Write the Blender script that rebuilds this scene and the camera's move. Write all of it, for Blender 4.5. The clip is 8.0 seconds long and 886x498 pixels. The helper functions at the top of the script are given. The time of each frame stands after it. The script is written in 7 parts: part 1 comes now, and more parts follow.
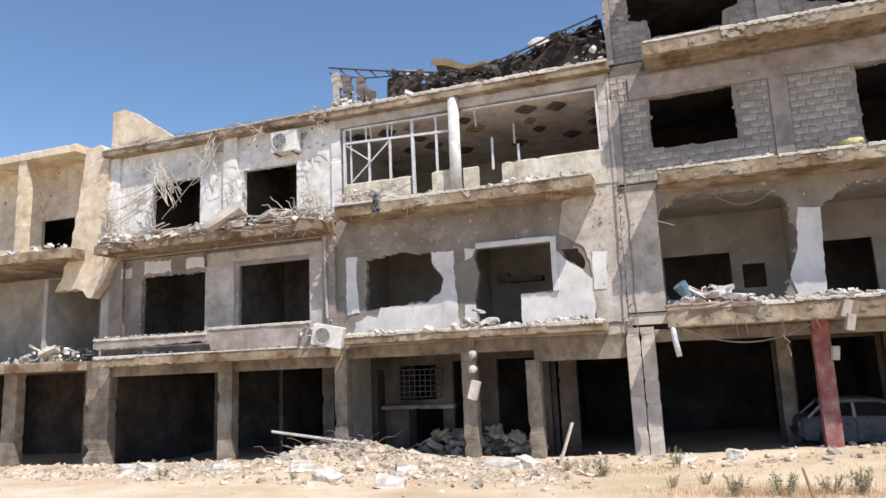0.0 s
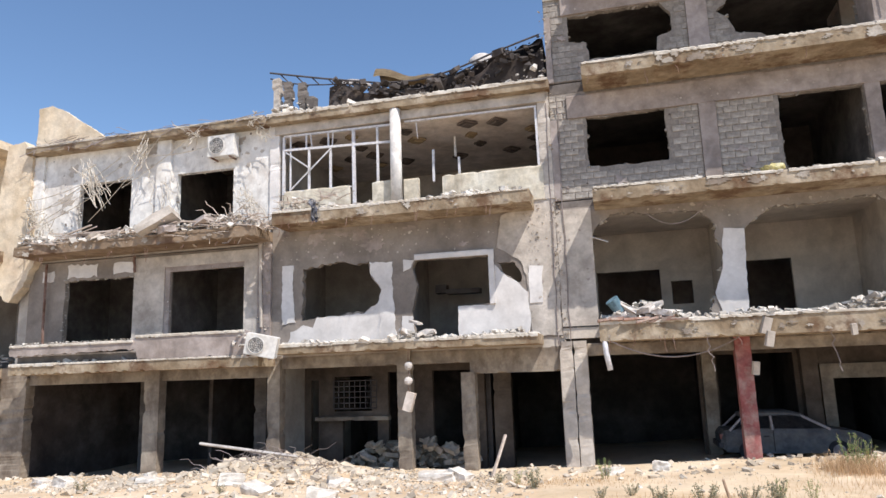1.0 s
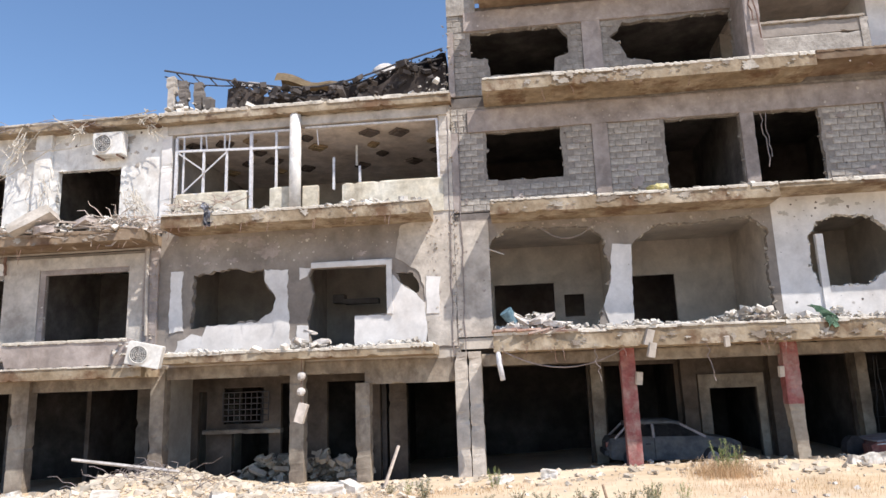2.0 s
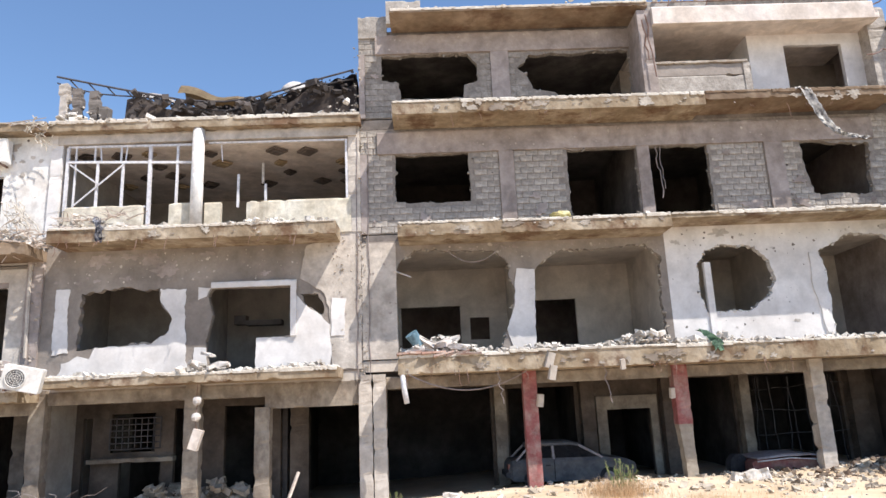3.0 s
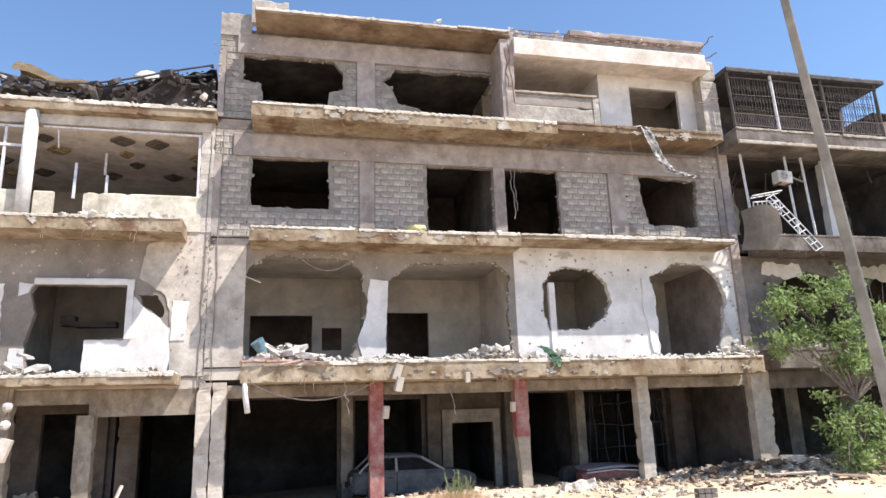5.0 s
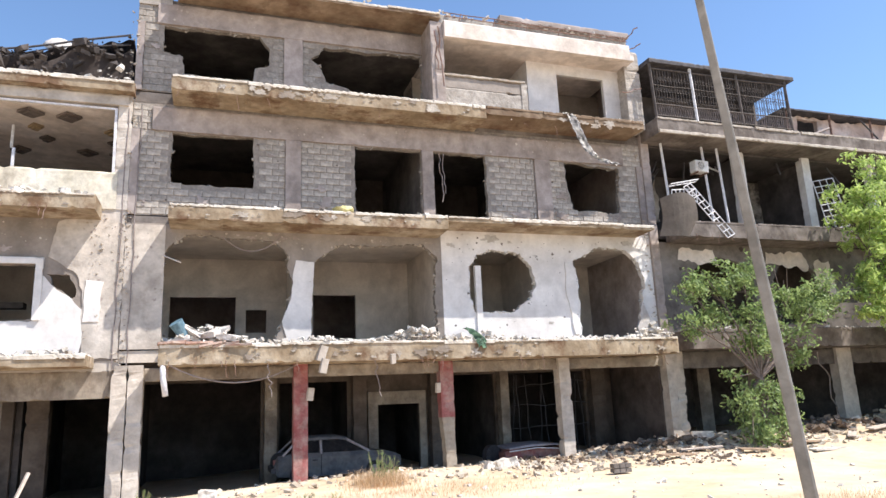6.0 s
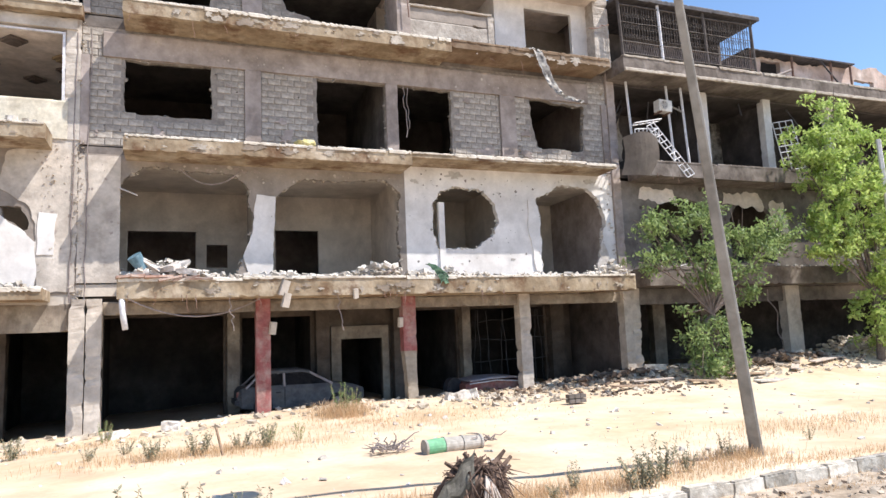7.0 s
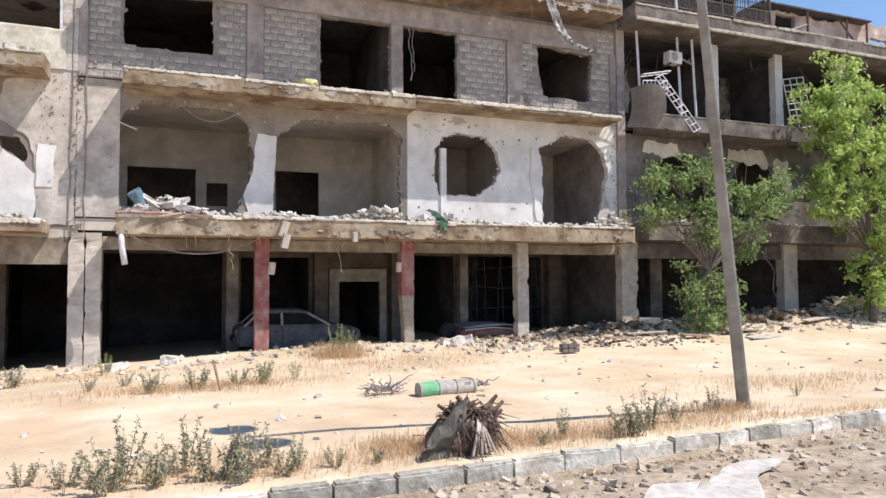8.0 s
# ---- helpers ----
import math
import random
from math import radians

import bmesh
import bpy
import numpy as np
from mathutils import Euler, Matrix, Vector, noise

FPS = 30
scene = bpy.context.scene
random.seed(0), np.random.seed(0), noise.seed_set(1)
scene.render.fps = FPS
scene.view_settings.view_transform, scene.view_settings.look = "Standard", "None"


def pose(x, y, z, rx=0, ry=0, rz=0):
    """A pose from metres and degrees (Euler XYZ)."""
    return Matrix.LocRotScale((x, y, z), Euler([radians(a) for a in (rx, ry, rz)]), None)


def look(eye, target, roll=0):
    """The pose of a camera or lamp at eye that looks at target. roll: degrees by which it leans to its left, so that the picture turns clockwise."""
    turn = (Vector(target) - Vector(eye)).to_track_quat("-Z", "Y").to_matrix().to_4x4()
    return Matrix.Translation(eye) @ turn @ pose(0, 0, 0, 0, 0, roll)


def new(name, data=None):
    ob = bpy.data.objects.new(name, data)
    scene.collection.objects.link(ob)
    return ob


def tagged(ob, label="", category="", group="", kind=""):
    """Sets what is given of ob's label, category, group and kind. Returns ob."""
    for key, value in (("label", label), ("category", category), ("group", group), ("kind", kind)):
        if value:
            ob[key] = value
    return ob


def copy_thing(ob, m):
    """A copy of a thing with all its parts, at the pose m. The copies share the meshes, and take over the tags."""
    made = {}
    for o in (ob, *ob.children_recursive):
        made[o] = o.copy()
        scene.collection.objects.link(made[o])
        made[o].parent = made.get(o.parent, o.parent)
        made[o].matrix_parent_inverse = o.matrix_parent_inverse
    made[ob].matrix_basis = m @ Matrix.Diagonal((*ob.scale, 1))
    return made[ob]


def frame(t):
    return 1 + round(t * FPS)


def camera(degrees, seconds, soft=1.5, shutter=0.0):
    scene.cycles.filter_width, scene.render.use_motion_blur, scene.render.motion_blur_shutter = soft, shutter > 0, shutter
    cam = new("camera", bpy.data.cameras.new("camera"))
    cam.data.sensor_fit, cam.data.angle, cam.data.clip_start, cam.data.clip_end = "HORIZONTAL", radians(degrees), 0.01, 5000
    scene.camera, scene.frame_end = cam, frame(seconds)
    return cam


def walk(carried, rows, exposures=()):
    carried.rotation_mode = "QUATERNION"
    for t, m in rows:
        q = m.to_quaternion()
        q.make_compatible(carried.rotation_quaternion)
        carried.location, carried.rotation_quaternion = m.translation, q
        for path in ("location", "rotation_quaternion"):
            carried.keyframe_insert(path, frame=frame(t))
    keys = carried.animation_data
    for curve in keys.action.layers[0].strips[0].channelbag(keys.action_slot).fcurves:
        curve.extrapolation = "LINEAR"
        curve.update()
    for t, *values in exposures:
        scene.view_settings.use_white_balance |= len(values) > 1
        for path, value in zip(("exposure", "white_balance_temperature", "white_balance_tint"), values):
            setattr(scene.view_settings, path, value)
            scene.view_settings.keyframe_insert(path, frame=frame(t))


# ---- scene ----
cam = camera(65.9, 8.0)
PATH = [
    (0, (3.564, -20.738, 2.417), (2.328, -17.204, 3.061), -2.4),
    (0.5, (3.593, -20.752, 2.481), (2.508, -17.172, 3.148), -2.7),
    (1, (3.599, -20.752, 2.44), (2.688, -17.128, 3.129), -1.9),
    (1.5, (3.72, -20.693, 2.362), (3.057, -17.018, 3.068), -1.8),
    (3, (3.963, -20.623, 2.32), (4.062, -16.919, 3.169), -2.5),
    (3.5, (3.994, -20.638, 2.347), (4.328, -16.956, 3.222), -2.6),
    (4, (4.114, -20.638, 2.288), (4.659, -16.99, 3.194), -2.5),
    (4.5, (4.21, -20.64, 2.215), (4.883, -17.013, 3.133), -2.0),
    (6, (4.44, -20.67, 2.02), (5.637, -17.159, 2.839), -2.5),
    (6.5, (4.49, -20.714, 1.978), (5.806, -17.212, 2.643), -2.6),
    (7, (4.494, -20.706, 1.942), (5.879, -17.199, 2.417), -2.4),
    (7.5, (4.501, -20.702, 1.938), (5.886, -17.18, 2.271), -1.7),
    (8, (4.497, -20.7, 1.934), (5.886, -17.168, 2.115), -0.3),
]
EXPOSURE = [(0.0, 0.12), (2.0, 0.33), (4.0, 0.58), (6.5, 0.67), (8.0, 0.26)]
walk(cam, [(t, look(eye, target, roll)) for t, eye, target, roll in PATH], EXPOSURE)

# ---- light: high sun from the street's far end, grazing the facades; clear sky ----
SUN = Vector((1.0, -0.73, 1.84)).normalized()
world = bpy.data.worlds.new("sky")
scene.world = world
world.use_nodes = True
wn = world.node_tree.nodes
sky = wn.new("ShaderNodeTexSky")
sky.sky_type = "NISHITA"
sky.sun_disc = False
sky.sun_elevation = math.asin(SUN.z)
sky.sun_rotation = math.atan2(SUN.x, SUN.y)
sky.air_density, sky.dust_density, sky.ozone_density = 1.0, 0.1, 4.6
wn["Background"].inputs["Strength"].default_value = 0.15
world.node_tree.links.new(sky.outputs[0], wn["Background"].inputs["Color"])
lamp = bpy.data.lights.new("sun", "SUN")
lamp.energy, lamp.angle, lamp.color = 5.0, radians(0.53), (1.0, 0.94, 0.87)
sun = new("sun", lamp)
sun.matrix_world = look((30, -10, 60), Vector((30, -10, 60)) - SUN)

# ---- materials ----
MATS = {}


def mat(name, colours, scale=1.5, rough=0.9, bump=0.16, fine=13.0, stain=None, stain_amount=0.5, metal=0.0, island=0.0, obrand=0.0, streak=0.0, grain=0.06, blotch=0.16, sharp=0.18):
    """Broad noise mixes the colours, blotch and grain vary them at smaller scales; stain lays another colour in patches (sharp: the width of their rim), streak stretches them downwards."""
    if name in MATS:
        return MATS[name]
    m = bpy.data.materials.new(name)
    m.use_nodes = True
    nt = m.node_tree
    n, link = nt.nodes, nt.links.new
    bsdf = n["Principled BSDF"]
    bsdf.inputs["Roughness"].default_value = rough
    bsdf.inputs["Metallic"].default_value = metal
    bsdf.inputs["Specular IOR Level"].default_value = 0.25
    co = n.new("ShaderNodeTexCoord")
    broad = n.new("ShaderNodeTexNoise")
    broad.inputs["Scale"].default_value, broad.inputs["Detail"].default_value = scale, 6
    broad.inputs["Roughness"].default_value = 0.65
    link(co.outputs["Object"], broad.inputs["Vector"])
    small = n.new("ShaderNodeTexNoise")
    small.inputs["Scale"].default_value, small.inputs["Detail"].default_value = fine, 4
    link(co.outputs["Object"], small.inputs["Vector"])
    ramp = n.new("ShaderNodeValToRGB")
    e = ramp.color_ramp.elements
    e[0].position, e[1].position = 0.37, 0.64
    e[0].color, e[1].color = (*colours[0], 1), (*colours[-1], 1)
    for i, c in enumerate(colours[1:-1]):
        x = e.new(0.37 + 0.27 * (i + 1) / (len(colours) - 1))
        x.color = (*c, 1)
    link(broad.outputs["Fac"], ramp.inputs["Fac"])
    out = ramp.outputs["Color"]
    if stain:
        sn = n.new("ShaderNodeTexNoise")
        sn.inputs["Scale"].default_value, sn.inputs["Detail"].default_value = scale * 0.9, 8
        sn.inputs["Roughness"].default_value = 0.7
        mp = n.new("ShaderNodeMapping")
        mp.inputs["Location"].default_value = (3.1, 7.7, 1.3)
        mp.inputs["Scale"].default_value = (1, 1, 1 - streak)
        link(co.outputs["Object"], mp.inputs["Vector"])
        link(mp.outputs["Vector"], sn.inputs["Vector"])
        sr = n.new("ShaderNodeMapRange")
        sr.inputs["From Min"].default_value, sr.inputs["From Max"].default_value = 0.5, 0.5 + sharp
        sr.inputs["To Max"].default_value = stain_amount
        link(sn.outputs["Fac"], sr.inputs["Value"])
        mx = n.new("ShaderNodeMixRGB")
        mx.inputs["Color2"].default_value = (*stain, 1)
        link(sr.outputs["Result"], mx.inputs["Fac"])
        link(out, mx.inputs["Color1"])
        out = mx.outputs["Color"]
    speck = n.new("ShaderNodeMapRange")
    speck.inputs["From Min"].default_value, speck.inputs["From Max"].default_value = 0.3, 0.7
    speck.inputs["To Min"].default_value, speck.inputs["To Max"].default_value = 1 - grain, 1 + grain * 0.8
    link(small.outputs["Fac"], speck.inputs["Value"])
    val = speck.outputs["Result"]
    if blotch:
        bn = n.new("ShaderNodeTexNoise")
        bn.inputs["Scale"].default_value, bn.inputs["Detail"].default_value = scale * 3.4, 5
        bn.inputs["Distortion"].default_value = 0.6
        link(co.outputs["Object"], bn.inputs["Vector"])
        br = n.new("ShaderNodeMapRange")
        br.inputs["From Min"].default_value, br.inputs["From Max"].default_value = 0.34, 0.66
        br.inputs["To Min"].default_value, br.inputs["To Max"].default_value = 1 - blotch, 1 + blotch * 0.7
        link(bn.outputs["Fac"], br.inputs["Value"])
        bmul = n.new("ShaderNodeMath")
        bmul.operation = "MULTIPLY"
        link(val, bmul.inputs[0])
        link(br.outputs["Result"], bmul.inputs[1])
        val = bmul.outputs["Value"]
    for on, node, sock in ((island, "ShaderNodeNewGeometry", "Random Per Island"), (obrand, "ShaderNodeObjectInfo", "Random")):
        if on:
            g = n.new(node)
            r = n.new("ShaderNodeMapRange")
            r.inputs["To Min"].default_value, r.inputs["To Max"].default_value = 1 - on, 1 + on * 0.6
            link(g.outputs[sock], r.inputs["Value"])
            mu = n.new("ShaderNodeMath")
            mu.operation = "MULTIPLY"
            link(val, mu.inputs[0])
            link(r.outputs["Result"], mu.inputs[1])
            val = mu.outputs["Value"]
    vm = n.new("ShaderNodeVectorMath")
    vm.operation = "SCALE"
    link(out, vm.inputs[0])
    link(val, vm.inputs["Scale"])
    link(vm.outputs["Vector"], bsdf.inputs["Base Color"])
    if bump:
        add = n.new("ShaderNodeMath")
        add.operation = "ADD"
        link(broad.outputs["Fac"], add.inputs[0])
        link(small.outputs["Fac"], add.inputs[1])
        b = n.new("ShaderNodeBump")
        b.inputs["Strength"].default_value, b.inputs["Distance"].default_value = bump, 0.05
        link(add.outputs["Value"], b.inputs["Height"])
        link(b.outputs["Normal"], bsdf.inputs["Normal"])
    MATS[name] = m
    return m


def M(name):
    return MATS[name]


mat("concrete", [(0.275, 0.23, 0.207), (0.367, 0.313, 0.287), (0.439, 0.377, 0.351)], 0.8, stain=(0.204, 0.162, 0.138), stain_amount=0.55, streak=0.6)
mat("render_grey", [(0.209, 0.177, 0.153), (0.27, 0.233, 0.204), (0.321, 0.279, 0.246)], 0.5, stain=(0.377, 0.33, 0.287), stain_amount=0.45)
# Darker copy of the concrete: the arcade's shade is put into its colour
mat("arcade_concrete", [(0.19, 0.155, 0.125), (0.28, 0.235, 0.19), (0.38, 0.33, 0.27)], 0.9, stain=(0.12, 0.09, 0.07), stain_amount=0.7, streak=0.5, sharp=0.12)
mat("soffit", [(0.24, 0.195, 0.155), (0.3, 0.25, 0.205), (0.37, 0.32, 0.27)], 0.9, stain=(0.13, 0.085, 0.06), stain_amount=0.7)
mat("slab_edge", [(0.23, 0.17, 0.11), (0.33, 0.26, 0.18), (0.46, 0.385, 0.295)], 0.9, stain=(0.14, 0.075, 0.042), stain_amount=0.85, sharp=0.1, bump=0.2)
mat("scorched_plaster", [(0.3, 0.255, 0.215), (0.42, 0.365, 0.315), (0.5, 0.445, 0.39)], 0.8, stain=(0.045, 0.037, 0.033), stain_amount=0.9, sharp=0.1)
mat("pink_plaster", [(0.5, 0.37, 0.31), (0.58, 0.45, 0.39), (0.66, 0.57, 0.52)], 0.9, stain=(0.34, 0.25, 0.2), stain_amount=0.6, sharp=0.1)
mat("old_iron", [(0.07, 0.06, 0.055), (0.13, 0.11, 0.1)], 4.0, rough=0.75, bump=0.1)
mat("parapet_cream", [(0.52, 0.46, 0.36), (0.63, 0.57, 0.46), (0.7, 0.65, 0.55)], 1.4, stain=(0.42, 0.35, 0.27), stain_amount=0.6, sharp=0.1)
mat("slab_brown", [(0.17, 0.115, 0.075), (0.24, 0.175, 0.12), (0.33, 0.25, 0.18)], 0.7, stain=(0.12, 0.06, 0.035), stain_amount=0.7, sharp=0.12)
mat("edge_light", [(0.33, 0.285, 0.235), (0.42, 0.37, 0.315), (0.5, 0.45, 0.39)], 1.5, stain=(0.24, 0.17, 0.12), stain_amount=0.6, bump=0.3)
mat("flaked_plaster", [(0.42, 0.39, 0.36), (0.5, 0.47, 0.44), (0.56, 0.53, 0.505)], 1.2, stain=(0.34, 0.3, 0.27), stain_amount=0.5, bump=0.2)
mat("room_pale", [(0.51, 0.453, 0.395), (0.592, 0.532, 0.461), (0.653, 0.591, 0.517)], 0.4, stain=(0.347, 0.286, 0.235), stain_amount=0.5, bump=0.1)
mat("white_plaster", [(0.6, 0.57, 0.55), (0.69, 0.66, 0.64), (0.76, 0.73, 0.71)], 0.6, stain=(0.46, 0.41, 0.37), stain_amount=0.35, bump=0.05, streak=0.3, grain=0.04, blotch=0.1)
mat("cream_plaster", [(0.58, 0.497, 0.429), (0.68, 0.597, 0.531), (0.72, 0.647, 0.599)], 0.7, stain=(0.4, 0.318, 0.26), stain_amount=0.5, bump=0.15)
mat("room_plaster", [(0.34, 0.305, 0.27), (0.42, 0.38, 0.34), (0.48, 0.44, 0.395)], 0.4, stain=(0.22, 0.187, 0.16), stain_amount=0.5, bump=0.1)
# Dark room colours: soot and charring, with deep-room shade painted in as well
mat("soot_shade", [(0.075, 0.058, 0.05), (0.11, 0.088, 0.078), (0.16, 0.13, 0.115)], 0.6, stain=(0.032, 0.025, 0.023), stain_amount=0.7)
mat("shaded_shop_wall", [(0.085, 0.065, 0.053), (0.125, 0.098, 0.08), (0.175, 0.14, 0.115)], 0.6, stain=(0.04, 0.03, 0.026), stain_amount=0.7)
mat("char_shade", [(0.055, 0.047, 0.045), (0.09, 0.077, 0.072), (0.14, 0.12, 0.112)], 0.6, stain=(0.03, 0.026, 0.025), stain_amount=0.7)
mat("lip_dust", [(0.5, 0.44, 0.37), (0.6, 0.545, 0.47), (0.68, 0.63, 0.56)], 1.6, stain=(0.36, 0.29, 0.22), stain_amount=0.5, bump=0.4)
mat("cream_white", [(0.7, 0.67, 0.63), (0.78, 0.755, 0.72), (0.82, 0.8, 0.77)], 0.9, stain=(0.5, 0.44, 0.39), stain_amount=0.55, bump=0.12, streak=0.4, sharp=0.1)
mat("ochre_plaster", [(0.58, 0.46, 0.32), (0.67, 0.56, 0.42), (0.72, 0.62, 0.49)], 0.7, stain=(0.42, 0.31, 0.22), stain_amount=0.6, bump=0.2)
# Burnt plaster, used too as painted shade on room floors and partitions
mat("burnt_shaded_wall", [(0.115, 0.1, 0.09), (0.175, 0.153, 0.138), (0.24, 0.21, 0.19)], 0.7, stain=(0.06, 0.049, 0.046), stain_amount=0.7)
mat("block", [(0.32, 0.285, 0.25), (0.4, 0.36, 0.32), (0.475, 0.43, 0.385)], 2.5, stain=(0.25, 0.215, 0.185), stain_amount=0.5, bump=0.35, obrand=0.16, island=0.1)
mat("mortar", [(0.24, 0.21, 0.185), (0.31, 0.275, 0.245)], 3.0)
mat("sand", [(0.53, 0.4, 0.265), (0.61, 0.485, 0.345), (0.67, 0.56, 0.425)], 0.3, stain=(0.52, 0.355, 0.235), stain_amount=0.6, bump=0.1, fine=9, blotch=0.1)
mat("dirt_road", [(0.3, 0.235, 0.17), (0.43, 0.345, 0.26), (0.54, 0.46, 0.37)], 0.7, stain=(0.22, 0.165, 0.12), stain_amount=0.7, bump=0.3, fine=12, grain=0.25)
mat("rubble_fine", [(0.46, 0.385, 0.3), (0.56, 0.48, 0.385), (0.64, 0.575, 0.49)], 1.2, bump=0.3, island=0.3)
# Whitish plaster, made paler to stand in for sun on the piers
mat("pier_plaster", [(0.42, 0.37, 0.325), (0.52, 0.465, 0.41), (0.58, 0.525, 0.47)], 0.9, stain=(0.3, 0.255, 0.215), stain_amount=0.6, bump=0.2)
mat("burnt_edge", [(0.11, 0.09, 0.078), (0.175, 0.148, 0.13), (0.245, 0.212, 0.19)], 1.1, stain=(0.07, 0.053, 0.043), stain_amount=0.6)
mat("rubble", [(0.46, 0.415, 0.365), (0.58, 0.54, 0.49), (0.68, 0.65, 0.61)], 2.0, bump=0.3, island=0.4)
mat("red_paint", [(0.25, 0.075, 0.072), (0.31, 0.12, 0.115), (0.36, 0.22, 0.2)], 1.6, stain=(0.4, 0.34, 0.3), stain_amount=0.7)
mat("metal_white", [(0.6, 0.59, 0.61), (0.74, 0.73, 0.75)], 3.0, rough=0.5, bump=0.03, stain=(0.38, 0.33, 0.3), stain_amount=0.3)
mat("ac_casing", [(0.66, 0.64, 0.61), (0.74, 0.725, 0.7)], 2.0, rough=0.55, bump=0.02, stain=(0.5, 0.44, 0.38), stain_amount=0.5, blotch=0.06)
mat("rust", [(0.12, 0.0647, 0.0452), (0.2, 0.119, 0.0904), (0.26, 0.189, 0.169)], 4.0, rough=0.85, bump=0.2)
mat("dark_metal", [(0.05, 0.0468, 0.0508), (0.1, 0.0915, 0.096)], 4.0, rough=0.7, bump=0.1)
mat("wire", [(0.2, 0.169, 0.158), (0.33, 0.279, 0.271)], 4.0, rough=0.8, bump=0)

# ---- mesh helpers ----
ORG = {}


def thing(name, at, label, category, group="", kind=""):
    ob = new(name)
    ob.location = at
    ORG[ob.name] = Vector(at)
    return tagged(ob, label, category, group, kind)


def mesh_of(name, bm, material, at=(0, 0, 0), smooth=False):
    me = bpy.data.meshes.new(name)
    bmesh.ops.translate(bm, verts=bm.verts, vec=-Vector(at))
    bm.to_mesh(me)
    bm.free()
    me.materials.append(M(material) if isinstance(material, str) else material)
    if smooth:
        for p in me.polygons:
            p.use_smooth = True
    return me


def part(name, bm, material, parent, label="", smooth=False, kind=""):
    """Links bm (in world metres) as one mesh under parent."""
    o = ORG[parent.name]
    ob = new(name, mesh_of(name, bm, material, o, smooth))
    ob.parent = parent
    ORG[ob.name] = o
    return tagged(ob, label, kind=kind)


def solo(name, bm, material, at, label, category="", group="", kind="", smooth=False):
    """A thing of one mesh."""
    ob = new(name, mesh_of(name, bm, material, at, smooth))
    ob.location = at
    ORG[ob.name] = Vector(at)
    return tagged(ob, label, category, group, kind)


def box(bm, x0, x1, y0, y1, z0, z1, m=None):
    v = [bm.verts.new(p) for p in ((x0, y0, z0), (x1, y0, z0), (x1, y1, z0), (x0, y1, z0), (x0, y0, z1), (x1, y0, z1), (x1, y1, z1), (x0, y1, z1))]
    for f in ((0, 3, 2, 1), (4, 5, 6, 7), (0, 1, 5, 4), (1, 2, 6, 5), (2, 3, 7, 6), (3, 0, 4, 7)):
        bm.faces.new([v[i] for i in f])
    if m is not None:
        bmesh.ops.transform(bm, matrix=m, verts=v)
    return v


def boxes(*spec):
    bm = bmesh.new()
    for s in spec:
        box(bm, *s)
    return bm


def ragged_bar(rings, rnd, seed, closed_ends=True, wear=None):
    """A bar through rectangular rings, each a list of four corners; wear moves each corner."""
    r = random.Random(seed)
    bm = bmesh.new()
    prev = None
    for ring in rings:
        vs = []
        for p in ring:
            d = rnd * (2.4 * max(0.0, noise.noise(Vector(p) * 4.1 + Vector((seed * 1.7, 0, 0))) - 0.2) + 0.16 * r.random())
            c = sum((Vector(q) for q in ring), Vector()) / len(ring)
            w = (c - Vector(p))
            w = w.normalized() * min(d, w.length * 0.35)
            vs.append(bm.verts.new(Vector(p) + w))
        if prev:
            k = len(vs)
            for i in range(k):
                bm.faces.new((prev[i], prev[(i + 1) % k], vs[(i + 1) % k], vs[i]))
        elif closed_ends:
            bm.faces.new(list(reversed(vs)))
        prev = vs
    if closed_ends:
        bm.faces.new(prev)
    return bm


def slab_bm(x0, x1, y0, y1, z0, z1, seed, rnd=0.06, step=0.13):
    """A slab along x; its front arrises are chipped, its face stays flat."""
    n = max(2, int((x1 - x0) / step))
    r = random.Random(seed)
    e = min(0.05, (z1 - z0) * 0.25)
    bm = bmesh.new()
    prev = None
    for i in range(n + 1):
        x = x0 + (x1 - x0) * i / n
        a = 0.015 * noise.noise((x * 0.4, seed * 3.3, 0))
        c0 = rnd * r.uniform(0.2, 0.9) if r.random() < 0.13 else 0.0
        c1 = rnd * r.uniform(0.2, 0.9) if r.random() < 0.18 else 0.0
        w0, w1 = min(c0, e * 0.9), min(c1, e * 0.9)
        ring = [(x, y0 + a + c0, z0 + w0), (x, y1, z0), (x, y1, z1), (x, y0 + a + c1 + 0.02, z1 - w1 * 0.6), (x, y0 + a + w1 * 0.3, z1 - e), (x, y0 + a + w0 * 0.2, z0 + e)]
        vs = [bm.verts.new(p) for p in ring]
        k = len(vs)
        if prev:
            for q in range(k):
                bm.faces.new((prev[q], vs[q], vs[(q + 1) % k], prev[(q + 1) % k]))
        else:
            bm.faces.new(vs)
        prev = vs
    bm.faces.new(list(reversed(prev)))
    bmesh.ops.recalc_face_normals(bm, faces=bm.faces)
    return bm


def column_bm(x0, x1, y0, y1, z0, z1, seed, rnd=0.04, step=0.09):
    n = max(2, int((z1 - z0) / step))
    rings = []
    for i in range(n + 1):
        z = z0 + (z1 - z0) * i / n
        rings.append([(x0, y0, z), (x1, y0, z), (x1, y1, z), (x0, y1, z)])
    return ragged_bar(rings, rnd, seed)


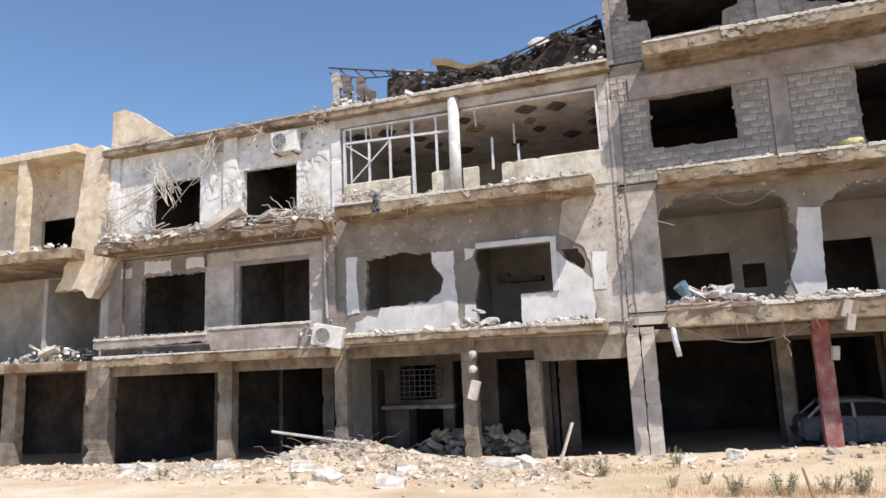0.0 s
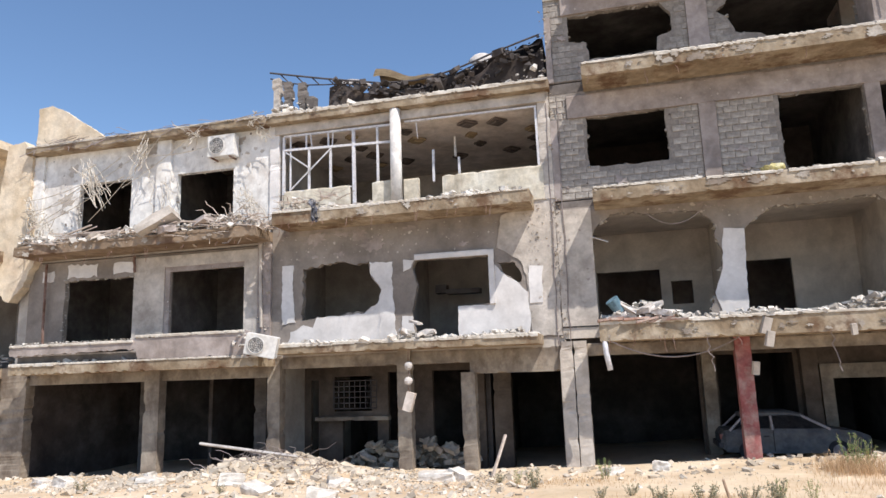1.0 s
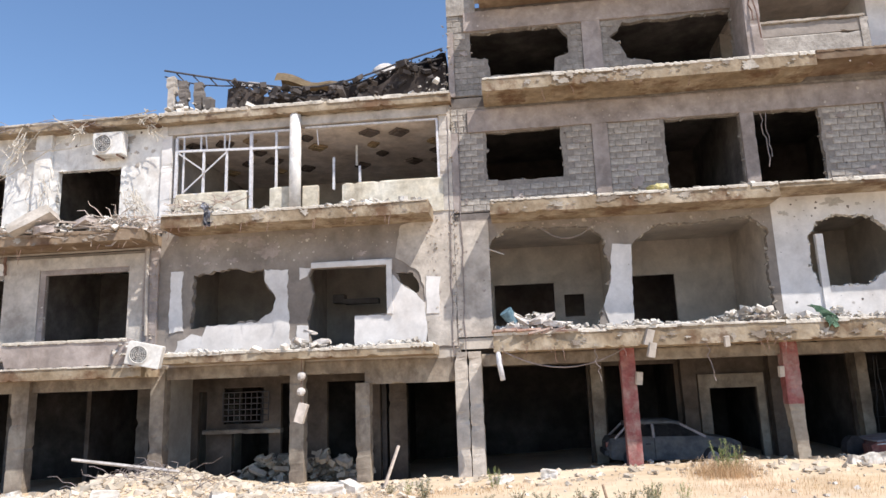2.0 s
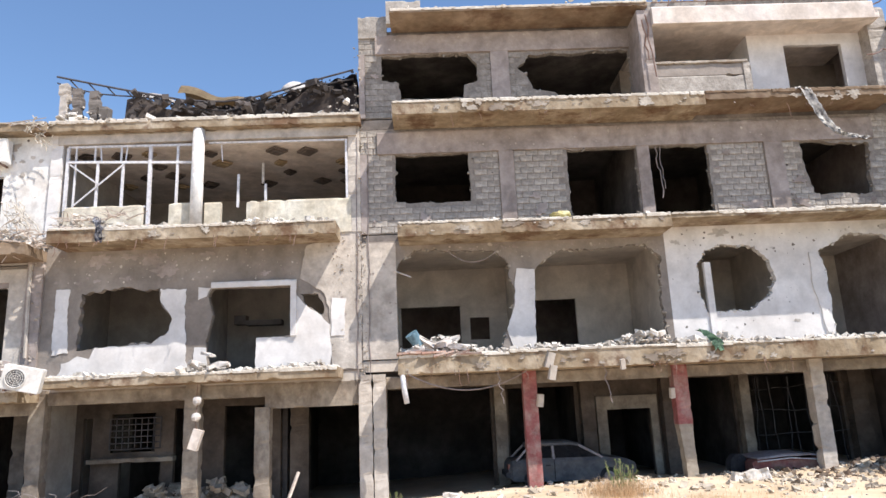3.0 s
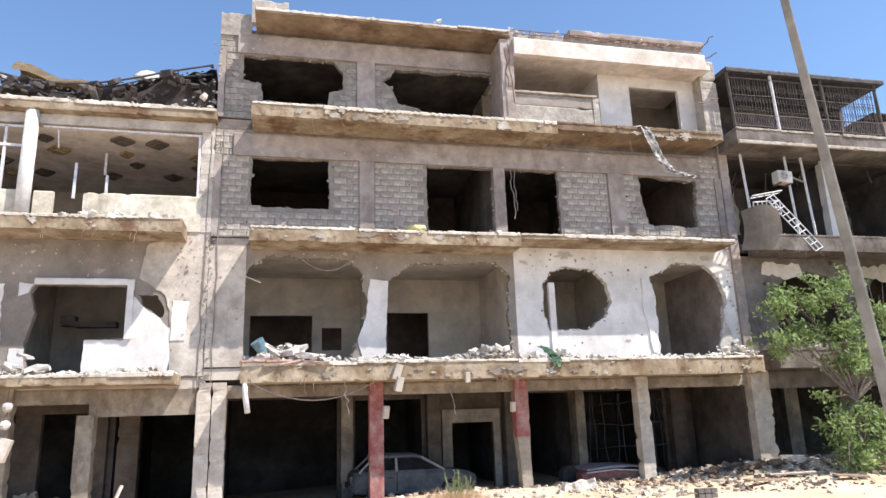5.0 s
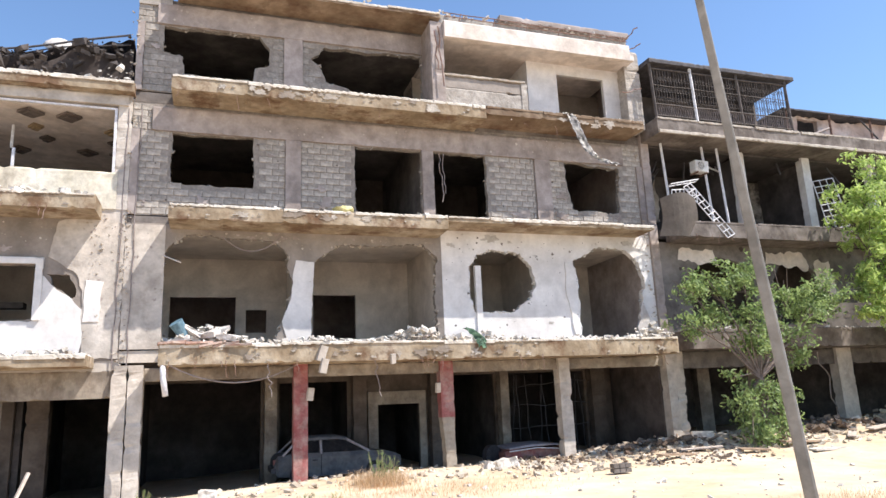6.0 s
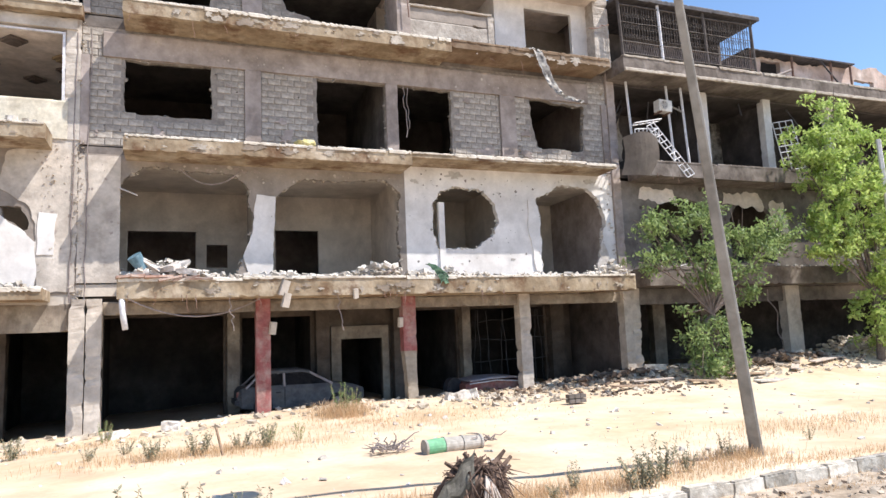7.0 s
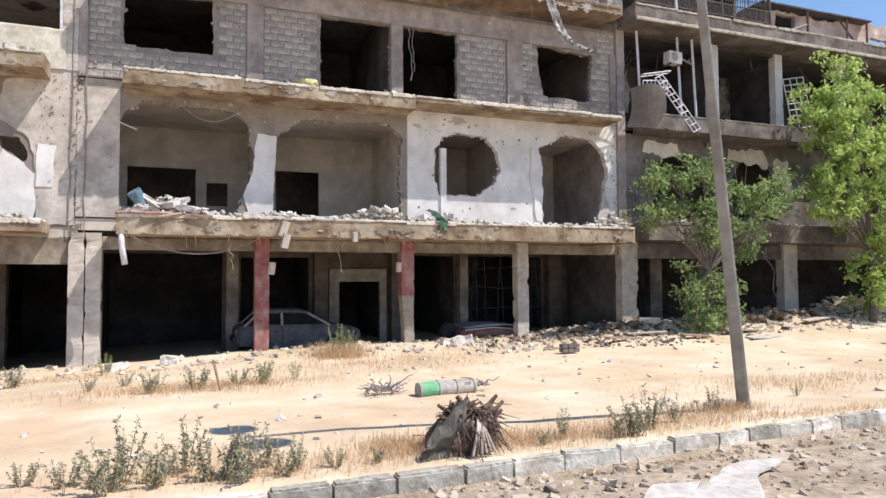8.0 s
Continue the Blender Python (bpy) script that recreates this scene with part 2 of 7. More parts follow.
def jag(pts, amp, seed, step=0.14):
    """Breaks the sides of an outline into short uneven pieces."""
    r = random.Random(seed)
    out = []
    for i, p in enumerate(pts):
        a, b = Vector(p), Vector(pts[(i + 1) % len(pts)])
        n = max(1, int((b - a).length / step))
        nor = Vector((-(b - a).y, (b - a).x)).normalized()
        for k in range(n):
            q = a.lerp(b, k / n)
            w = noise.noise((q.x * 1.7 + seed, q.y * 1.7, seed * 0.37)) * amp * 1.3
            if k:
                q = q + nor * (w + r.uniform(-amp, amp) * 0.55)
            out.append(q)
    return out


def rect(x0, x1, z0, z1):
    return [(x0, z0), (x1, z0), (x1, z1), (x0, z1)]


def wall_bm(outer, holes, y0, y1):
    """A wall in the plane of x and z between y0 and y1, with holes right through."""
    from mathutils import geometry
    loops = [[Vector((p[0], p[1], 0)) for p in loop] for loop in (outer, *holes)]
    tris = geometry.tessellate_polygon(loops)
    flat = [p for loop in loops for p in loop]
    bm = bmesh.new()
    front = [bm.verts.new((p.x, y0, p.y)) for p in flat]
    back = [bm.verts.new((p.x, y1, p.y)) for p in flat]
    for t in tris:
        if len(set(t)) < 3:
            continue
        try:
            bm.faces.new([front[i] for i in t])
            bm.faces.new([back[i] for i in reversed(t)])
        except ValueError:
            pass
    k = 0
    for loop in loops:
        n = len(loop)
        for i in range(n):
            a, b = k + i, k + (i + 1) % n
            try:
                bm.faces.new((front[a], front[b], back[b], back[a]))
            except ValueError:
                pass
        k += n
    bmesh.ops.recalc_face_normals(bm, faces=bm.faces)
    return bm


def inside(p, poly):
    x, y = p
    c = False
    for i in range(len(poly)):
        (x1, y1), (x2, y2) = poly[i][:2], poly[i - 1][:2]
        if (y1 > y) != (y2 > y) and x < (x2 - x1) * (y - y1) / (y2 - y1) + x1:
            c = not c
    return c


# ---- ground ----
G_X = (-60, -24, -17.5, -12, -3, 0, 2.2, 7, 11.4, 15.5, 20, 28, 60)
G_Z = (-1.0, -0.78, -0.7, -0.52, -0.36, -0.36, -0.28, -0.05, 0.01, 0.05, 0.3, 0.45, 0.7)
ROAD = -0.12


def smooth01(a, b, v):
    t = min(1, max(0, (v - a) / (b - a)))
    return t * t * (3 - 2 * t)


def kerb_y(x):
    return -13.42 + 0.055 * (x - 9)


def ground_z(x, y):
    edge = float(np.interp(x, G_X, G_Z))
    z = ROAD + (edge - ROAD) * smooth01(-7.5, -1.5, y)
    z += 0.05 * noise.noise((x * 0.35, y * 0.35, 0.0)) + 0.02 * noise.noise((x * 1.6, y * 1.6, 4.0))
    # rubble bank in front of the left-hand arcades
    m = smooth01(-6.5, -2.6, y) * (1 - smooth01(-1.2, 1.5, y)) * (1 - smooth01(-3.5, 0.5, x)) * smooth01(-23, -17, x)
    z += m * (0.02 + 0.08 * noise.noise((x * 0.7, y * 0.7, 9.0)) + 0.62 * math.exp(-((x + 6.6) / 1.7) ** 2))
    m = smooth01(-3.6, -1.4, y) * (1 - smooth01(0.5, 3.0, y)) * smooth01(14.0, 19.5, x)
    z += m * (0.1 + 0.3 * max(0, noise.noise((x * 0.45, y * 0.6, 19.0)) + 0.15))
    # the arcade floors lie lower than the dirt outside
    z -= 0.25 * smooth01(0.3, 1.2, y)
    # near carriageway below the kerb
    z -= 0.22 * (1 - smooth01(0.0, 0.08, y - kerb_y(x)))
    return z


def ground_sheet():
    xs = list(np.arange(-36, 46.01, 0.45))
    ys = list(np.arange(-24, -15, 0.6)) + list(np.arange(-15, -12.4, 0.1)) + list(np.arange(-12.4, 9.01, 0.3))
    xs = [-2500, -600, -150, -60] + xs + [70, 150, 600, 2500]
    ys = [-2500, -600, -120, -40] + ys + [20, 60, 200, 800, 2500]
    bm = bmesh.new()
    g = [[bm.verts.new((x, y, ground_z(max(-60, min(60, x)), max(-40, min(20, y))))) for x in xs] for y in ys]
    for j in range(len(ys) - 1):
        for i in range(len(xs) - 1):
            bm.faces.new((g[j][i], g[j][i + 1], g[j + 1][i + 1], g[j + 1][i]))
    return solo("ground", bm, "sand", (0, 0, 0), "pale sandy dirt ground with dust and rubble", "ground", kind="structure", smooth=True)


ground_sheet()


def near_road():
    xs, ys = np.arange(-14, 34.1, 0.4), np.arange(0, 9.1, 0.4)
    bm = bmesh.new()
    g = [[bm.verts.new((x, kerb_y(x) - 0.0 - v, ground_z(x, kerb_y(x) - 0.02 - v) + 0.012)) for x in xs] for v in ys]
    for j in range(len(ys) - 1):
        for i in range(len(xs) - 1):
            bm.faces.new((g[j][i], g[j + 1][i], g[j + 1][i + 1], g[j][i + 1]))
    return solo("road", bm, "dirt_road", (0, 0, 0), "near roadway covered in grey-brown dirt", "road", kind="structure", smooth=True)


near_road()

# ---- buildings ----
D = 1.2  # how far the balconies stand out


def building(name, x, label):
    return thing(name, (x, 4.0, 0.0), label, "building")


# -- tall block building --
tall = building("apartment_building", 11, "four-storey shelled concrete apartment block with blown-out walls")
X0, X1 = 2.0, 19.45


def slab(b, x0, x1, top, bottom, seed, out=D, deep=4.0, material="slab_edge", label="", rnd=0.06):
    lip(b, x0, x1, out, top, seed, "lip_dust" if material == "slab_edge" else material)
    return part("balcony_slab", slab_bm(x0, x1, -out, 0.0, bottom, top, seed, rnd), material, b, label)


def lip(b, x0, x1, out, top, seed, material="lip_dust"):
    """The pale, crumbling screed along a slab's front."""
    r = random.Random(seed * 7)
    x = x0 + 0.03
    while x < x1 - 0.3:
        e = min(x1 - 0.03, x + r.uniform(1.2, 3.6))
        h = r.uniform(0.015, 0.05)
        part("screed_edge", slab_bm(x, e, -out - r.uniform(0.008, 0.04), -out + 0.2, top - r.uniform(0.03, 0.09), top + h, seed + int(x * 9), 0.12, 0.06), material, b)
        x = e + r.choice((0.004, 0.03, 0.12))


def floors(b, x0, x1, tops, depth=9.2, material="room_plaster"):
    for z in tops:
        part("floor_slab", boxes((x0, x1, 0.02, depth, z - 0.32, z)), material, b)


def column(b, x0, x1, z0, z1, seed, y0=-0.14, y1=0.26, material="arcade_concrete", label="", rnd=0.055):
    return part("column", column_bm(x0, x1, y0, y1, z0, z1, seed, rnd), material, b, label)


def partition(b, x, y0, y1, z0, z1, material="room_plaster"):
    return part("partition_wall", boxes((x - 0.08, x + 0.08, y0, y1, z0, z1)), material, b)


def rear(b, x0, x1, z0, z1, y, holes=(), material="room_plaster"):
    return part("rear_wall", wall_bm(rect(x0, x1, z0, z1), [rect(*h) for h in holes], y, y + 0.15), material, b)


# storey 1: plastered wall with shell holes
HOLE_A = jag([(6.15, 3.8), (6.4, 4.47), (6.67, 5.64), (6.4, 6.68), (6.05, 6.94), (3.6, 7.04), (3.13, 6.66), (2.98, 5.93), (3.05, 3.8)], 0.06, 1, 0.11)
HOLE_B = jag([(11.2, 3.8), (7.12, 3.8), (7.14, 5.36), (7.34, 6.33), (8.0, 6.85), (10.82, 6.96), (11.26, 6.58), (11.2, 6.3)], 0.06, 2, 0.11)
HOLE_C = jag([(12.49, 4.75), (13.87, 4.77), (14.52, 5.22), (14.77, 5.75), (14.64, 6.31), (14.24, 6.78), (13.22, 6.88), (12.63, 6.69), (12.36, 6.28), (12.34, 5.47)], 0.06, 3, 0.09)
HOLE_D = jag([(16.32, 3.8), (16.39, 5.89), (16.23, 6.54), (17.23, 7.04), (18.3, 7.02), (18.9, 6.56), (19.08, 5.81), (18.83, 4.71), (18.75, 3.8)], 0.06, 4, 0.09)
part("wall", wall_bm(rect(2.0, 11.42, 3.74, 7.35), [HOLE_A, HOLE_B], 0.0, 0.22), "render_grey", tall, "grey rendered wall with two blown-out openings")
part("wall", wall_bm(rect(11.42, 19.45, 3.74, 7.58), [HOLE_C, HOLE_D], 0.0, 0.22), "white_plaster", tall, "whitewashed wall with round shell holes")
part("pier_facing", wall_bm(jag([(6.5, 3.9), (7.2, 3.9), (7.25, 5.0), (7.3, 6.3), (6.75, 6.35), (6.62, 5.2), (6.35, 4.5)], 0.03, 8), [], -0.03, -0.002), "white_plaster", tall, "white flaking plaster on a pier")
floors(tall, X0, X1, (3.7,), material="room_pale")
# Upper floors in a dark colour that paints the rooms' shade
floors(tall, X0, X1, (7.56, 11.4, 14.55), material="burnt_shaded_wall")
part("room_ceiling", boxes((2.2, 19.3, 0.25, 4.2, 7.2, 7.236)), "room_pale", tall)
rear(tall, X0, X1, 3.7, 7.3, 4.2, [(3.0, 5.15, 3.8, 5.85), (5.5, 6.2, 4.6, 5.4), (7.85, 9.4, 3.8, 5.95), (13.3, 14.0, 3.8, 5.6)], "room_pale")
for px in (6.95, 11.5, 15.4):
    partition(tall, px, 0.22, 4.2, 3.7, 7.24, "room_pale")
# storeys 2 and 3: concrete frame with block infill
WIN3 = [jag(rect(3.1, 5.46, 8.57, 10.18), 0.035, 131), jag(rect(8.62, 10.86, 7.62, 10.18), 0.035, 132), jag(rect(11.28, 13.18, 7.62, 10.18), 0.035, 133),
        jag([(16.54, 8.39), (18.33, 8.39), (18.49, 10.08), (16.23, 10.17), (16.23, 9.63), (16.38, 8.84)], 0.05, 5, 0.11)]
part("wall", wall_bm(rect(2.0, 19.45, 7.6, 11.1), WIN3, 0.03, 0.22), "mortar", tall, "unfinished wall of grey concrete blocks")
WALL3 = tall.children[-1]
for cx0, cx1 in ((2.0, 2.22), (6.42, 6.9), (10.87, 11.27), (15.02, 15.62), (19.2, 19.45)):
    part("frame_column", column_bm(cx0, cx1, -0.05, 0.028, 7.6, 10.2, int(cx0 * 10), 0.02), "concrete", tall)
part("frame_beam", slab_bm(2.55, 18.65, -0.06, 0.028, 10.2, 10.95, 31, 0.03), "concrete", tall)
WIN5 = [jag([(3.35, 12.1), (5.4, 12.1), (5.45, 12.55), (5.9, 12.7), (5.9, 13.3), (5.6, 13.68), (2.75, 13.66), (2.73, 12.8), (3.3, 12.7)], 0.04, 6),
        jag([(9.0, 11.5), (10.98, 11.5), (10.98, 13.62), (7.65, 13.58), (7.2, 13.1), (7.55, 12.75), (7.7, 12.35), (8.4, 12.2)], 0.06, 7)]
part("wall", wall_bm(rect(2.0, 11.1, 11.45, 14.3), WIN5, 0.03, 0.22), "mortar", tall, "unfinished block wall with broken window openings")
WALL5 = tall.children[-1]
for cx0, cx1 in ((2.0, 2.2), (6.35, 6.95)):
    part("frame_column", column_bm(cx0, cx1, -0.05, 0.028, 11.45, 13.7, int(cx0 * 11), 0.02), "concrete", tall)
part("frame_beam", slab_bm(2.55, 11.1, -0.06, 0.028, 13.7, 14.4, 32, 0.03), "concrete", tall)
# Rooms behind the windows: shade painted in with near-black walls
rear(tall, X0, X1, 7.5, 11.2, 6.0, material="soot_shade")
rear(tall, X0, 11.3, 11.4, 14.4, 6.0, material="soot_shade")
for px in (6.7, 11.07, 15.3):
    partition(tall, px, 0.23, 6.0, 7.56, 11.1, "burnt_shaded_wall")
partition(tall, 6.7, 0.23, 6.0, 11.4, 14.25, "burnt_shaded_wall")
for px in (2.08, 19.37):
    partition(tall, px, 0.23, 6.5, 3.4, 14.55, "concrete")
# side walls outside, seen above the lower neighbours
part("gable_wall", boxes((1.98, 2.2, 0.225, 9.0, 10.9, 15.0)), "concrete", tall)
slab(tall, 3.08, 19.3, 3.74, 3.22, 11, label="balcony slab edge stained ochre and brown")
slab(tall, 3.17, 11.3, 7.6, 7.2, 12, label="balcony slab edge stained ochre and brown")
slab(tall, 11.3, 18.9, 7.62, 7.47, 13, out=1.15)
slab(tall, 3.1, 12.8, 11.45, 11.04, 14, label="balcony slab edge of peeling ochre and brown paint")
slab(tall, 12.8, 18.9, 11.45, 11.2, 14, material="slab_brown")
part("balcony_slab", slab_bm(3.1, 11.35, -D, 0.0, 14.5, 14.64, 15, 0.14), "slab_brown", tall, "thin brown-stained roof overhang")
# top storey, right half: loggia behind a cream parapet band
part("wing_wall", column_bm(11.0, 11.45, -1.1, 0.028, 11.45, 14.4, 16, 0.05), "concrete", tall)
part("parapet_band", slab_bm(11.45, 18.6, -1.25, -1.05, 13.82, 14.42, 17, 0.008), "cream_plaster", tall, "cream painted parapet band")
part("loggia_ceiling", boxes((11.45, 18.9, -1.05, 4.0, 13.95, 14.2)), "cream_plaster", tall)
# Rear wall in darker grey to paint the shade below the loggia ceiling
rear(tall, 11.3, 19.4, 11.4, 14.0, 2.2, [(12.0, 13.2, 11.5, 13.3)], "render_grey")
part("box_room_wall", wall_bm(rect(14.95, 19.0, 11.45, 13.95), [rect(16.15, 18.1, 11.5, 13.55)], -0.1, 0.05), "white_plaster", tall, "white plastered wall of a corner room")
part("box_room_side", boxes((14.95, 15.1, 0.05, 2.2, 11.45, 13.95)), "white_plaster", tall)
part("loggia_parapet", slab_bm(11.5, 14.45, -0.95, -0.8, 11.45, 12.13, 18, 0.06), "block", tall, "broken block loggia parapet")
part("rail_beam", slab_bm(11.45, 14.45, -0.93, -0.78, 12.15, 12.56, 19, 0.05), "render_grey", tall)
part("rail_cap", slab_bm(11.4, 14.4, -1.0, -0.72, 12.56, 12.64, 28, 0.06), "edge_light", tall)
part("parapet_end", column_bm(14.25, 14.48, -0.98, -0.77, 11.47, 12.54, 29, 0.08), "block", tall)
part("roof_parapet", slab_bm(11.4, 19.1, -0.4, -0.15, 14.55, 15.15, 20, 0.1), "block", tall, "broken block parapet on the roof")
part("roof_coping", slab_bm(13.8, 19.1, -0.6, -0.1, 15.15, 15.35, 21, 0.05), "concrete", tall)
part("corner_post", column_bm(18.75, 19.4, -0.6, 0.1, 11.45, 14.6, 22, 0.1), "block", tall)
part("roof_parapet", slab_bm(2.0, 2.95, -0.05, 0.2, 14.3, 15.1, 23, 0.1), "block", tall, "broken block parapet on the roof")
part("roof_parapet", slab_bm(2.95, 4.1, -0.3, -0.05, 14.66, 15.5, 27, 0.12), "block", tall, "broken block parapet on the roof")
part("corner_pier", column_bm(2.0, 3.05, -0.03, 0.0, 3.74, 7.3, 24, 0.01), "pier_plaster", tall, "pale plastered corner pier")
# ground floor arcade
# This column's pale tone paints in the sun on it
column(tall, 2.27, 2.66, -0.4, 3.3, 41, material="pier_plaster", label="cracked concrete arcade column")
column(tall, 6.69, 7.1, -0.3, 3.25, 42, material="red_paint", label="arcade column with peeling red paint", rnd=0.025)
def two_tone_column(b, x0, x1, split, z1, seed):
    """A red painted column whose foot has worn down to narrower bare concrete."""
    part("column", column_bm(x0, x1, -0.14, 0.26, split, z1, seed, 0.04), "red_paint", b, "arcade column with peeling red paint")
    rings = []
    for i in range(19):
        t = i / 18
        w = 0.004 + 0.04 * math.sin(t * 3.1) + 0.05 * t * noise.noise((t * 7, seed, 0))
        z = split + 0.02 + (-0.3 - split) * t
        rings.append([(x0 + w + 0.08 * t, -0.13, z), (x1 - w + 0.06 * t, -0.13 + w * 0.3, z), (x1 - w + 0.06 * t, 0.25, z), (x0 + w + 0.08 * t, 0.25, z)])
    bm = ragged_bar(rings, 0.07, seed + 1)
    bmesh.ops.recalc_face_normals(bm, faces=bm.faces)
    part("column_foot", bm, "arcade_concrete", b, "bare chipped concrete foot")


two_tone_column(tall, 11.17, 11.6, 1.5, 3.25, 43)
column(tall, 15.29, 15.71, -0.3, 3.25, 45, material="pier_plaster", rnd=0.06)
# Pier in the paler plaster, its sunlit face put into the colour
column(tall, 19.5, 19.86, -0.3, 3.4, 46, material="pier_plaster", label="badly chipped concrete pier")
column(tall, 19.865, 20.25, -0.3, 3.4, 48, y0=-0.1, material="pier_plaster", rnd=0.22, label="badly chipped concrete pier")
part("arcade_beam", slab_bm(2.66, 19.5, 0.02, 0.3, 2.86, 3.22, 47, 0.05), "arcade_concrete", tall)
# Arcade ceiling, shop walls and partitions: shade is painted into their dark colours
part("arcade_ceiling", boxes((2.0, 19.45, 0.3, 9.0, 3.2, 3.38)), "soot_shade", tall)
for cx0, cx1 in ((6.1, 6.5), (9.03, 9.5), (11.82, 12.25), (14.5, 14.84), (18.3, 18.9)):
    column(tall, cx0, cx1, -0.8, 3.2, int(cx0 * 7), 3.0, 3.4, "shaded_shop_wall" if cx0 not in (14.5, 6.1) else "arcade_concrete")
part("shopfront_wall", wall_bm(rect(2.2, 19.4, -0.8, 3.2), [rect(2.4, 6.0, -0.7, 2.9), rect(6.6, 8.9, 0.5, 2.8), rect(9.95, 11.45, -0.3, 1.95), rect(12.4, 14.4, -0.3, 2.9), rect(14.95, 18.2, -0.3, 2.9)], 3.4, 3.55), "shaded_shop_wall", tall)
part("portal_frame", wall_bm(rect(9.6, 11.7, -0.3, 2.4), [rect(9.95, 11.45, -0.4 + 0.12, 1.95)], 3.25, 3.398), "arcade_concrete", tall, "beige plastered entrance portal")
rear(tall, 2.0, 19.4, -0.9, 3.2, 8.6, material="char_shade")
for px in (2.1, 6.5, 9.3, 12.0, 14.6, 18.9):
    partition(tall, px, 3.56, 8.6, -0.9, 3.2, "char_shade")

# -- middle building with the glazed gallery --
mid = building("shelled_house", -2.8, "three-storey shelled concrete house with a glazed upper gallery")
MID_A = jag([(-6.5, 4.36), (-5.95, 4.46), (-4.28, 4.5), (-3.86, 4.8), (-3.73, 5.15), (-4.08, 5.7), (-4.12, 6.17), (-5.8, 6.2), (-6.46, 6.08)], 0.07, 11, 0.1)
MID_B = jag([(-2.57, 3.56), (-1.21, 3.56), (-1.2, 4.55), (-0.17, 4.57), (-0.17, 6.06), (-2.53, 6.08), (-2.66, 5.85), (-2.5, 5.3), (-2.7, 4.5)], 0.025, 12, 0.1)
MID_C = jag([(0.3, 5.48), (0.72, 5.15), (0.85, 5.3), (0.66, 5.79), (0.09, 5.83)], 0.07, 13, 0.09)
part("wall", wall_bm(rect(-7.6, 2.0, 3.45, 7.4), [MID_A, MID_B, MID_C], 0.0, 0.22), "render_grey", mid, "grey rendered wall with two window holes")
for outline, amp, k in (
        ([(-7.2, 4.25), (-6.72, 4.3), (-6.84, 5.4), (-6.8, 6.22), (-7.22, 6.22)], 0.03, 14),
        ([(-6.95, 3.54), (-3.2, 3.54), (-3.3, 5.24), (-3.31, 6.1), (-4.1, 6.14), (-4.09, 5.79), (-3.7, 5.2), (-3.84, 4.78), (-4.28, 4.48), (-5.95, 4.43), (-6.1, 4.1), (-6.45, 4.2), (-6.9, 4.0)], 0.045, 15),
        ([(-2.95, 5.75), (-2.7, 5.85), (-2.58, 6.1), (-2.95, 6.14)], 0.03, 16),
        ([(-3.0, 3.56), (-2.62, 3.6), (-2.66, 4.3), (-3.02, 4.32)], 0.04, 18),
        ([(-1.2, 3.56), (1.0, 3.56), (1.08, 4.4), (1.06, 4.82), (0.68, 5.2), (0.3, 5.46), (0.05, 5.75), (-0.15, 5.8), (-0.16, 4.54), (-1.18, 4.53)], 0.03, 19)):
    part("plaster_facing", wall_bm(jag(outline, amp, k, 0.1), [], -0.028, -0.003), "white_plaster", mid, "broken sheet of white plaster facing")
part("window_surround", slab_bm(-2.55, 0.02, -0.12, -0.03, 6.08, 6.26, 51, 0.02), "white_plaster", mid)
part("window_surround", column_bm(-0.16, 0.02, -0.11, -0.031, 4.55, 6.08, 52, 0.02), "white_plaster", mid)
part("charred_shelf", boxes((-2.2, -1.0, 2.6, 3.0, 5.25, 5.42), (-2.6, -2.2, 2.6, 3.0, 5.3, 5.6)), "char_shade", mid, "dark shelf left in the room")
part("plaster_patch", wall_bm(jag([(1.05, 4.5), (1.45, 4.5), (1.52, 5.62), (1.08, 5.66)], 0.03, 17), [], -0.055, -0.031), "white_plaster", mid)
rear(mid, -7.6, 2.0, 3.4, 7.4, 4.0, [(-5.1, -3.9, 3.5, 5.5)])
partition(mid, -3.3, 0.23, 4.0, 3.4, 7.4)
for px in (-7.52, 1.9):
    partition(mid, px, 0.23, 6.5, -1.0, 10.8, "room_plaster")
floors(mid, -7.6, 2.0, (3.45, 7.68))
# gallery
part("roof_slab", slab_bm(-7.7, 2.05, -0.4, 9.2, 11.19, 11.5, 52, 0.06), "slab_edge", mid, "roof slab with a worn ochre edge")
part("lintel", slab_bm(-7.5, 1.9, -0.12, 0.2, 10.86, 11.186, 53, 0.03), "pier_plaster", mid)
part("gallery_parapet", slab_bm(-7.15, -4.75, -0.08, 0.1, 7.7, 8.8, 54, 0.06), "parapet_cream", mid, "broken cream parapet")
part("gallery_parapet", slab_bm(-3.95, -3.25, -0.08, 0.1, 7.7, 8.82, 55, 0.05), "parapet_cream", mid, "broken cream parapet")
part("gallery_parapet", slab_bm(-2.85, -2.35, -0.08, 0.1, 7.7, 8.8, 56, 0.05), "parapet_cream", mid, "broken cream parapet")
part("gallery_parapet", slab_bm(-1.55, 1.7, -0.08, 0.1, 7.7, 8.8, 57, 0.08), "parapet_cream", mid, "broken cream parapet")
rear(mid, -7.5, 1.9, 7.7, 10.8, 6.2, [(-6.0, -4.8, 7.75, 9.8), (-0.8, 0.6, 7.75, 9.8)])
part("gallery_ceiling", boxes((-7.5, 1.9, 0.21, 6.2, 10.8, 10.9)), "cream_plaster", mid)
part("end_pier", column_bm(1.62, 2.0, -0.06, 0.25, 7.7, 11.186, 58, 0.06), "pier_plaster", mid)
